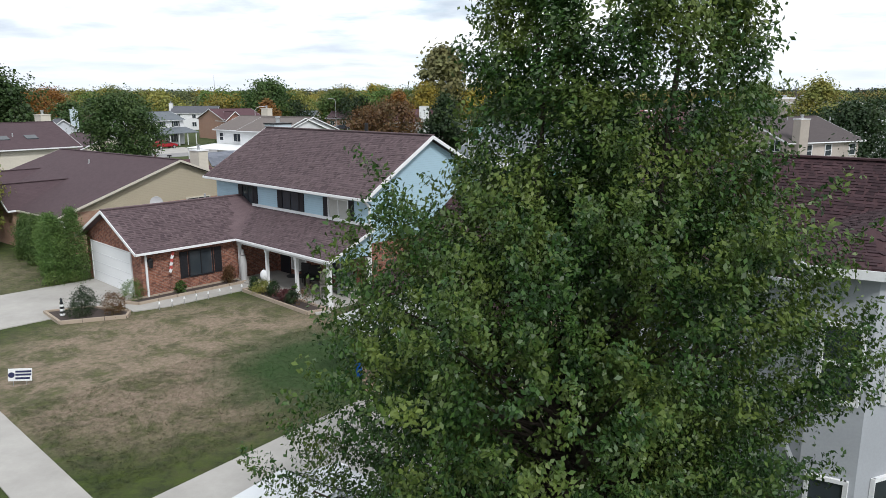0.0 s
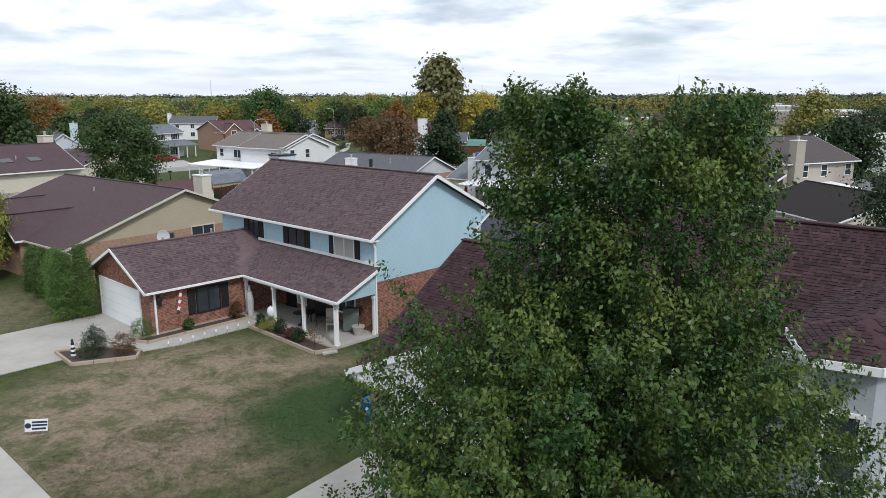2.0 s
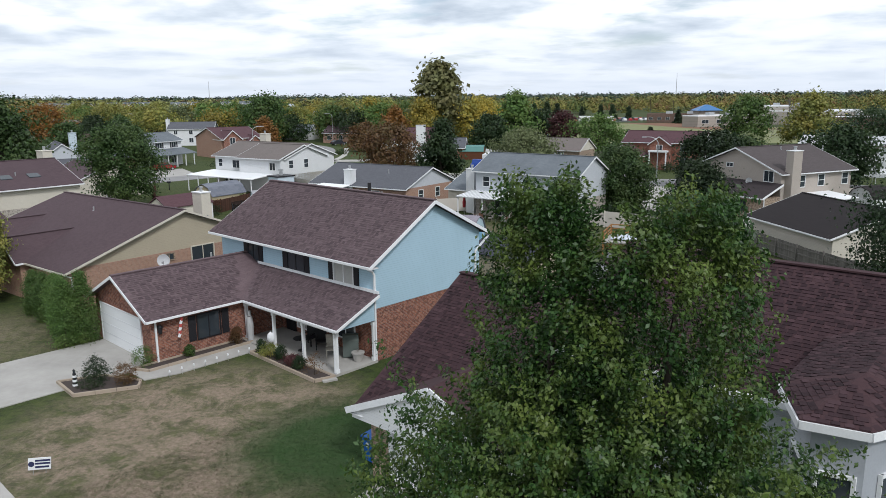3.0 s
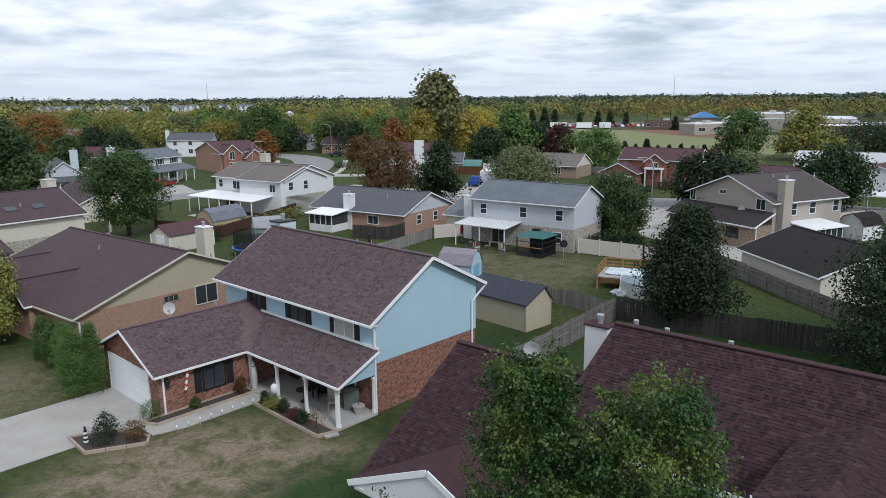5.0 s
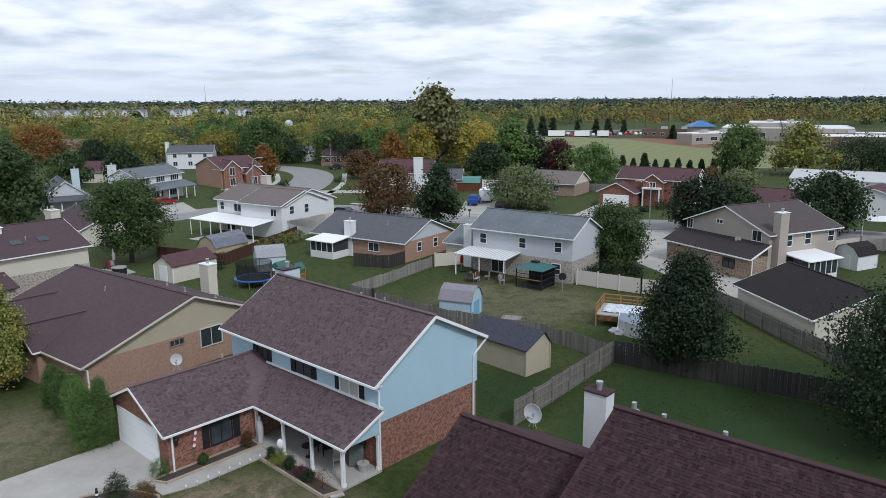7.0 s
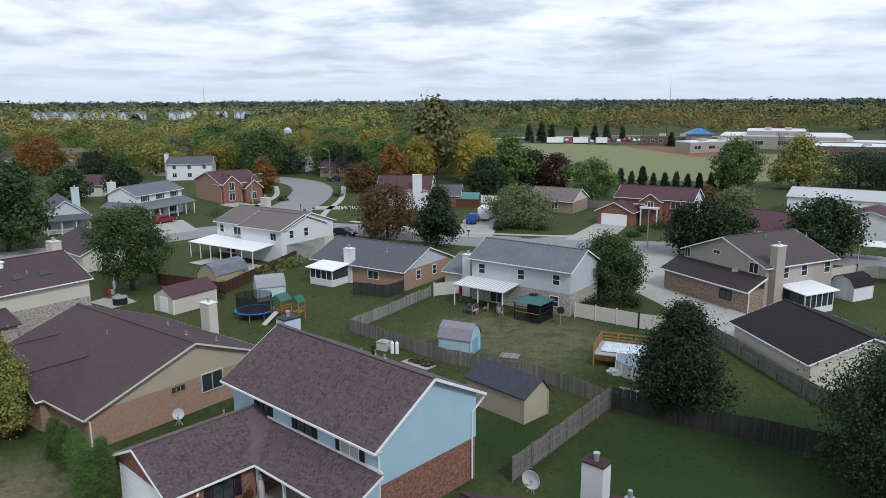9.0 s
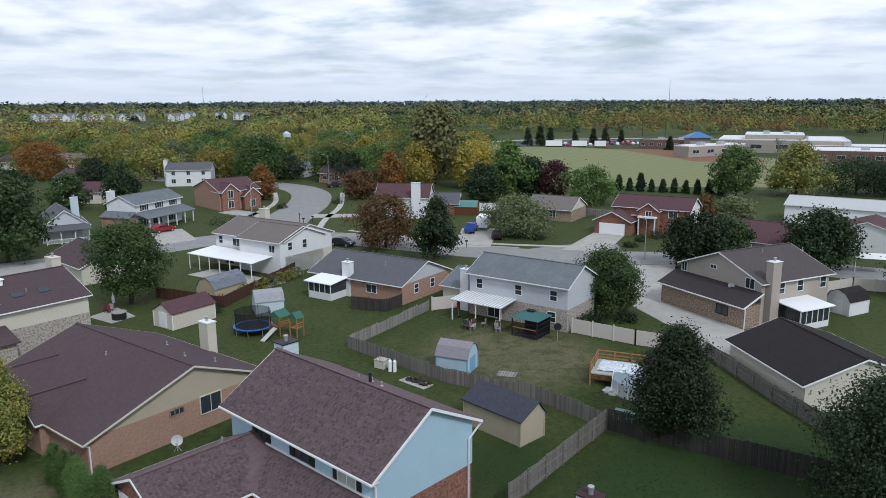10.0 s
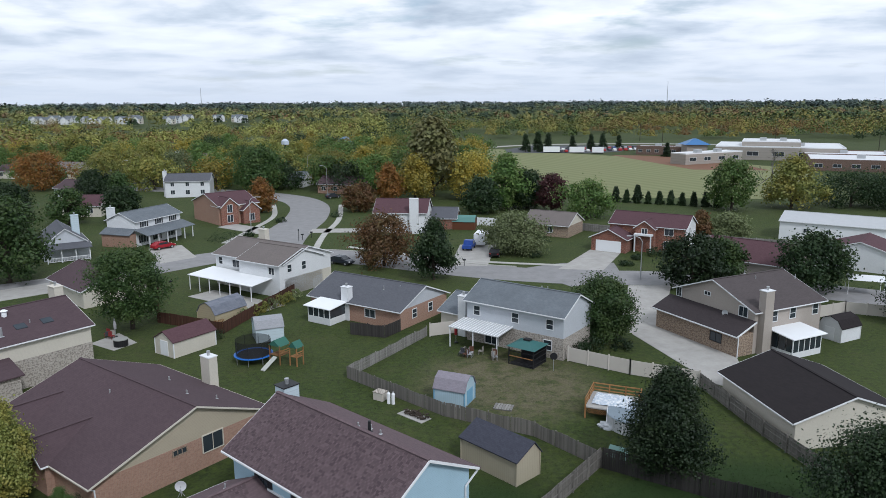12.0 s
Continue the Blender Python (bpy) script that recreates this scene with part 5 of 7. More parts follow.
def woods():
    r = np.random.RandomState(3); heap = {k: ([], [], []) for k, _, _ in WOOD_KINDS}
    for n, d0, d1, k, size in ((1900, 400, 900, 150, 1.15), (3600, 800, 1900, 34, 3.6), (3000, 1700, 3900, 16, 8.0)):
        for i in range(n):
            a = r.uniform(-0.72, 0.72); d = d0 + (d1 - d0) * r.uniform(0, 1) ** 0.8; x, y = d * math.sin(a), d * math.cos(a)
            if -10 < x < 260 and y < 540: continue
            if -0.62 < a < -0.27 and 780 < d < 1150 and r.uniform() < 0.8: continue
            mac = noise.noise((x / 170, y / 170, 1.7))
            if mac < -0.28 and r.uniform() < 0.8: continue
            h = (r.uniform(6, 14) + 7 * mac) * (1 if d < 1700 else 1.3); R = h * r.uniform(0.5, 0.8)
            stand = noise.noise((x / 120, y / 260, 7.3)); u = r.uniform() + 0.9 * stand
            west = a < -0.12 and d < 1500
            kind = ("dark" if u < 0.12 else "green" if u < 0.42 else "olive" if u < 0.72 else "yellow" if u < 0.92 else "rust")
            # sunlight over the western woods is put into the crown colour
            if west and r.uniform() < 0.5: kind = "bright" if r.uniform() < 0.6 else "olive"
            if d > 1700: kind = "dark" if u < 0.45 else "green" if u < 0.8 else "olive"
            q = r.normal(0, 1, (k, 3)); q /= np.linalg.norm(q, axis=1)[:, None]; q[:, 2] = np.abs(q[:, 2])
            lump = 1 + 0.22 * np.sin(5 * np.arctan2(q[:, 1], q[:, 0]) + 4 * q[:, 2] + i)[:, None]
            gz = 14 * (1 - math.exp(-max(0, d - 900) / 1500))
            P, O, S = heap[kind]
            P.append(np.array([x, y, gz + h * 0.35]) + q * np.array([R, R, h * 0.62]) * lump * r.uniform(0.75, 1.08, (k, 1))); O.append(q); S.append(np.full((k, 1), size))
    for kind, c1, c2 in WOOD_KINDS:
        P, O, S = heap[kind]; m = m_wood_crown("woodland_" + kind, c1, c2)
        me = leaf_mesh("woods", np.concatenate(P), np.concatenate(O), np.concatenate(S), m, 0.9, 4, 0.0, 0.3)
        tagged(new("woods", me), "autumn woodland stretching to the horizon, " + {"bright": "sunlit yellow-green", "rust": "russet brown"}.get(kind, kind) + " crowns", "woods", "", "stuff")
woods()

# ---------- fences ----------
def mesh_of(bm, mat):
    me = bpy.data.meshes.new("board"); bmesh.ops.recalc_face_normals(bm, faces=bm.faces); bm.to_mesh(me); bm.free(); me.materials.append(mat); return me
def fence(pts, h, mat, label, gap=0.0, board=0.14, singly=False, name="fence", jitter=0.09):
    """A board fence along a line of posts; each bay of boards is one panel."""
    r = random.Random(int(abs(pts[0][0] * 91 + pts[0][1] * 13)))
    ob = thing(name, pose(pts[0][0], pts[0][1], 0), label, "fence")
    o = Vector((pts[0][0], pts[0][1], 0))
    plank = mesh_of(boxm(-0.066, 0.05, 0.03, 0.066, 0.07, h), mat) if singly else None
    for a, b in zip(pts, pts[1:]):
        a, b = Vector((*a, 0)) - o, Vector((*b, 0)) - o; L = (b - a).length; n = max(1, round(L / 2.4)); d = (b - a) / n; e = d.normalized(); s = Vector((-e.y, e.x, 0))
        for i in range(n):
            p = a + d * i
            bm = bmesh.new(); beam(bm, p + Vector((0, 0, -0.05)), p + Vector((0, 0, h + 0.06 + r.uniform(-0.03, 0.05))), 0.1, 0.1); part("post", bm, mat, ob)
            bm = bmesh.new(); k = int(d.length / (board + gap)); sag = r.uniform(-jitter, jitter)
            for j in range(k):
                c = p + e * (0.06 + (j + 0.5) * (d.length - 0.06) / k)
                if singly:
                    q = part('board', plank, mat, ob); q.matrix_basis = Matrix.Translation(c) @ Matrix.Rotation(math.atan2(e.y, e.x), 4, 'Z') @ Matrix.Rotation(r.uniform(-0.012, 0.012), 4, 'Y') @ Matrix.Diagonal((1, 1, 1 + (sag * math.sin(j / k * 3.1) + r.uniform(-0.02, 0.02)) / h, 1)); continue
                t = h + sag * math.sin(j / k * 3.1) + r.uniform(-0.02, 0.02); w = board * 0.5 * r.uniform(0.9, 1.02); off = s * (0.05 + r.uniform(0, 0.012)); tilt = e * r.uniform(-0.012, 0.012)
                v = [bm.verts.new(c + off + q) for q in (e * -w + Vector((0, 0, 0.03)), e * w + Vector((0, 0, 0.03)), e * w + tilt + Vector((0, 0, t)), e * -w + tilt + Vector((0, 0, t)))]
                v2 = [bm.verts.new(q.co + s * 0.02) for q in v]
                for f in ((0, 1, 2, 3),): bm.faces.new([v[x] for x in f]); bm.faces.new([v2[x] for x in f])
                for x in range(4): bm.faces.new((v[x], v[(x + 1) % 4], v2[(x + 1) % 4], v2[x]))
            if singly: bm.free()
            else: tagged(part("panel", bm, mat, ob), kind="stuff")
            bm = bmesh.new()
            for z in (0.3, h * 0.55, h - 0.25): beam(bm, p + s * 0.02 + Vector((0, 0, z)), p + d + s * 0.02 + Vector((0, 0, z)), 0.04, 0.09)
            part("rail", bm, mat, ob)
    return ob
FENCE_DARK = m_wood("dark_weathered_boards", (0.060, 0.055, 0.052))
FENCE_PALE = m_wood("silver_weathered_boards", (0.34, 0.325, 0.305))
fence([(10.3, 50.0), (5.6, 55.2), (-2.2, 59.0), (-9.4, 65.2), (-12.6, 68.0)], 1.35, FENCE_GREY, "weathered grey board fence between back gardens", singly=True)
fence([(-5.2, 81.8), (-9.0, 74.6), (-12.6, 68.0)], 1.3, FENCE_PALE, "silver weathered picket fence climbing the garden edge", 0.05, singly=True)
fence([(2.3, 38.8), (10.3, 50.0)], 1.7, FENCE_GREY, "weathered grey board fence beside the blue house", singly=True)
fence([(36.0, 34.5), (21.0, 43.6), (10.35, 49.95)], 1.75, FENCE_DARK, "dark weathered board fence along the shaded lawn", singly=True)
fence([(22.9, 66.4), (24.9, 55.8), (26.4, 50.0), (28.0, 44.5)], 1.5, FENCE_GREY, "sagging grey board fence beside the garage", jitter=0.12, singly=True)
fence([(-24.6, 108), (-28.2, 92.5), (-30.4, 82.2), (-40.5, 86.5)], 1.5, FENCE_BROWN, "brown stained board fence round a back garden")
fence([(-40.5, 86.5), (-48, 104)], 1.6, FENCE_BROWN, "dark brown board fence beside the street")
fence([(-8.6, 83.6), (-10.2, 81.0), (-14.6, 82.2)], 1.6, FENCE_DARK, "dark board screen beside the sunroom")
fence([(21.5, 149), (24, 156), (33, 150)], 1.7, FENCE_PALE, "pale board fence behind the bungalow")
fence([(47, 141.5), (62, 135)], 1.7, FENCE_PALE, "pale board fence behind the red house")
def vinyl(pts, h=1.65, mat=VINYL, label="beige vinyl panel fence with square posts"):
    ob = thing("fence", pose(pts[0][0], pts[0][1], 0), label, "fence"); o = Vector((*pts[0], 0))
    for a, b in zip(pts, pts[1:]):
        a, b = Vector((*a, 0)) - o, Vector((*b, 0)) - o; n = max(1, round((b - a).length / 2.4)); d = (b - a) / n
        for i in range(n + 1):
            p = a + d * i; bm = bmesh.new(); beam(bm, p, p + Vector((0, 0, h + 0.12)), 0.13, 0.13); part("post", bm, mat, ob)
            if i < n:
                bm = bmesh.new(); beam(bm, p + Vector((0, 0, h / 2 + 0.03)), p + d + Vector((0, 0, h / 2 + 0.03)), 0.05, h - 0.1); part("panel", bm, mat, ob)
vinyl([(10.8, 73.5), (16.7, 69.6), (22.9, 66.6)])
vinyl([(-4.8, 81.6), (-1.5, 83.0)])
vinyl([(41.5, 88.5), (50, 92.5), (62, 88)], label="pale grey panel fence beside a lawn")
vinyl([(-8.0, 164), (6.5, 161)], 1.9, WHITE, "white panel wall behind a garden shed")

# ---------- sheds ----------
def shed(name, x, y, ang, L, D, eave, ridge, wall, roof, label, gambrel=False, door=None, asym=0.5, trim=None):
    s = thing(name, pose(x, y, 0, 0, 0, ang), label, "shed"); m = D * asym
    if gambrel:
        prof = [(0, 0), (D, 0), (D, eave), (D * 0.82, eave + (ridge - eave) * 0.68), (D / 2, ridge), (D * 0.18, eave + (ridge - eave) * 0.68), (0, eave)]
        part("wall", prism(prof, 0, L, 'x'), wall, s)
        q = prof[2:]; q = [(q[0][0] + 0.12, q[0][1] - 0.06)] + [(a, b + 0.03) for a, b in q[1:-1]] + [(-0.12, eave - 0.06)]
        for a, b in zip(q, q[1:]): part("roof_slope", slab([(-0.12, a[0], a[1] + 0.06), (L + 0.12, a[0], a[1] + 0.06), (L + 0.12, b[0], b[1] + 0.06), (-0.12, b[0], b[1] + 0.06)], 0.06), roof, s)
    else:
        part("wall", prism([(0, 0), (D, 0), (D, eave), (m, ridge - 0.1), (0, eave)], 0, L, 'x'), wall, s)
        k = (ridge - eave) / m; k2 = (ridge - eave) / (D - m)
        part("roof_slope", slab([(-0.15, -0.15, eave - 0.15 * k + 0.08), (L + 0.15, -0.15, eave - 0.15 * k + 0.08), (L + 0.15, m, ridge + 0.06), (-0.15, m, ridge + 0.06)], 0.09), roof, s)
        part("roof_slope", slab([(-0.15, m, ridge + 0.06), (L + 0.15, m, ridge + 0.06), (L + 0.15, D + 0.15, eave - 0.15 * k2 + 0.08), (-0.15, D + 0.15, eave - 0.15 * k2 + 0.08)], 0.09), roof, s)
    for xx in (0, L):
        for yy in (0, D): part("corner_board", beam(bmesh.new(), (xx, yy, 0.02), (xx, yy, eave), 0.1, 0.1), trim or wall, s)
    if door == 'x0': d = part("door", boxm(-0.05, D * 0.3, 0.1, 0.0, D * 0.7, eave * 0.95), trim or WHITE, s)
    elif door == 'x1': d = part("door", boxm(L, D * 0.25, 0.1, L + 0.04, D * 0.75, eave * 0.95), trim or wall, s)
    elif door == 'y0': d = part("door", boxm(L * 0.2, -0.04, 0.1, L * 0.6, 0.0, eave * 0.95), trim or wall, s)
    return s
BLUE_PAINT = m_siding("peeling_blue_panel", (0.20, 0.40, 0.56), 0.2, 0.35, True)
PALE_BLUE = m_siding("chalky_pale_blue_panel", (0.42, 0.55, 0.62), 0.2, 0.25, True)
shed("shed", -3.3, 61.9, -22, 3.1, 2.6, 1.55, 2.75, PALE_BLUE, m_shingle("greyed_purple_shingles", (0.16, 0.15, 0.17), (0.22, 0.20, 0.23)), "small gambrel shed with peeling blue paint and grey roof", True, 'x1', trim=BLUE_PAINT)
shed("shed", -0.6, 50.9, -44, 5.75, 2.7, 2.0, 2.95, T111, m_shingle("blue_black_shingles", (0.030, 0.032, 0.045), (0.050, 0.052, 0.068)), "tan panel garden shed with blue-black roof", False, None, 0.72)
shed("shed", -32.9, 73.2, 58, 5.7, 3.4, 1.9, 2.9, CREAM_SIDING, ROOF_MAROON, "cream garden shed with maroon roof and white door", False, 'x0', trim=WHITE)
shed("shed", -25.2, 78.6, 25, 3.2, 3.0, 1.7, 2.8, PALEBLUE_PANEL, m_shingle("pale_grey_shingles", (0.20, 0.205, 0.22), (0.27, 0.275, 0.29)), "pale grey-blue gambrel shed behind the trampoline", True, 'x1')
shed("shed", -32.4, 85.0, 62, 5.4, 3.2, 1.5, 2.9, m_siding("yellow_tan_panel", (0.42, 0.36, 0.24), 0.3), m_shingle("patched_blue_grey_shingles", (0.06, 0.07, 0.09), (0.16, 0.17, 0.20), 0.9, 0.4), "tan gambrel shed with patched blue-grey roof", True)
shed("shed", 43.4, 80.2, 30, 3.6, 3.0, 1.7, 2.9, WHITE_SIDING, ROOF_BLACK, "white gambrel shed with black roof", True, 'x0')
shed("shed", -4.0, 156.6, -8, 5.0, 3.4, 1.8, 3.0, m_wood("red_brown_panel", (0.20, 0.08, 0.04)), m_paint("green_tin", (0.10, 0.22, 0.20)), "brown garden shed with green tin roof", True)
shed("shed", 17, 205, -10, 5, 4, 2.4, 3.2, PALE_BLUE, m_paint("blue_tin", (0.16, 0.26, 0.36)), "small blue shed at the field's edge")

# ---------- back gardens ----------
def trampoline(x, y):
    t = thing("trampoline", pose(x, y, 0), "round trampoline with blue rim pad and black safety net", "trampoline")
    bm = bmesh.new(); n = 32
    for i in range(n):
        a, b = 2 * math.pi * i / n, 2 * math.pi * (i + 1) / n
        q = [(math.cos(c) * r, math.sin(c) * r, z) for c in (a, b) for r, z in ((1.75, 0.86), (2.12, 0.86))]
        v = [bm.verts.new(p) for p in q]; bm.faces.new((v[0], v[1], v[3], v[2]))
        v2 = [bm.verts.new((p[0], p[1], p[2] - 0.07)) for p in q]; bm.faces.new((v2[0], v2[1], v2[3], v2[2])); bm.faces.new((v[1], v[3], v2[3], v2[1]))
    part("rim_pad", bm, m_paint("bright_blue_vinyl", (0.03, 0.16, 0.55), 0.4), t, "bright blue rim pad")
    part("mat", rod(bmesh.new(), (0, 0, 0.8), (0, 0, 0.83), 1.78, n=32), DARK, t)
    net = N("black_netting", 0.9); net.color((0.012, 0.012, 0.013)); tr = net.node("ShaderNodeBsdfTransparent"); ms = net.node("ShaderNodeMixShader"); ms.inputs[0].default_value = 0.62
    net.link(tr.outputs[0], ms.inputs[1]); net.link(net.b.outputs[0], ms.inputs[2]); net.link(ms.outputs[0], net.t.nodes["Material Output"].inputs[0])
    bm = bmesh.new()
    for i in range(n):
        a, b = 2 * math.pi * i / n, 2 * math.pi * (i + 1) / n
        bm.faces.new([bm.verts.new((math.cos(c) * 1.9, math.sin(c) * 1.9, z)) for c, z in ((a, 0.86), (b, 0.86), (b, 2.55), (a, 2.55))])
    part("safety_net", bm, net.m, t)
    for i in range(8):
        a = 2 * math.pi * i / 8; c, s = math.cos(a), math.sin(a)
        part("pole", rod(bmesh.new(), (1.97 * c, 1.97 * s, 0.8), (1.97 * c, 1.97 * s, 2.6), 0.025), DARK, t); part("leg", rod(bmesh.new(), (2.0 * c, 2.0 * s, 0), (2.0 * c, 2.0 * s, 0.82), 0.03), METAL, t)
trampoline(-23.8, 72.8)

def playset(x, y):
    t = thing("playset", pose(x, y, 0, 0, 0, 60), "wooden play tower with green canopies and a slide", "playset")
    GREEN = m_paint("green_canvas", (0.04, 0.13, 0.10))
    for bx, by, w in ((0, 0, 1.5), (0.6, -1.9, 1.0)):
        for i in (0, 1):
            for j in (0, 1): part("post", boxm(bx + i * w - 0.05, by + j * w - 0.05, 0, bx + i * w + 0.05, by + j * w + 0.05, 2.2), CEDAR, t)
        part("deck", boxm(bx, by, 1.0, bx + w, by + w, 1.06), CEDAR, t)
        part("canopy", prism([(by - 0.1, 2.1), (by + w + 0.1, 2.1), (by + w / 2, 2.75)], bx - 0.1, bx + w + 0.1, 'x'), GREEN, t)
        for z in (1.25, 1.5): part("rail", boxm(bx, by - 0.03, z, bx + w, by + 0.03, z + 0.1), CEDAR, t)
    part("slide", slab([(-0.3, 0.1, 1.05), (-0.3, 0.7, 1.05), (-2.2, 0.7, 0.1), (-2.2, 0.1, 0.1)], 0.08), m_paint("pale_slide", (0.45, 0.46, 0.42)), t)
playset(-20.5, 71.4)

def pool(x, y):
    t = thing("swimming_pool", pose(x, y, 0), "round above-ground pool under a pale blue-grey cover", "pool")
    part("wall", rod(bmesh.new(), (0, 0, 0), (0, 0, 1.15), 2.45, n=40), m_paint("pale_pool_wall", (0.50, 0.51, 0.52)), t)
    bm = rod(bmesh.new(), (0, 0, 1.15), (0, 0, 1.19), 2.5, 2.42, n=40); part("cover", bm, m_paint("pool_cover", (0.21, 0.26, 0.30), 0.5, 0.3, 0.7), t)
    for i in range(14):
        a = 2 * math.pi * i / 14; part("upright", boxm(2.44 * math.cos(a) - 0.05, 2.44 * math.sin(a) - 0.05, 0, 2.44 * math.cos(a) + 0.05, 2.44 * math.sin(a) + 0.05, 1.16), WHITE, t)
    d = thing("pool_deck", pose(x - 1.6, y + 2.6, 0, 0, 0, -20), "cedar pool deck with railings and lattice skirt", "deck")
    part("floor", boxm(-2.0, -2.0, 1.02, 2.4, 1.8, 1.12), CONCRETE, d)
    for px_, py in ((-2, -2), (-2, -0.2), (-2, 1.8), (-0.5, 1.8), (1, 1.8), (2.4, 1.8), (2.4, 0.4)): part("post", boxm(px_ - 0.06, py - 0.06, 0, px_ + 0.06, py + 0.06, 2.0), CEDAR, d)
    for a, b in (((-2, -2), (-2, 1.8)), ((-2, 1.8), (2.4, 1.8)), ((2.4, 1.8), (2.4, 0.4))):
        for z in (1.3, 1.6, 1.95): part("rail", beam(bmesh.new(), (*a, z), (*b, z), 0.05, 0.1), CEDAR, d)
    bm = bmesh.new()
    for i in range(26):
        s = -2.0 + i * 0.17
        for e in (-1, 1):
            beam(bm, (s, -2.02 + 0.01 * e, 0.55 if e > 0 else 1.0), (s + 0.4, -2.02 + 0.01 * e, 1.0 if e > 0 else 0.55), 0.015, 0.03); 
    part("lattice", bm, CEDAR, d)
    part("lattice", boxm(-2.05, -2.0, 0.5, -2.02, 1.8, 1.0), CEDAR, d)
    part("skimmer_pole", rod(bmesh.new(), (0.1, -3.6, 0.1), (0.05, -2.2, 2.0), 0.03), WHITE, d)
    tarp = thing("tarpaulin", pose(x - 2.4, y - 0.4, 0), "crumpled pale tarpaulin heaped under the deck", "tarpaulin")
    bm = bmesh.new(); bmesh.ops.create_icosphere(bm, subdivisions=3, radius=0.7)
    for v in bm.verts: v.co = Vector((v.co.x * 1.2, v.co.y, max(0, v.co.z * 0.6))) * (1 + 0.4 * noise.noise(v.co * 4))
    part("sheet", bm, m_paint("pale_tarp", (0.5, 0.52, 0.54), 0.5, 0.4, 5), tarp)
pool(14.6, 57.6)
def deck_tarp(x, y, z):
    """A crumpled sheet spread over the deck boards."""
    t = thing("tarpaulin", pose(x, y, z, 0, 0, -20), "crumpled white and blue tarpaulin spread on the deck", "tarpaulin")
    bm = bmesh.new(); bmesh.ops.create_grid(bm, x_segments=26, y_segments=22, size=1.0)
    for v in bm.verts: v.co = Vector((v.co.x * 1.7, v.co.y * 1.35, 0.05 + 0.22 * abs(noise.noise((v.co.x * 3, v.co.y * 3, 2))) + 0.12 * abs(noise.noise((v.co.x * 8, v.co.y * 8, 5)))))
    n = N("crumpled_tarp", 0.4); n.color(n.ramp(n.noise(2.4, 4, 0.7), [(0.40, (0.62, 0.64, 0.66)), (0.52, (0.35, 0.42, 0.50)), (0.60, (0.66, 0.67, 0.68))])); part("sheet", bm, n.m, t)
deck_tarp(13.1, 60.2, 1.1)

def gazebo(x, y):
    t = thing("gazebo", pose(x, y, 0, 0, 0, -34), "dark screened gazebo with teal canopy", "gazebo"); T = m_paint("teal_canvas", (0.045, 0.13, 0.125))
    for i in (0, 3.0):
        for j in (0, 2.8): part("post", boxm(i - 0.05, j - 0.05, 0, i + 0.05, j + 0.05, 2.1), DARK, t)
    bm = bmesh.new(); v = [bm.verts.new(p) for p in ((-0.25, -0.25, 2.05), (3.25, -0.25, 2.05), (3.25, 3.05, 2.05), (-0.25, 3.05, 2.05), (1.0, 1.0, 2.55), (2.0, 1.0, 2.55), (2.0, 1.8, 2.55), (1.0, 1.8, 2.55))]
    for f in ((0, 1, 5, 4), (1, 2, 6, 5), (2, 3, 7, 6), (3, 0, 4, 7), (4, 5, 6, 7), (3, 2, 1, 0)): bm.faces.new([v[i] for i in f])
    part("canopy", bm, T, t)
    part("vent_cap", boxm(1.1, 1.1, 2.6, 1.9, 1.7, 2.75), DARK, t)
    for z in (0.3, 0.95, 1.5): part("rail", boxm(-0.02, -0.03, z, 3.02, 0.03, z + 0.07), CEDAR if z == 0.95 else DARK, t); part("rail", boxm(2.97, 0, z, 3.03, 2.8, z + 0.07), DARK, t)
    part("back_screen", boxm(0, 2.78, 0, 3, 2.82, 2.05), DARK, t); part("floor", boxm(0, 0, 0, 3, 2.8, 0.05), DARK, t)
gazebo(4.3, 72.6)
def clutter(x, y, z, n, seed, spread=1.2):
    r = random.Random(seed)
    for i in range(n):
        c = r.choice([(0.05, 0.05, 0.06), (0.12, 0.06, 0.04), (0.3, 0.28, 0.25), (0.2, 0.03, 0.03), (0.35, 0.35, 0.36)])
        t = thing("patio_chair", pose(x + r.uniform(-1, 1) * spread, y + r.uniform(-1, 1) * spread * 0.6, z, 0, 0, r.uniform(0, 360)), "dark garden chair on the covered patio", "chair", "patio chairs")
        m = m_paint("chair_paint", c)
        for a in (-0.22, 0.22):
            for b in (-0.22, 0.22): part("leg", rod(bmesh.new(), (a, b, 0), (a, b, 0.42), 0.02, n=6), m, t)
        part("seat", boxm(-0.25, -0.25, 0.4, 0.25, 0.25, 0.45), m, t); part("backrest", boxm(-0.25, 0.21, 0.45, 0.25, 0.25, 0.95), m, t)
clutter(1.2, 75.0, 0.02, 13, 4, 2.4); clutter(-43.5, 80, 0.02, 4, 9, 1.2)
def umbrella(x, y, z, col, label):
    t = thing("parasol", pose(x, y, z), label, "parasol"); part("pole", rod(bmesh.new(), (0, 0, 0), (0, 0, 2.4), 0.025), METAL, t)
    part("canopy", rod(rod(bmesh.new(), (0, 0, 1.0), (0, 0, 1.6), 0.16, 0.2, 10), (0, 0, 1.6), (0, 0, 2.35), 0.2, 0.03, 10), m_paint("parasol_cloth", col), t); part("base", rod(bmesh.new(), (0, 0, 0), (0, 0, 0.1), 0.25), DARK, t)
umbrella(-1.6, 79.4, 0, (0.35, 0.03, 0.04), "folded red garden parasol"); umbrella(-43.2, 80.6, 0, (0.33, 0.33, 0.34), "folded grey garden parasol")
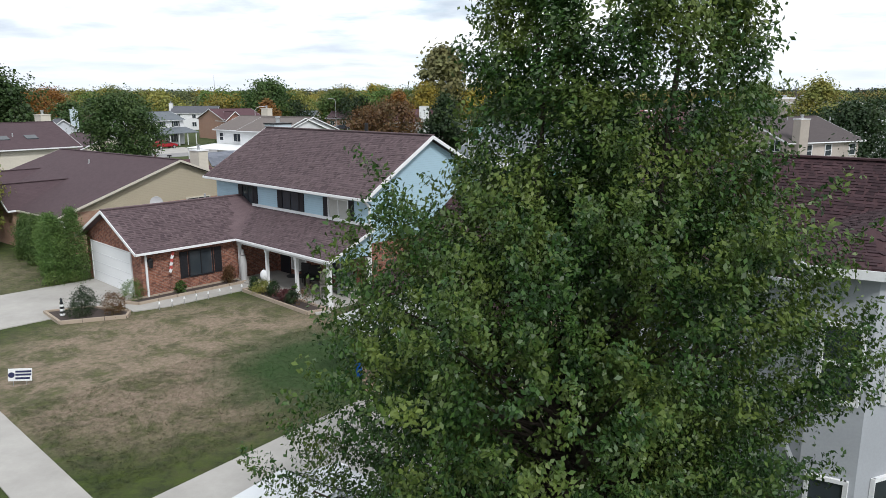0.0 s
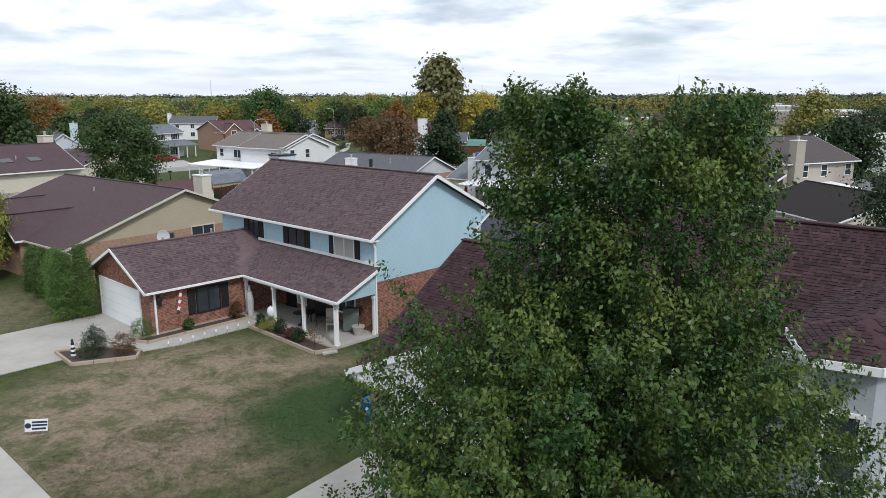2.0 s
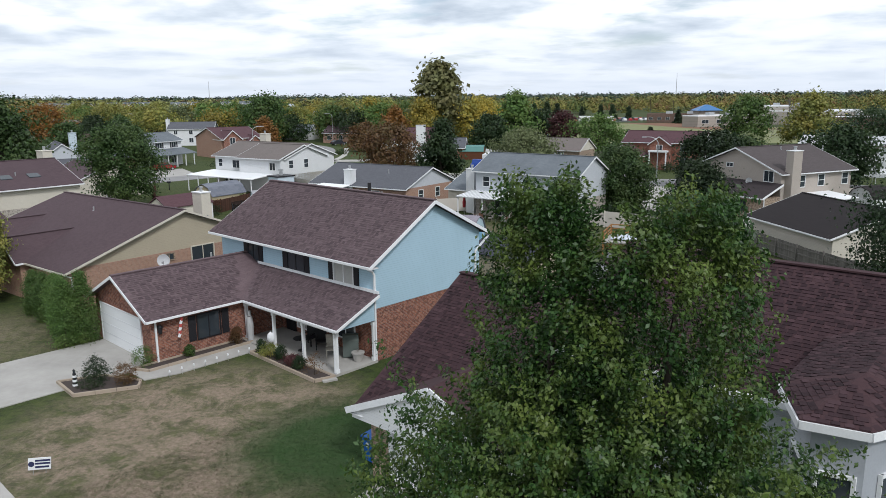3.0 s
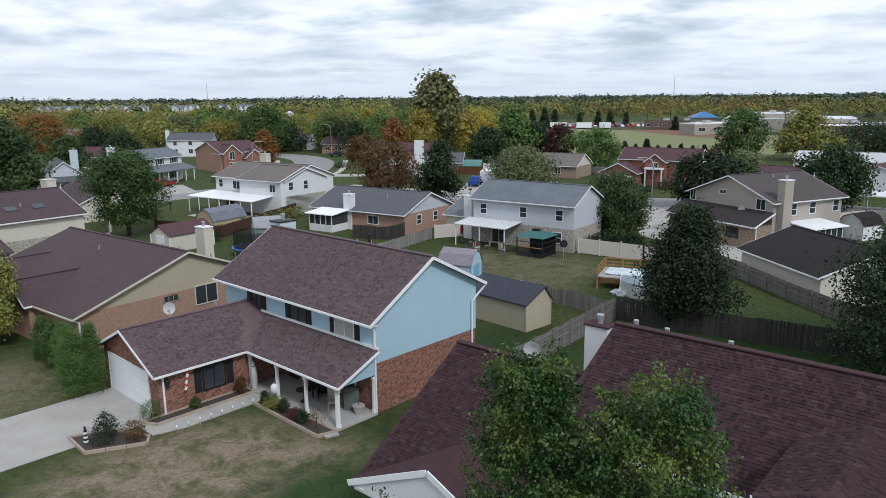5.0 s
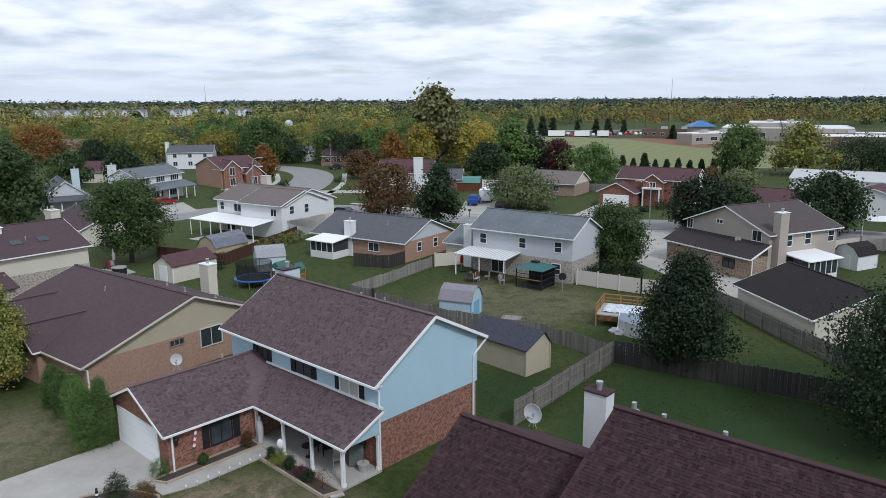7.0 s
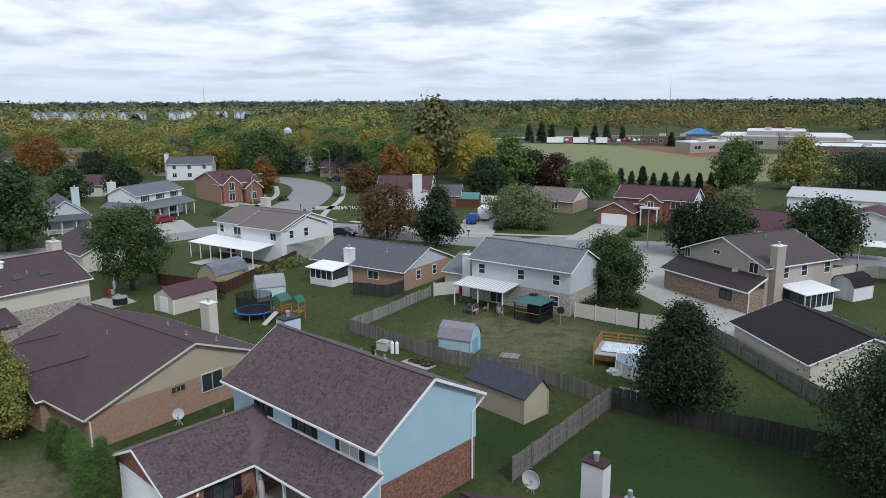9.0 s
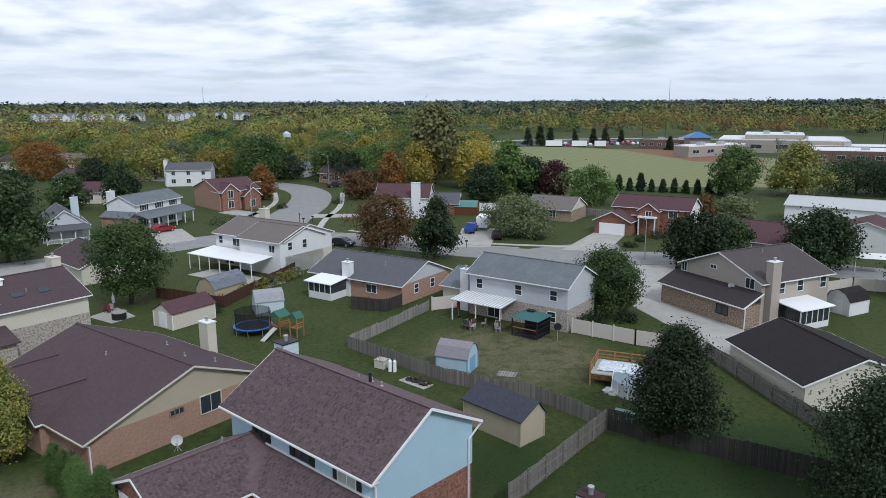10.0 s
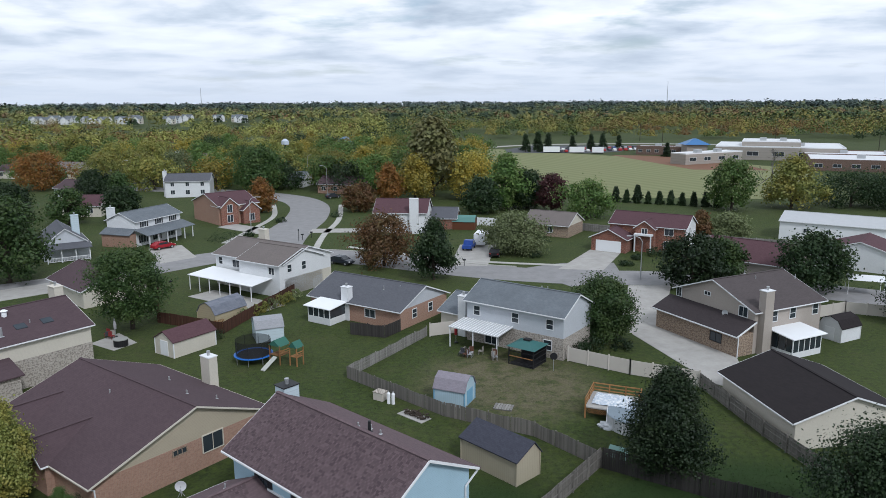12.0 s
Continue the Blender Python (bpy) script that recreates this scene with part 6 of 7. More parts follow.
t = thing("hot_tub", pose(-41.0, 77.4, 0), "dark round hot tub with a cover", "hot tub"); part("shell", rod(bmesh.new(), (0, 0, 0), (0, 0, 0.8), 0.8, n=20), DARK, t); part("cover", rod(bmesh.new(), (0, 0, 0.8), (0, 0, 0.9), 0.84, n=20), BLINDS, t)
t = thing("conservatory_box", pose(-36.2, 62.6, 0, 0, 0, -35), "low lean-to greenhouse against the stone wall", "greenhouse"); part("frame", boxm(0, 0, 0, 1.6, 3.2, 1.7), PALEBLUE_PANEL, t); part("glass_roof", slab([(0, 0, 2.1), (0, 3.2, 2.1), (1.7, 3.2, 1.75), (1.7, 0, 1.75)], 0.06), m_glass("greenhouse_glass", (0.3, 0.33, 0.35)), t)
flat("patio_west", [(-45, 78), (-41, 75.6), (-39.6, 78.5), (-43.5, 82)], 0.03, 0.1, CONCRETE, "concrete patio with garden chairs", "patio")
def woodpile(x, y):
    t = thing("log_pile", pose(x, y, 0, 0, 0, -40), "heap of split firewood on a pale slab", "firewood"); r = random.Random(2)
    part("slab", boxm(-1.6, -0.7, 0, 1.5, 0.6, 0.06), CONCRETE, t)
    for i in range(46):
        c = Vector((r.uniform(-1.1, 1.3), r.uniform(-0.3, 0.6), 0.12 + 0.4 * r.random() * r.random())); a = r.uniform(0, 6.28); d = Vector((math.cos(a), math.sin(a), r.uniform(-0.2, 0.2))) * 0.22
        part("log", rod(bmesh.new(), c - d, c + d, 0.07, n=6), BARK, t)
woodpile(-4.9, 58.9)
for x, y, s, lab in ((-9.2, 62.6, 0.9, "weathered pale garden storage box"),):
    t = thing("storage_box", pose(x, y, 0, 0, 0, -30), lab, "box"); part("body", boxm(0, 0, 0, 1.1, 0.9, 0.75), VINYL, t); part("lid", boxm(-0.04, -0.04, 0.75, 1.14, 0.94, 0.82), PALE_STONE, t)
for x, y in ((-7.6, 61.7), (-7.15, 61.6)):
    t = thing("gas_cylinder", pose(x, y, 0), "white upright gas cylinder beside the fence", "gas cylinder", "gas cylinders"); part("tank", rod(rod(bmesh.new(), (0, 0, 0), (0, 0, 1.0), 0.17, n=14), (0, 0, 1.0), (0, 0, 1.15), 0.17, 0.06, 14), WHITE_METAL, t); part("valve", rod(bmesh.new(), (0, 0, 1.15), (0, 0, 1.25), 0.05), METAL, t)
t = thing("pallet", pose(2.2, 60.6, 0, 0, 0, -15), "grey wooden pallet lying on the lawn", "pallet")
for i in range(7): part("slat", boxm(i * 0.26, 0, 0.1, i * 0.26 + 0.2, 1.3, 0.13), FENCE_PALE, t)
for j in (0.05, 0.6, 1.15): part("bearer", boxm(0, j, 0, 1.76, j + 0.09, 0.1), FENCE_PALE, t)
t = thing("hoop_stand", pose(8.9, 70.6, 0), "round grey fan stand beside the house wall", "stand"); part("pole", rod(bmesh.new(), (0, 0, 0), (0, 0, 1.3), 0.04), METAL, t); part("disc", rod(bmesh.new(), (0, -0.03, 1.6), (0, 0.03, 1.6), 0.4, n=20), DARK, t)
t = thing("sandbox_lid", pose(11.0, 51.8, 0, 0, 0, -30), "pale green plastic sheet leaning by the fence", "sheet"); part("sheet", slab([(0, 0, 0.1), (1.6, 0, 0.1), (1.6, 0.9, 0.7), (0, 0.9, 0.7)], 0.05), m_paint("mint_plastic", (0.22, 0.36, 0.32)), t); part("stand", boxm(0.2, 0.7, 0, 1.4, 0.8, 0.5), DARK, t)

# ---------- roof dishes ----------
def dish(x, y, z, ang, r, label):
    t = thing("satellite_dish", pose(x, y, z, 0, 0, ang), label, "satellite dish")
    bm = bmesh.new(); n = 24; rings = []
    for i in range(5):
        q = i / 4; rings.append([bm.verts.new((r * q * math.cos(2 * math.pi * k / n), -0.12 * r * (1 - q * q) * 2 + 0.1, r * q * math.sin(2 * math.pi * k / n) * 1.05 + 0.75)) for k in range(n)] if i else [bm.verts.new((0, -0.24 * r + 0.1, 0.75))])
    for k in range(n): bm.faces.new((rings[0][0], rings[1][k], rings[1][(k + 1) % n]))
    for a, b in zip(rings[1:], rings[2:]):
        for k in range(n): bm.faces.new((a[k], b[k], b[(k + 1) % n], a[(k + 1) % n]))
    ob = part("reflector", bm, m_paint("dish_grey", (0.55, 0.56, 0.57), 0.4), t); sol = ob.modifiers.new("thickness", 'SOLIDIFY'); sol.thickness = 0.015
    part("mast", rod(rod(bmesh.new(), (0, 0, 0), (0, 0, 0.55), 0.03), (0, 0, 0.5), (0, 0.05, 0.72), 0.03), METAL, t); part("feed_arm", rod(bmesh.new(), (0, 0.05, 0.45), (0, 0.62, 0.72), 0.018), METAL, t); part("feed", boxm(-0.06, 0.58, 0.68, 0.06, 0.72, 0.82), METAL, t)
    for s in (-1, 1): part("brace", rod(bmesh.new(), (s * 0.22, 0.1, 0), (0, 0, 0.35), 0.015), METAL, t)
dish(-18.6, 40.0, 2.95, 200, 0.36, "grey satellite dish on a roof mast")
dish(2.9, 32.6, 3.0, 150, 0.50, "pale satellite dish on the near house's rear roof")
dish(29.6, 79.5, 3.1, 140, 0.36, "small grey satellite dish on a lower roof")

# ---------- front garden of the blue house ----------
def shrub(x, y, z, r, h, leaf, label, n=900, name="shrub", size=0.09, shape="round"):
    rr = np.random.RandomState(int(abs(x * 100 + y * 31)) % 9999); env = SHAPES[shape]
    P, O = crown_points(rr, lambda k: r * env(k), 0.03, h * 0.95, max(20, n // 22), 22, r * 0.2, 0.5)
    P[:, 2] = np.maximum(P[:, 2], 0.02)
    t = thing(name, pose(x, y, z), label, "shrub"); part("foliage", leaf_mesh("foliage", P, O, size, LEAF[leaf], 0.6, 2), LEAF[leaf], t)
    part("stem", rod(bmesh.new(), (0, 0, 0), (0, 0, h * 0.6), 0.03, 0.01), BARK, t); return t
STONE = m_concrete("edging_stone", (0.40, 0.33, 0.26))
def bed(pts, label, h=0.16):
    ob = thing("garden_bed", pose(pts[0][0], pts[0][1], 0), label, "garden bed"); o = Vector(pts[0]); q = [Vector(p) - o for p in pts]
    part("mulch", slab([(*p, 0.09) for p in q], 0.09), MULCH, ob)
    for a, b in zip(q, q[1:] + q[:1]):
        n = max(1, round((b - a).length / 0.9))
        for i in range(n):
            c, d = a + (b - a) * (i / n), a + (b - a) * ((i + 0.97) / n); part("edging_timber", beam(bmesh.new(), (*c, h / 2), (*d, h / 2), 0.11, h), STONE, ob)
bed([bl(-7.95, -8.75), bl(-7.15, -8.35), bl(-7.15, -2.6), bl(-7.95, -2.6)], "narrow mulched bed with timber edging along the brick wall")
bed([bl(-5.75, -2.8), bl(-5.75, -3.6), bl(-0.1, -3.75), bl(0.2, -2.8)], "mulched flower bed with timber edging before the porch")
bed([bl(-8.2, -10.1), bl(-9.0, -11.9), bl(-6.8, -12.0), bl(-5.6, -9.6), bl(-6.2, -9.2)], "mulched island bed with timber edging in the lawn")
for i, (x, y, r_, h_, lf) in enumerate([(-8.0, -10.5, 0.55, 1.1, "dark"), (-7.2, -10.9, 0.6, 1.0, "dark"), (-6.3, -9.9, 0.5, 1.0, "red"), (-7.6, -6.0, 0.25, 0.6, "green"), (-7.55, -3.3, 0.35, 0.9, "red"), (-5.3, -3.2, 0.28, 0.7, "dark"), (-4.5, -3.2, 0.5, 0.6, "olive"), (-3.6, -3.2, 0.28, 0.75, "dark"), (-2.5, -3.3, 0.45, 0.55, "purple"), (-1.9, -3.3, 0.3, 0.6, "dark"), (-0.7, -3.3, 0.5, 1.1, "red")]):
    shrub(*bl(x, y), 0.09, r_, h_, lf, "garden shrub in a mulched bed", 260 if i == 10 else 2000, size=0.06)
shrub(*bl(-8.05, -8.2), 0.09, 0.55, 0.95, "green", "clipped round shrub on a short stem by the garage door", 1600, size=0.06)
r = random.Random(4)
for i in range(9):
    x, y = bl(-5.75 + 0.0 * i, -8.0 + i * 0.62); t = thing("path_light", pose(x, y, 0), "small white solar light on a stake beside the path", "garden light", "path lights"); part("stake", rod(bmesh.new(), (0, 0, 0), (0, 0, 0.3), 0.012, n=6), METAL, t); part("head", rod(bmesh.new(), (0, 0, 0.28), (0, 0, 0.38), 0.05, 0.03, 8), WHITE, t)
def lighthouse(x, y):
    t = thing("garden_lighthouse", pose(x, y, 0.08) @ Matrix.Diagonal((0.72, 0.72, 0.8, 1)), "black and white striped miniature garden lighthouse", "ornament")
    for i in range(6): part("band", rod(bmesh.new(), (0, 0, i * 0.13), (0, 0, i * 0.13 + 0.13), 0.17 - 0.012 * i, 0.17 - 0.012 * (i + 1), 14), WHITE if i % 2 == 0 else DARK, t)
    part("lantern", rod(bmesh.new(), (0, 0, 0.78), (0, 0, 0.92), 0.07, n=10), GLASS, t); part("roof", rod(bmesh.new(), (0, 0, 0.92), (0, 0, 1.02), 0.1, 0.01, 10), DARK, t)
lighthouse(*bl(-7.9, -11.5))
def yard_sign(x, y):
    t = thing("yard_sign", pose(x, y, 0, 0, 6, 24), "small white and navy yard sign on wire legs", "sign"); NAVY = m_paint("navy_print", (0.03, 0.035, 0.09))
    for a in (-0.2, 0.2): part("leg", rod(bmesh.new(), (a, 0, 0), (a, 0, 0.3), 0.01, n=6), METAL, t)
    b = part("board", boxm(-0.36, -0.015, 0.18, 0.36, 0.015, 0.62), WHITE, t)
    for i, (z, x0, x1) in enumerate(((0.52, -0.14, 0.34), (0.41, -0.14, 0.34), (0.28, -0.14, 0.30))): part("text_bar", boxm(x0, -0.021, z - 0.035, x1, -0.016, z + 0.035), NAVY, b)
    part("emblem", rod(bmesh.new(), (-0.26, -0.021, 0.4), (-0.26, -0.016, 0.4), 0.1, n=16), NAVY, b)
yard_sign(-15.5, 21.9)
for x, y, r_, h_ in ((-22.2, 35.3, 0.72, 3.9), (-21.5, 36.0, 0.68, 4.1), (-23.7, 37.6, 0.66, 3.4), (-24.5, 38.5, 0.66, 3.3), (-26.0, 39.8, 0.62, 3.0), (-27.4, 41.0, 0.6, 2.9)):
    shrub(x, y, 0, r_, h_, "green", "tall clipped evergreen column beside the garage", 13000, "arborvitae", 0.085, "column")
for x, y, r_, h_ in ((-28.2, 45.6, 1.3, 1.6), (-30.2, 47.3, 1.2, 1.5), (-26.9, 43.4, 1.0, 1.3)): shrub(x, y, 0, r_, h_, "dark", "rounded dark foundation shrub", 2200, size=0.11)
shrub(-30.6, 80.3, 0, 0.8, 1.1, "dark", "round dark shrub beside a shed", 900, size=0.12)
for i in range(7): shrub(-29.6 + i * 0.75, 88.5 + i * 1.6, 0, 0.75, 1.5, "olive" if i % 3 else "pale", "tufted ornamental grass behind the fence", 500, "ornamental_grass", 0.2, "round")
shrub(-31.3, 83.6, 0, 0.8, 1.3, "orange", "rounded tan shrub by the brown fence", 700, size=0.14)
for x, y, r_, h_ in ((12.5, 75.4, 1.2, 1.4), (14, 77, 1.3, 1.6), (17.5, 77.5, 1.2, 1.3), (14.5, 142, 2.2, 2.6), (12, 127.5, 1.0, 0.8), (-47, 147, 1.2, 1.0), (-45, 166, 1.2, 1.2), (-51, 143, 3, 1.4), (-33.5, 175, 1.5, 1.2), (27, 121, 1.2, 0.7), (30, 126, 1.0, 0.9), (34, 129, 1.6, 1.4), (37, 130, 1.5, 1.4)): shrub(x, y, 0, r_, h_, "dark", "low dark shrub in a garden", 700, size=0.22)
# porch furniture and ornaments
def wind_sock(x, y):
    t = thing("wind_streamer", pose(x, y, 1.25, 0, 0, 40), "striped red and white fabric streamer hung from the eave", "streamer")
    for i in range(6): part("ribbon", beam(bmesh.new(), (-0.05 + i * 0.02 - i * 0.05, 0.02 * (i % 2), 0.95 - i * 0.17), (-0.08 + i * 0.02 - (i + 1) * 0.05, 0.02 * ((i + 1) % 2), 0.95 - (i + 1) * 0.17), 0.03, 0.14), WHITE if i % 2 else m_paint("faded_red_cloth", (0.42, 0.08, 0.07)), t)
    part("cord", rod(bmesh.new(), (-0.05, 0, 0.95), (-0.05, 0, 1.1), 0.008, n=5), DARK, t)
wind_sock(*bl(-7.68, -6.15))
t = thing("wall_lantern", pose(*bl(-7.86, -7.3), 1.75), "black wall lantern on the brick corner", "lantern"); part("body", rod(bmesh.new(), (0, 0, -0.2), (0, 0, 0.15), 0.09, 0.13, 8), DARK, t); part("arm", boxm(-0.15, -0.03, 0.1, 0, 0.03, 0.2), DARK, t); part("roof", rod(bmesh.new(), (0, 0, 0.15), (0, 0, 0.28), 0.16, 0.02, 8), DARK, t)
bm = bmesh.new(); CL = m_paint("pale_grey_cloth", (0.42, 0.42, 0.42))
for a, b, r0, r1 in ((0, 0.9, 0.16, 0.2), (0.9, 1.35, 0.2, 0.14), (1.4, 1.66, 0.1, 0.07)): rod(bm, (0, 0, a), (0, 0, b), r0, r1, 12)
me = bpy.data.meshes.new("draped_statue"); bm.to_mesh(me); bm.free(); me.materials.append(CL); ob = new("draped_statue", me); ob.matrix_world = pose(*bl(-7.35, -2.55), 0.12); tagged(ob, "plain grey draped statue beside the porch post", "statue")
def seat(x, y, ang, mat, label):
    t = thing("porch_chair", pose(*bl(x, y), 0.12, 0, 0, ang), label, "chair", "porch chairs")
    for a in (-0.27, 0.27):
        for b in (-0.27, 0.27): part("leg", boxm(a - 0.025, b - 0.025, 0, a + 0.025, b + 0.025, 0.42), mat, t)
        part("armrest", boxm(a - 0.03, -0.28, 0.62, a + 0.03, 0.28, 0.66), mat, t)
    part("seat", boxm(-0.3, -0.3, 0.4, 0.3, 0.3, 0.46), mat, t); part("backrest", slab([(-0.3, 0.27, 1.05), (0.3, 0.27, 1.05), (0.3, 0.34, 1.08), (-0.3, 0.34, 1.08)], 0.6), mat, t)
IVORY = m_paint("ivory_cloth", (0.45, 0.42, 0.36), 0.8, 0.4, 6)
seat(-2.0, -1.2, 10, IVORY, "porch chair with ivory patterned cushion"); seat(-4.3, -0.9, -20, DARK, "black metal porch chair"); seat(-3.4, -0.8, 15, DARK, "black metal porch chair")
t = thing("porch_table", pose(*bl(-3.9, -1.7), 0.12), "small round dark metal porch table", "table"); part("top", rod(bmesh.new(), (0, 0, 0.66), (0, 0, 0.69), 0.42, n=18), DARK, t); part("leg", rod(bmesh.new(), (0, 0, 0), (0, 0, 0.66), 0.03), DARK, t); part("foot", rod(bmesh.new(), (0, 0, 0), (0, 0, 0.03), 0.22), DARK, t)
t = thing("plant_pot", pose(*bl(-0.5, -0.75), 0.12), "large grey planter with a bare stem", "planter"); part("pot", rod(rod(bmesh.new(), (0, 0, 0), (0, 0, 0.42), 0.2, 0.3, 16), (0, 0, 0.42), (0, 0, 0.48), 0.33, 0.33, 16), CONCRETE, t); part("stem", rod(bmesh.new(), (0, 0, 0.45), (0.03, 0.02, 0.95), 0.015, n=5), BARK, t)
t = thing("covered_grill", pose(*bl(-1.35, -0.5), 0.12, 0, 0, 10), "barbecue under a grey-green fabric cover", "grill"); part("cover", prism([(-0.35, 0.05), (0.35, 0.05), (0.32, 0.9), (0.15, 1.15), (-0.15, 1.15), (-0.32, 0.9)], -0.4, 0.4, 'x'), m_paint("grey_green_cover", (0.10, 0.12, 0.11)), t)
t = thing("hanging_bag", pose(*bl(-5.3, -2.62), 0.0), "white cloth bundle tied to the porch post", "bundle"); bm = bmesh.new(); bmesh.ops.create_icosphere(bm, subdivisions=2, radius=0.2)
for v in bm.verts: v.co = Vector((v.co.x, v.co.y * 0.7, 0.75 + v.co.z * 1.5))
part("cloth", bm, WHITE, t); part("tie", rod(bmesh.new(), (0, 0.05, 0), (0, 0.05, 1.1), 0.012, n=5), WHITE, t)
t = thing("splash_block", pose(*bl(0.25, -3.15), 0, 0, 0, -60), "pale concrete splash block under the downspout", "splash block"); part("block", boxm(-0.15, -0.35, 0, 0.15, 0.35, 0.08), CONCRETE, t)
def wheelie_bin(x, y, ang):
    t = thing("wheeled_bin", pose(x, y, 0, 0, 0, ang), "blue wheeled recycling bin beside the brick pillar", "bin"); BL = m_paint("blue_plastic", (0.015, 0.11, 0.42), 0.4)
    bm = bmesh.new(); lo = [bm.verts.new(p) for p in ((-0.24, -0.26, 0.04), (0.24, -0.26, 0.04), (0.24, 0.26, 0.04), (-0.24, 0.26, 0.04))]; hi = [bm.verts.new(p) for p in ((-0.31, -0.36, 1.0), (0.31, -0.36, 1.0), (0.31, 0.36, 1.0), (-0.31, 0.36, 1.0))]
    bm.faces.new(lo); bm.faces.new(hi)
    for i in range(4): bm.faces.new((lo[i], lo[(i + 1) % 4], hi[(i + 1) % 4], hi[i]))
    part("body", bm, BL, t); part("lid", slab([(-0.34, -0.4, 1.03), (0.34, -0.4, 1.03), (0.34, 0.36, 1.12), (-0.34, 0.36, 1.12)], 0.06), BL, t); part("handle", rod(bmesh.new(), (-0.25, 0.42, 1.0), (0.25, 0.42, 1.0), 0.02), BL, t)
    for s in (-1, 1): part("wheel", rod(bmesh.new(), (s * 0.27, 0.28, 0.12), (s * 0.32, 0.28, 0.12), 0.12, n=14), DARK, t)
    part("emblem", rod(bmesh.new(), (-0.05, -0.322, 0.72), (-0.05, -0.35, 0.72), 0.09, n=14), WHITE, t)
wheelie_bin(*uv(-17.85, 15.4), -40)

# ---------- vehicles ----------
def car(x, y, ang, col, label, kind="car", name="car"):
    t = thing(name, pose(x, y, 0.05, 0, 0, ang), label, "car"); paint = m_paint("car_paint", col, 0.25, 0.05); L, Wd = 4.5, 0.9
    H_ = 1.45 if kind == "car" else 1.8
    prof = [(-2.25, 0.35), (2.25, 0.35), (2.25, 0.7), (1.9, 0.85), (1.05, 0.95), (0.35, H_), (-1.2, H_), (-1.95, 0.98), (-2.25, 0.9)] if kind == "car" else [(-2.4, 0.4), (2.4, 0.4), (2.4, 0.95), (1.3, 1.1), (0.7, H_), (-0.7, H_), (-0.85, 1.1), (-2.4, 1.1)]
    bm = prism(prof, -Wd, Wd, 'y'); bmesh.ops.bevel(bm, geom=bm.edges[:], offset=0.07, segments=2, affect='EDGES'); part("body", bm, paint, t)
    for s in (-1, 1):
        part("side_glass", prism([(0.9, 0.98), (0.3, H_ - 0.08), (-1.1, H_ - 0.08), (-1.6, 1.0)] if kind == "car" else [(1.1, 1.12), (0.65, H_ - 0.08), (-0.6, H_ - 0.08), (-0.7, 1.12)], s * (Wd - 0.02), s * (Wd + 0.012), 'y'), GLASS, t)
        for wx in (-1.4, 1.4):
            w_ = part("wheel", rod(bmesh.new(), (wx, s * 0.72, 0.28), (wx, s * 0.93, 0.28), 0.33, n=18), DARK, t); part("rim", rod(bmesh.new(), (wx, s * 0.93, 0.28), (wx, s * 0.945, 0.28), 0.2, n=12), METAL, w_)
        part("headlight", boxm(2.2, s * 0.68 - 0.16, 0.62, 2.27, s * 0.68 + 0.16, 0.76), WHITE_METAL, t); part("taillight", boxm(-2.27, s * 0.7 - 0.13, 0.7, -2.2, s * 0.7 + 0.13, 0.85), m_paint("tail_red", (0.3, 0.02, 0.02)), t)
        part("mirror", boxm(0.75, s * 0.92, 0.95, 0.92, s * 1.08, 1.08), paint, t)
    q = [(1.08, 0.99), (0.42, H_ - 0.04)] if kind == "car" else [(1.28, 1.14), (0.74, H_ - 0.04)]
    part("windscreen", slab([(q[0][0], -0.75, q[0][1]), (q[0][0], 0.75, q[0][1]), (q[1][0], 0.66, q[1][1]), (q[1][0], -0.66, q[1][1])], -0.03), GLASS, t)
    return t
car(-3.6, 13.4, 60, (0.62, 0.64, 0.66), "pale silver car parked on the near driveway")
car(-60.2, 134.4, 55, (0.30, 0.02, 0.03), "red car parked on a driveway"); car(-0.2, 134.8, 78, (0.03, 0.07, 0.28), "blue pickup truck on a driveway", "truck", "pickup_truck"); car(4.7, 128.6, 80, (0.015, 0.015, 0.017), "black car parked beside a pale tree")
car(-22.6, 121.2, -28, (0.03, 0.035, 0.045), "dark blue car parked in the street"); car(-41, 210, 40, (0.04, 0.04, 0.05), "dark car parked on a far driveway")
t = thing("trailer", pose(2.2, 139, 0, 0, 0, 80), "white enclosed trailer on a driveway", "trailer"); part("box", boxm(-2.5, -1.1, 0.5, 2.5, 1.1, 2.6), WHITE_METAL, t)
for s in (-1, 1): part("wheel", rod(bmesh.new(), (0, s * 0.9, 0.35), (0, s * 1.12, 0.35), 0.35, n=14), DARK, t)

# ---------- street lamps, poles, mailboxes ----------
def street_lamp(x, y, h, ang, label="tall grey street lamp with a curved arm"):
    t = thing("street_lamp", pose(x, y, 0, 0, 0, ang), label, "street lamp", "street lamps"); part("pole", rod(bmesh.new(), (0, 0, 0), (0, 0, h - 0.8), 0.1, 0.06), METAL, t)
    bm = bmesh.new(); pts = [(0, 0, h - 0.8), (0.35, 0, h - 0.25), (1.0, 0, h), (1.9, 0, h + 0.05)]
    for a, b in zip(pts, pts[1:]): rod(bm, a, b, 0.05)
    part("arm", bm, METAL, t); part("head", boxm(1.7, -0.14, h - 0.06, 2.4, 0.14, h + 0.08), METAL, t)
street_lamp(-48.8, 154.5, 7.5, 20); street_lamp(-44, 217, 9.0, 160); street_lamp(27.2, 110.9, 7.0, 170); street_lamp(-118, 238, 9, 20); street_lamp(-60, 262, 9, 60)
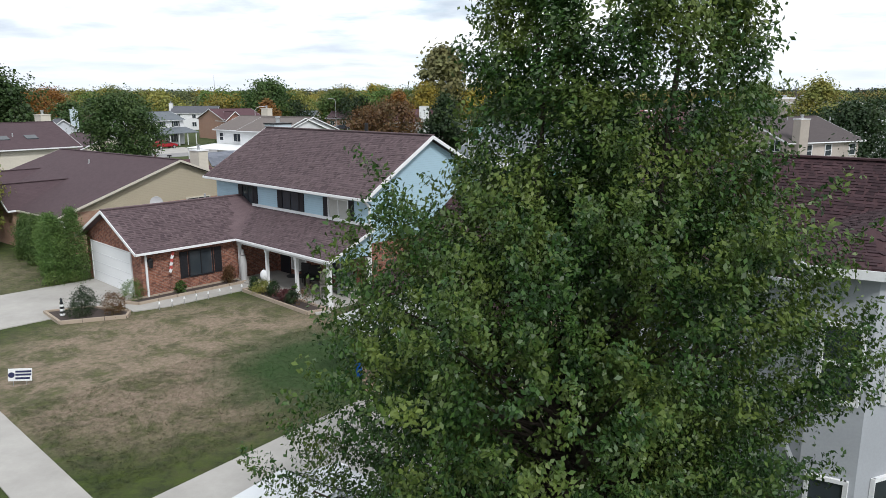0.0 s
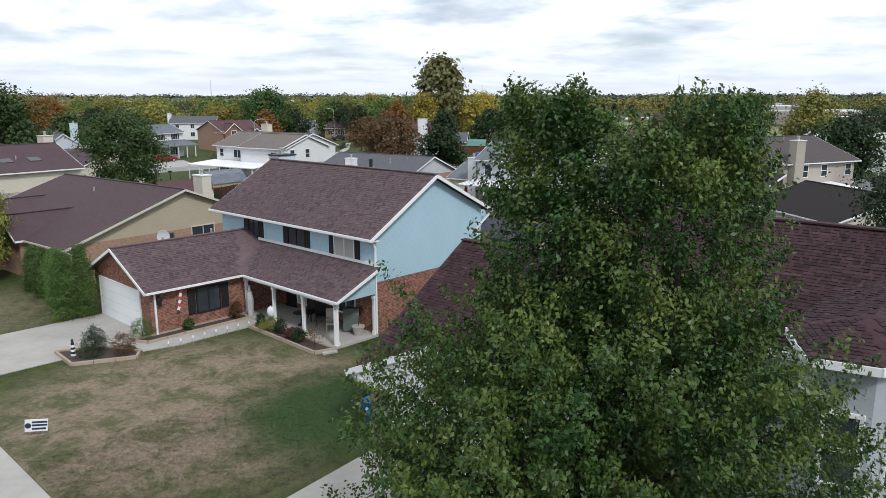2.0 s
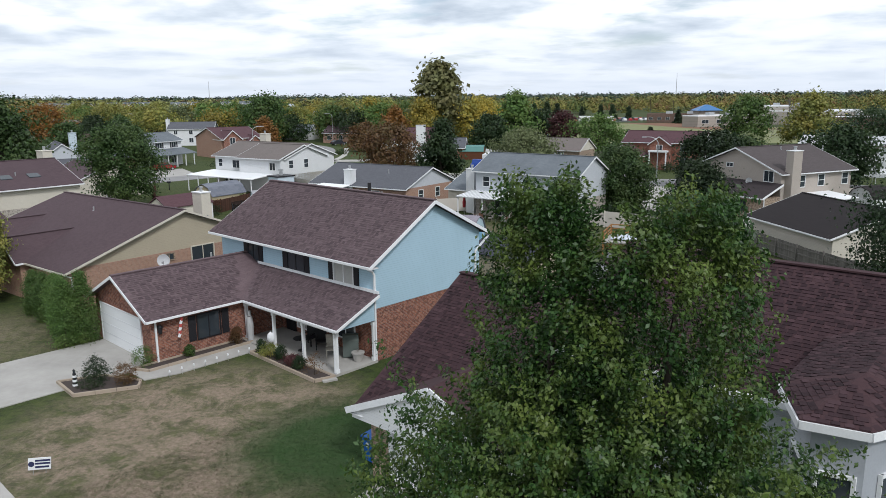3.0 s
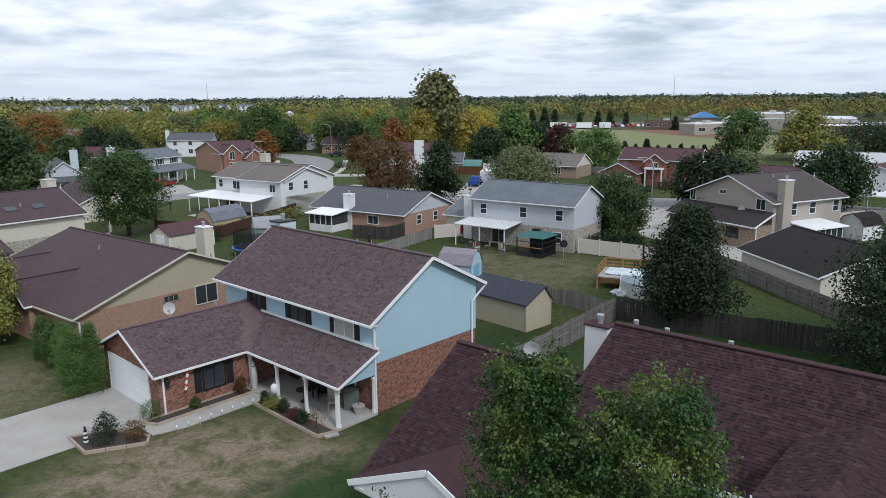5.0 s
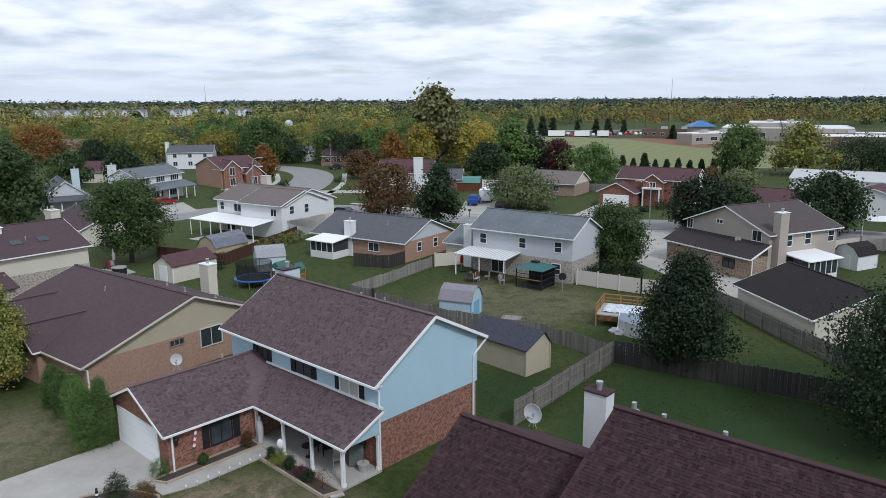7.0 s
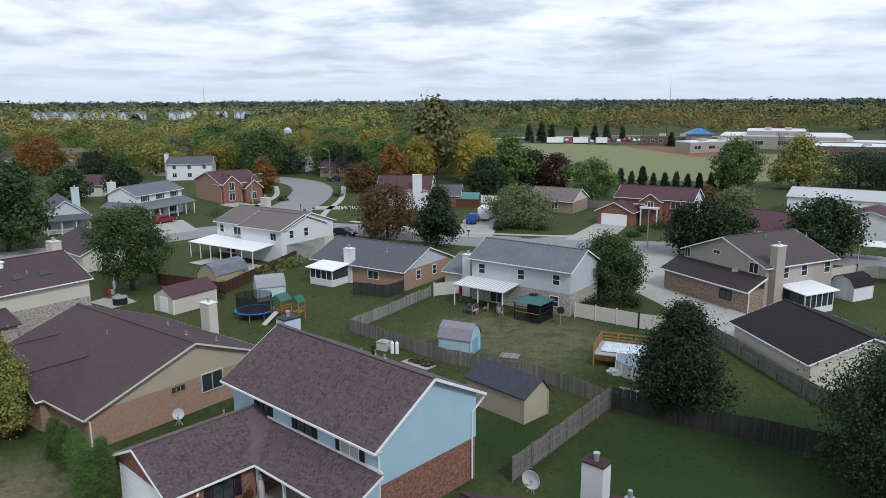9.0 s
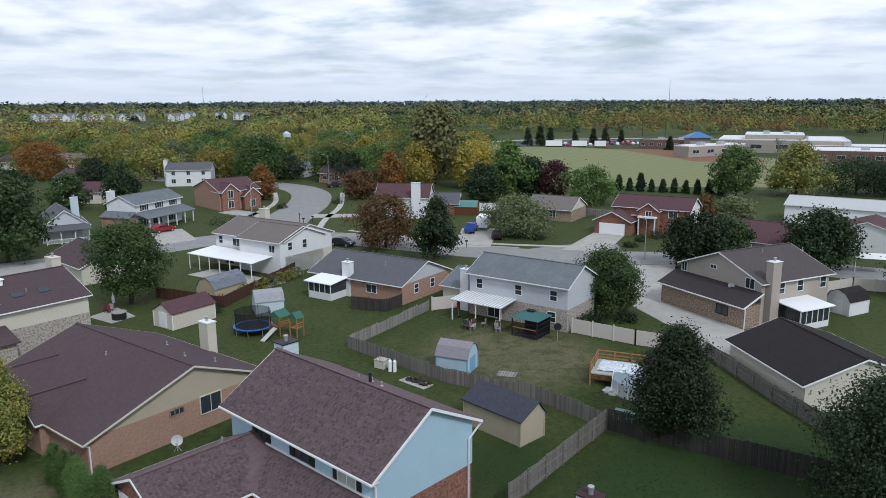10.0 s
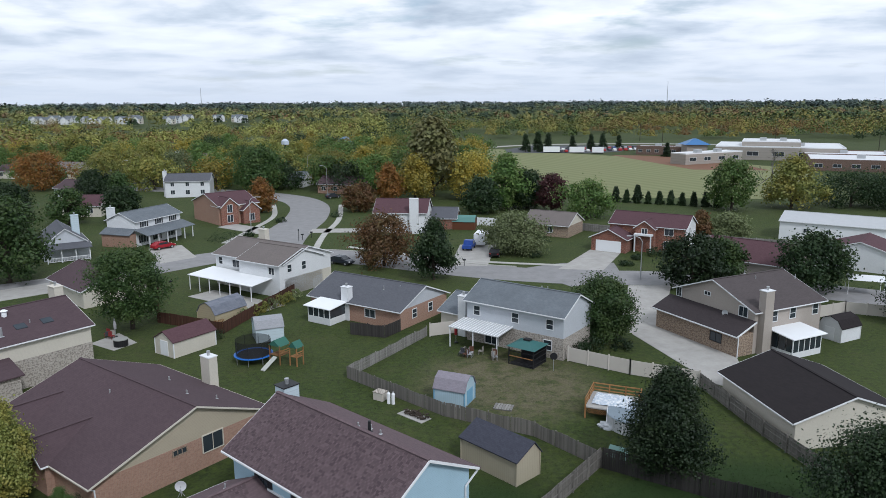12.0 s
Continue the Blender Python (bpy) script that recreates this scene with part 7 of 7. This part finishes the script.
for x, y in ((-34.8, 143.8), (-33.5, 146.5), (-1.0, 119.9), (-46, 104)):
    t = thing("mailbox", pose(x, y, 0), "black kerbside mailbox on a post", "mailbox", "mailboxes"); part("post", boxm(-0.05, -0.05, 0, 0.05, 0.05, 1.1), DARK, t); part("box", prism([(-0.12, 1.05), (0.12, 1.05), (0.12, 1.22), (0.06, 1.3), (-0.06, 1.3), (-0.12, 1.22)], -0.28, 0.28, 'x'), DARK, t)
t = thing("lamp_post", pose(-35.2, 142.2, 0), "dark garden lamp post", "lamp post"); part("pole", rod(bmesh.new(), (0, 0, 0), (0, 0, 2.2), 0.05), DARK, t); part("lantern", rod(bmesh.new(), (0, 0, 2.2), (0, 0, 2.55), 0.1, 0.16, 8), GLASS, t)
t = thing("canopy_tent", pose(58, 103, 0, 0, 0, -20), "white garden canopy tent", "tent"); part("canopy", prism([(-1.6, 2.2), (1.6, 2.2), (0, 2.8)], -2.4, 2.4, 'x'), WHITE, t)
for a in (-2.3, 2.3):
    for b in (-1.5, 1.5): part("pole", rod(bmesh.new(), (a, b, 0), (a, b, 2.2), 0.04), WHITE, t)

# ---------- the school and its field ----------
FIELD = N("mown_field", 0.95)
fx, fy, fz = FIELD.xyz(); stripe = FIELD.ramp(FIELD.math('FRACT', FIELD.math('MULTIPLY', FIELD.math('ADD', fx, FIELD.math('MULTIPLY', fy, 0.55)), 0.16)), [(0.40, (0.150, 0.175, 0.075)), (0.60, (0.195, 0.205, 0.098))])
FIELD.color(FIELD.mix(FIELD.math('MULTIPLY', FIELD.noise(0.05, 5), 0.6), stripe, (0.175, 0.170, 0.082)))
flat("field", [(2, 215), (46, 211), (92, 208), (140, 300), (120, 330), (60, 392), (10, 440), (-20, 430)], 0.02, 0.1, FIELD.m, "mown sports field with faint mowing stripes", "field")
flat("dirt_yard", [(74, 384), (92, 300), (122, 296), (118, 352), (96, 378)], 0.03, 0.1, m_concrete("bare_red_earth", (0.20, 0.105, 0.065)), "bare reddish earth beside the school", "ground")
flat("car_park", [(20, 404), (66, 398), (84, 410), (110, 470), (40, 470), (20, 430)], 0.03, 0.1, m_concrete("dark_asphalt", (0.085, 0.088, 0.095)), "dark asphalt car park of the school", "car park")
road_strip("field_road", [(-5, 436), (40, 476), (110, 488), (180, 470)], 8, 0.04, 0.1, CONCRETE, "pale road beyond the car park", "road")
GREYB = m_siding("beige_panel_wall", (0.33, 0.30, 0.265), 1.2); SCHOOLB = m_brick("brown_brick", (0.16, 0.10, 0.075), (0.20, 0.13, 0.10), (0.25, 0.22, 0.2), 0.6, 0.3); FLAT = m_paint("white_membrane_roof", (0.66, 0.67, 0.68))
def block(x, y, ang, L, D, h, wall, label, band=True, n=8):
    t = thing("school_building", pose(x, y, 0, 0, 0, ang), label, "building"); part("wall", boxm(0, 0, 0, L, D, h), wall, t); part("roof", boxm(0.3, 0.3, h, L - 0.3, D - 0.3, h + 0.12), FLAT, t)
    bm = box(box(box(boxm(0, 0, h, L, 0.3, h + 0.5), 0, D - 0.3, h, L, D, h + 0.5), 0, 0.3, h, 0.3, D - 0.3, h + 0.5), L - 0.3, 0.3, h, L, D - 0.3, h + 0.5); part("parapet", bm, WHITE if not band else wall, t)
    for i in range(n): window(t, '-y', L * (i + 0.5) / n, h * 0.35, L / n * 0.45, h * 0.32, 0.0, 2)
    for i in range(2): part("roof_unit", boxm(L * (0.3 + 0.35 * i), D * 0.4, h + 0.12, L * (0.3 + 0.35 * i) + 3, D * 0.4 + 2.5, h + 1.6), METAL, t)
block(95, 322, 30, 36, 9, 4.6, GREYB, "flat-roofed beige school wing", False, 4); block(119, 356, -22, 56, 40, 6.0, GREYB, "flat-roofed beige school hall with white roof", False, 5); block(133, 360, -22, 26, 24, 8.2, GREYB, "tall flat-roofed school hall", False, 0)
block(88, 388, -25, 30, 10, 4.2, SCHOOLB, "low brown brick school wing", True, 7); block(137, 296, -22, 60, 34, 4.2, SCHOOLB, "low dark brick school wing with round windows", True, 9); block(150, 330, -22, 50, 30, 4.0, SCHOOLB, "low brown school block", True, 8)
t = thing("pavilion_roof", pose(113, 370, 0), "blue pyramid roof over the school entrance", "roof"); part("roof", rod(bmesh.new(), (0, 0, 6.4), (0, 0, 9.2), 9, 1.2, 4), m_paint("blue_steel_roof", (0.05, 0.16, 0.36), 0.4), t); part("drum", boxm(-5, -5, 0, 5, 5, 6.4), GREYB, t)
t = thing("pavilion_roof", pose(-74, 424, 0), "blue roofed park shelter among trees", "shelter"); part("roof", rod(bmesh.new(), (0, 0, 4.5), (0, 0, 8.2), 10, 1.0, 4), m_paint("pale_blue_steel_roof", (0.16, 0.27, 0.42), 0.4), t); part("wall", boxm(-5, -5, 0, 5, 5, 4.5), WHITE_SIDING, t)
flat("car_park_west", [(-48, 350), (-10, 342), (-8, 380), (-46, 392)], 0.03, 0.1, ROADM, "pale car park seen between trees", "car park")
r = random.Random(8)
for i in range(34):
    col = r.choice([(0.6, 0.6, 0.62), (0.05, 0.05, 0.06), (0.25, 0.26, 0.28), (0.3, 0.03, 0.03), (0.05, 0.09, 0.25), (0.62, 0.62, 0.6)])
    t = thing("parked_car", pose(50 + (i % 17) * 3.2 + r.uniform(-0.3, 0.3), 404 + (i // 17) * 16 + (i % 17) * 1.2, 0.03, 0, 0, 95), "car parked in rows at the school", "car", "cars in the school car park")
    part("body", prism([(-2.2, 0.3), (2.2, 0.3), (2.2, 0.8), (1.1, 0.95), (0.5, 1.5), (-1.2, 1.5), (-1.9, 0.95), (-2.2, 0.9)], -0.9, 0.9, 'y'), m_paint("far_car_paint", col, 0.3), t); part("glass", prism([(1.0, 0.98), (0.48, 1.42), (-1.15, 1.42), (-1.7, 0.98)], -0.92, 0.92, 'y'), GLASS, t)
for x, y, L in ((40, 400, 9), (54, 397, 8), (66, 395, 6)):
    t = thing("site_trailer", pose(x, y, 0.03, 0, 0, -5), "white site trailer beside the car park", "trailer"); part("body", boxm(0, 0, 0.6, L, 2.6, 3.4), WHITE_METAL, t); part("skirt", boxm(0.2, 0.2, 0, L - 0.2, 2.4, 0.6), DARK, t)
for x, y, h in ((38, 412, 11), (44, 414, 10), (60, 430, 8), (70, 425, 9), (78, 432, 9), (88, 434, 8), (100, 372, 7), (31, 410, 10)): tree(x, y, h, h * 0.3, "cone", "dark", "dark conifer planted round the car park", 0.03)

# ---------- rows of more distant houses ----------
r = random.Random(21)
def far_house(x, y, ang, L, D, eave, ridge, wall, roof, label, chim=False):
    t = house_at("house", x, y, ang, label); gable_block(t, 0, L, 0, D, eave, ridge, wall, roof, 'x', 0.4, 0.3)
    n = max(2, int(L / 4))
    for i in range(n): window(t, '-y', L * (i + 0.5) / n, 1.0, 1.2, 1.2, 0.0, 2)
    if eave > 4:
        for i in range(n): window(t, '-y', L * (i + 0.5) / n, 3.4, 1.0, 1.1, 0.0, 2)
    if chim: chimney(t, -0.5, D * 0.4, 1.0, 1.5, 0, ridge + 0.8, WHITE_SIDING)
far_house(-92, 211, 12, 13, 9, 4.9, 6.9, WHITE_SIDING, ROOF_GREY, "white two-storey house with grey roof and side chimney", True)
far_house(-122, 291, -10, 15, 10, 4.9, 7.6, CREAM_SIDING, ROOF_TAUPE, "cream two-storey house with taupe roof", True)
far_house(-70, 240, -10, 14, 9, 2.6, 5.0, WHITE_SIDING, ROOF_SLATE, "white house with blue-grey roof")
far_house(-103, 173, 8, 10, 8, 2.8, 5.2, CREAM_SIDING, ROOF_MAROON, "cream house with maroon roof")
far_house(-128, 214, -25, 14, 9, 2.6, 5.0, WHITE_SIDING, ROOF_BROWN, "white low house with dark roof")
far_house(-160, 262, -10, 16, 9, 4.8, 6.6, TAN_SIDING, ROOF_TAUPE, "tan two-storey house with taupe roof", True); far_house(-182, 268, -10, 14, 9, 2.8, 5.2, CREAM_SIDING, ROOF_BROWN, "cream house with brown roof"); far_house(-135, 250, -30, 13, 9, 2.7, 4.9, WHITE_SIDING, ROOF_GREY, "white house with grey roof")
far_house(-150, 200, -20, 15, 9, 2.7, 5.2, TAUPE_SIDING, ROOF_BROWN, "taupe house with brown roof"); far_house(-108, 112, -35, 14, 9, 2.7, 5.4, CREAM_SIDING, ROOF_BROWN, "cream house with brown roof"); far_house(-70, 68, -35, 12, 9, 2.7, 5.0, TAN_SIDING, ROOF_BROWN, "tan house with brown roof")
far_house(-110, 285, -20, 13, 9, 3.0, 5.4, WHITE_SIDING, ROOF_BROWN, "white house among autumn trees"); far_house(-60, 280, 10, 13, 9, 3.0, 5.4, TAN_BRICK, ROOF_BROWN, "brick house among autumn trees"); far_house(-37, 300, 0, 14, 8, 3.2, 4.6, ORANGE_BRICK, ROOF_MAROON, "low orange brick building among trees")
far_house(-48, 222, -15, 16, 9, 3.0, 5.2, ORANGE_BRICK, ROOF_BROWN, "brick house at the end of the side street")
for i in range(17):
    x = -575 + i * 17 + r.uniform(-4, 4); y = 905 + r.uniform(-40, 120)
    t = thing("apartment_block", pose(x, y, 3, 0, 0, r.uniform(-20, 20)), "pale two-storey apartment block with grey gables", "building", "apartment blocks")
    gable_block(t, 0, 14, 0, 11, 6.2, 9.6, WHITE_SIDING if i % 3 else CREAM_SIDING, ROOF_SLATE, 'x', 0.4, 0.3); gable_block(t, 4, 10, -2, 6, 6.2, 9, WHITE_SIDING, ROOF_SLATE, 'y', 0.3, 0.3)
    for k in range(4):
        for z in (1, 4): part("window", boxm(1 + k * 3.6, -0.1, z, 2.6 + k * 3.6, 0.05, z + 1.5), GLASS, t)
for x, y, h in ((659, 2500, 82), (-930, 2500, 70)):
    t = thing("radio_mast", pose(x, y, 10), "thin radio mast on the horizon", "mast"); part("mast", rod(bmesh.new(), (0, 0, 0), (0, 0, h), 1.4, 0.5, 5), METAL, t)
for x, y, h in ((120, 520, 12), (132, 505, 11), (190, 460, 12), (210, 380, 10), (-160, 640, 12), (-60, 700, 12), (-20, 690, 12)):
    t = thing("utility_pole", pose(x, y, 0), "wooden utility pole with a cross arm", "pole", "utility poles"); part("pole", rod(bmesh.new(), (0, 0, 0), (0, 0, h), 0.2, 0.14), BARK, t); part("cross_arm", boxm(-1.2, -0.08, h - 0.9, 1.2, 0.08, h - 0.7), BARK, t)
t = thing("water_tower", pose(-86, 332, 0), "small dark-banded water tower above the trees", "tower"); part("tank", rod(rod(bmesh.new(), (0, 0, 9), (0, 0, 10.6), 1.8, n=20), (0, 0, 10.6), (0, 0, 11.6), 1.8, 0.5, 20), m_paint("pale_blue_tank", (0.5, 0.55, 0.62)), t); part("stem", rod(bmesh.new(), (0, 0, 0), (0, 0, 9), 0.5, n=12), DARK, t)

# ---------- lawn tufts and roof shingle tabs, last ----------
def tufts():
    r = np.random.RandomState(12); n = 90000
    u = r.uniform(-24, -3, n); v = r.uniform(5.8, 31, n)
    x = UX.x * u + VX.x * v; y = UX.y * u + VX.y * v
    keep = ~((u > -16.8) & (u < -8.2) & (v < 15))           # not on the near drive
    bu = (x - B0.x) * UX.x + (y - B0.y) * UX.y; bv = (x - B0.x) * VX.x + (y - B0.y) * VX.y
    keep &= ~((bu < -5.7) & (bv > -12.2)) & ~((bu < -7.6) & (bu > -14.1)) & (bv < -3.9) & ~((u > -18.2) & (v > 13.8))
    x, y = x[keep], y[keep]; P = np.stack([x, y, np.full(len(x), 0.03)], 1)
    O = np.tile([0.0, -0.1, 3.0], (len(x), 1))
    me = leaf_mesh("grass_tufts", P, O, 0.075, GRASS, 0.5, 5); tagged(new("grass_tufts", me), "short dry and green grass tufts of the front lawn", "grass", "", "stuff")
tufts()
def back_tufts():
    r = np.random.RandomState(31); n = 40000; x = r.uniform(-30, 30, n); y = r.uniform(40, 84, n)
    P = np.stack([x, y, np.full(n, 0.02)], 1); O = np.tile([0.0, -0.3, 2.2], (n, 1)); keep = noise_mask(x, y)
    me = leaf_mesh("back_lawn_tufts", P[keep], O[keep], 0.13, GRASS, 0.5, 6); tagged(new("back_lawn_tufts", me), "uneven green grass tufts of the back gardens", "grass", "", "stuff")
def noise_mask(x, y):
    u = x * 0.829 - y * 0.559; a = (x - B0.x) * UX.x + (y - B0.y) * UX.y; b = (x - B0.x) * VX.x + (y - B0.y) * VX.y
    k = ~((a < 0.3) & (b < 9))                               # the blue house
    k &= ~((np.abs(x + 26) < 9) & (y < 66))                  # the salmon brick house's plot
    k &= ~((x > 20) & (y > 62)) & ~((x > 24.5) & (y > 50)) & (y < 82 - 0.55 * np.maximum(x, -20))
    return k
back_tufts()

def m_tab(name, c1, c2, c3):
    n = N(name, 0.95); a = n.math('FRACT', n.math('ADD', n.geo("Random Per Island"), n.node("ShaderNodeObjectInfo").outputs["Random"]))
    col = n.ramp(a, [(0.0, c1), (0.45, c2), (0.8, c2), (1.0, c3)]); g = n.noise(60, 3); st = n.noise(0.5, 5)
    col = n.mix(n.math('MULTIPLY', g, 0.35), col, dim(c3, 1.3)); col = n.mix(n.math('MULTIPLY', st, 0.45), col, dim(c1, 0.8)); n.color(col); return n.bump(g, 0.3, 0.005).m
TAB_PLUM = m_tab("plum_shingle_tab", (0.050, 0.034, 0.040), (0.090, 0.064, 0.070), (0.135, 0.100, 0.104))
TAB_RED = m_tab("red_brown_shingle_tab", (0.010, 0.005, 0.007), (0.036, 0.019, 0.023), (0.072, 0.040, 0.046))
def tabs(parent, p0, p1, p2, p3, mat, single, seed, rw=0.33, row=0.16):
    """Shingle tabs over a roof quadrilateral: p0 to p1 is the eave, p3 to p2 the top edge. The first ones are parts, the rest one joined part."""
    rr = random.Random(seed); p0, p1, p2, p3 = map(Vector, (p0, p1, p2, p3)); nrm = (p1 - p0).cross(p3 - p0).normalized(); nrm = nrm if nrm.z > 0 else -nrm
    up = (p3 + p2 - p0 - p1) / 2; rows = int(up.length / row); V_, F_ = [], []; cells = []
    for i in range(rows):
        a, b = p0 + (p3 - p0) * (i / rows), p1 + (p2 - p1) * (i / rows); L = (b - a).length; e = (b - a).normalized(); s = (up - e * up.dot(e)).normalized(); k = int(L / rw); off = rr.uniform(0, rw)
        for j in range(k):
            x0 = off + j * rw; w = rw * rr.uniform(0.55, 1.0)
            if x0 + w > L: continue
            cells.append((a + e * x0, e, s, w, rr.uniform(0.008, 0.026)))
    sm = {}
    step = max(1, len(cells) // max(single, 1))
    for n_, (o, e, s, w, th) in enumerate(cells):
        if single and n_ % step == 0 and n_ // step < single:
            key = round(w / rw, 1)
            if key not in sm: sm[key] = mesh_of(boxm(0, 0, 0.002, key * rw, row * 1.05, 0.014), mat); sm[key].name = "shingle"
            q = part("shingle", sm[key], mat, parent); q.matrix_basis = Matrix((( e.x, s.x, nrm.x, o.x), (e.y, s.y, nrm.y, o.y), (e.z, s.z, nrm.z, o.z), (0, 0, 0, 1))); continue
        b = len(V_); lo, hi = nrm * 0.002, nrm * th
        V_ += [o + lo, o + e * w + lo, o + hi, o + e * w + hi, o + e * w + s * row * 1.02 + lo, o + s * row * 1.02 + lo]
        F_ += [(b, b + 1, b + 3, b + 2), (b + 2, b + 3, b + 4, b + 5)]
    tagged(part("shingles", mesh("shingles", [tuple(v) for v in V_], F_, mat), mat, parent), kind="stuff")
tabs(near, (-11.35, 16.6, 5.6), (12.4, 16.6, 5.6), (12.4, 21.2, 8.05), (-11.35, 21.2, 8.05), TAB_RED, 150, 1, 0.24, 0.135)
tabs(near, (-18.0, 14.4, 2.5), (-11.2, 14.4, 2.5), (-11.2, 20.3, 6.15), (-18.0, 20.3, 6.15), TAB_RED, 100, 2, 0.24, 0.135)
tabs(house, (-14.55, -0.6, 5.05), (0.4, -0.6, 5.05), (0.4, 4.0, 7.8), (-14.55, 4.0, 7.8), TAB_PLUM, 120, 3)
tabs(house, (-7.6, -8.1, ZE), (-7.6, -2.75, ZE), (-11.3, -0.6, 4.12), (-11.3, -8.1, 4.12), TAB_PLUM, 60, 4)
tabs(house, (-7.6, -2.75, ZE), (0.42, -2.75, ZE), (0.42, -0.03, 3.6), (-10.0, -0.03, 3.6), TAB_PLUM, 60, 5)
tabs(near, BAY[0], (-4.45, 18.9, 6.75), BAY_BACK, BAY_TOP, TAB_RED, 0, 6, 0.24, 0.135)
tabs(near, BAY[3], (-1.4, 18.9, 6.75), BAY_BACK, BAY_TOP, TAB_RED, 0, 7, 0.24, 0.135)
for n_, q in enumerate(((BAY[1], BAY[2]), (BAY[2], BAY[3]), (BAY[0], BAY[1]))): tabs(near, q[0], q[1], BAY_TOP, BAY_TOP, TAB_RED, 0, 8 + n_, 0.24, 0.135)
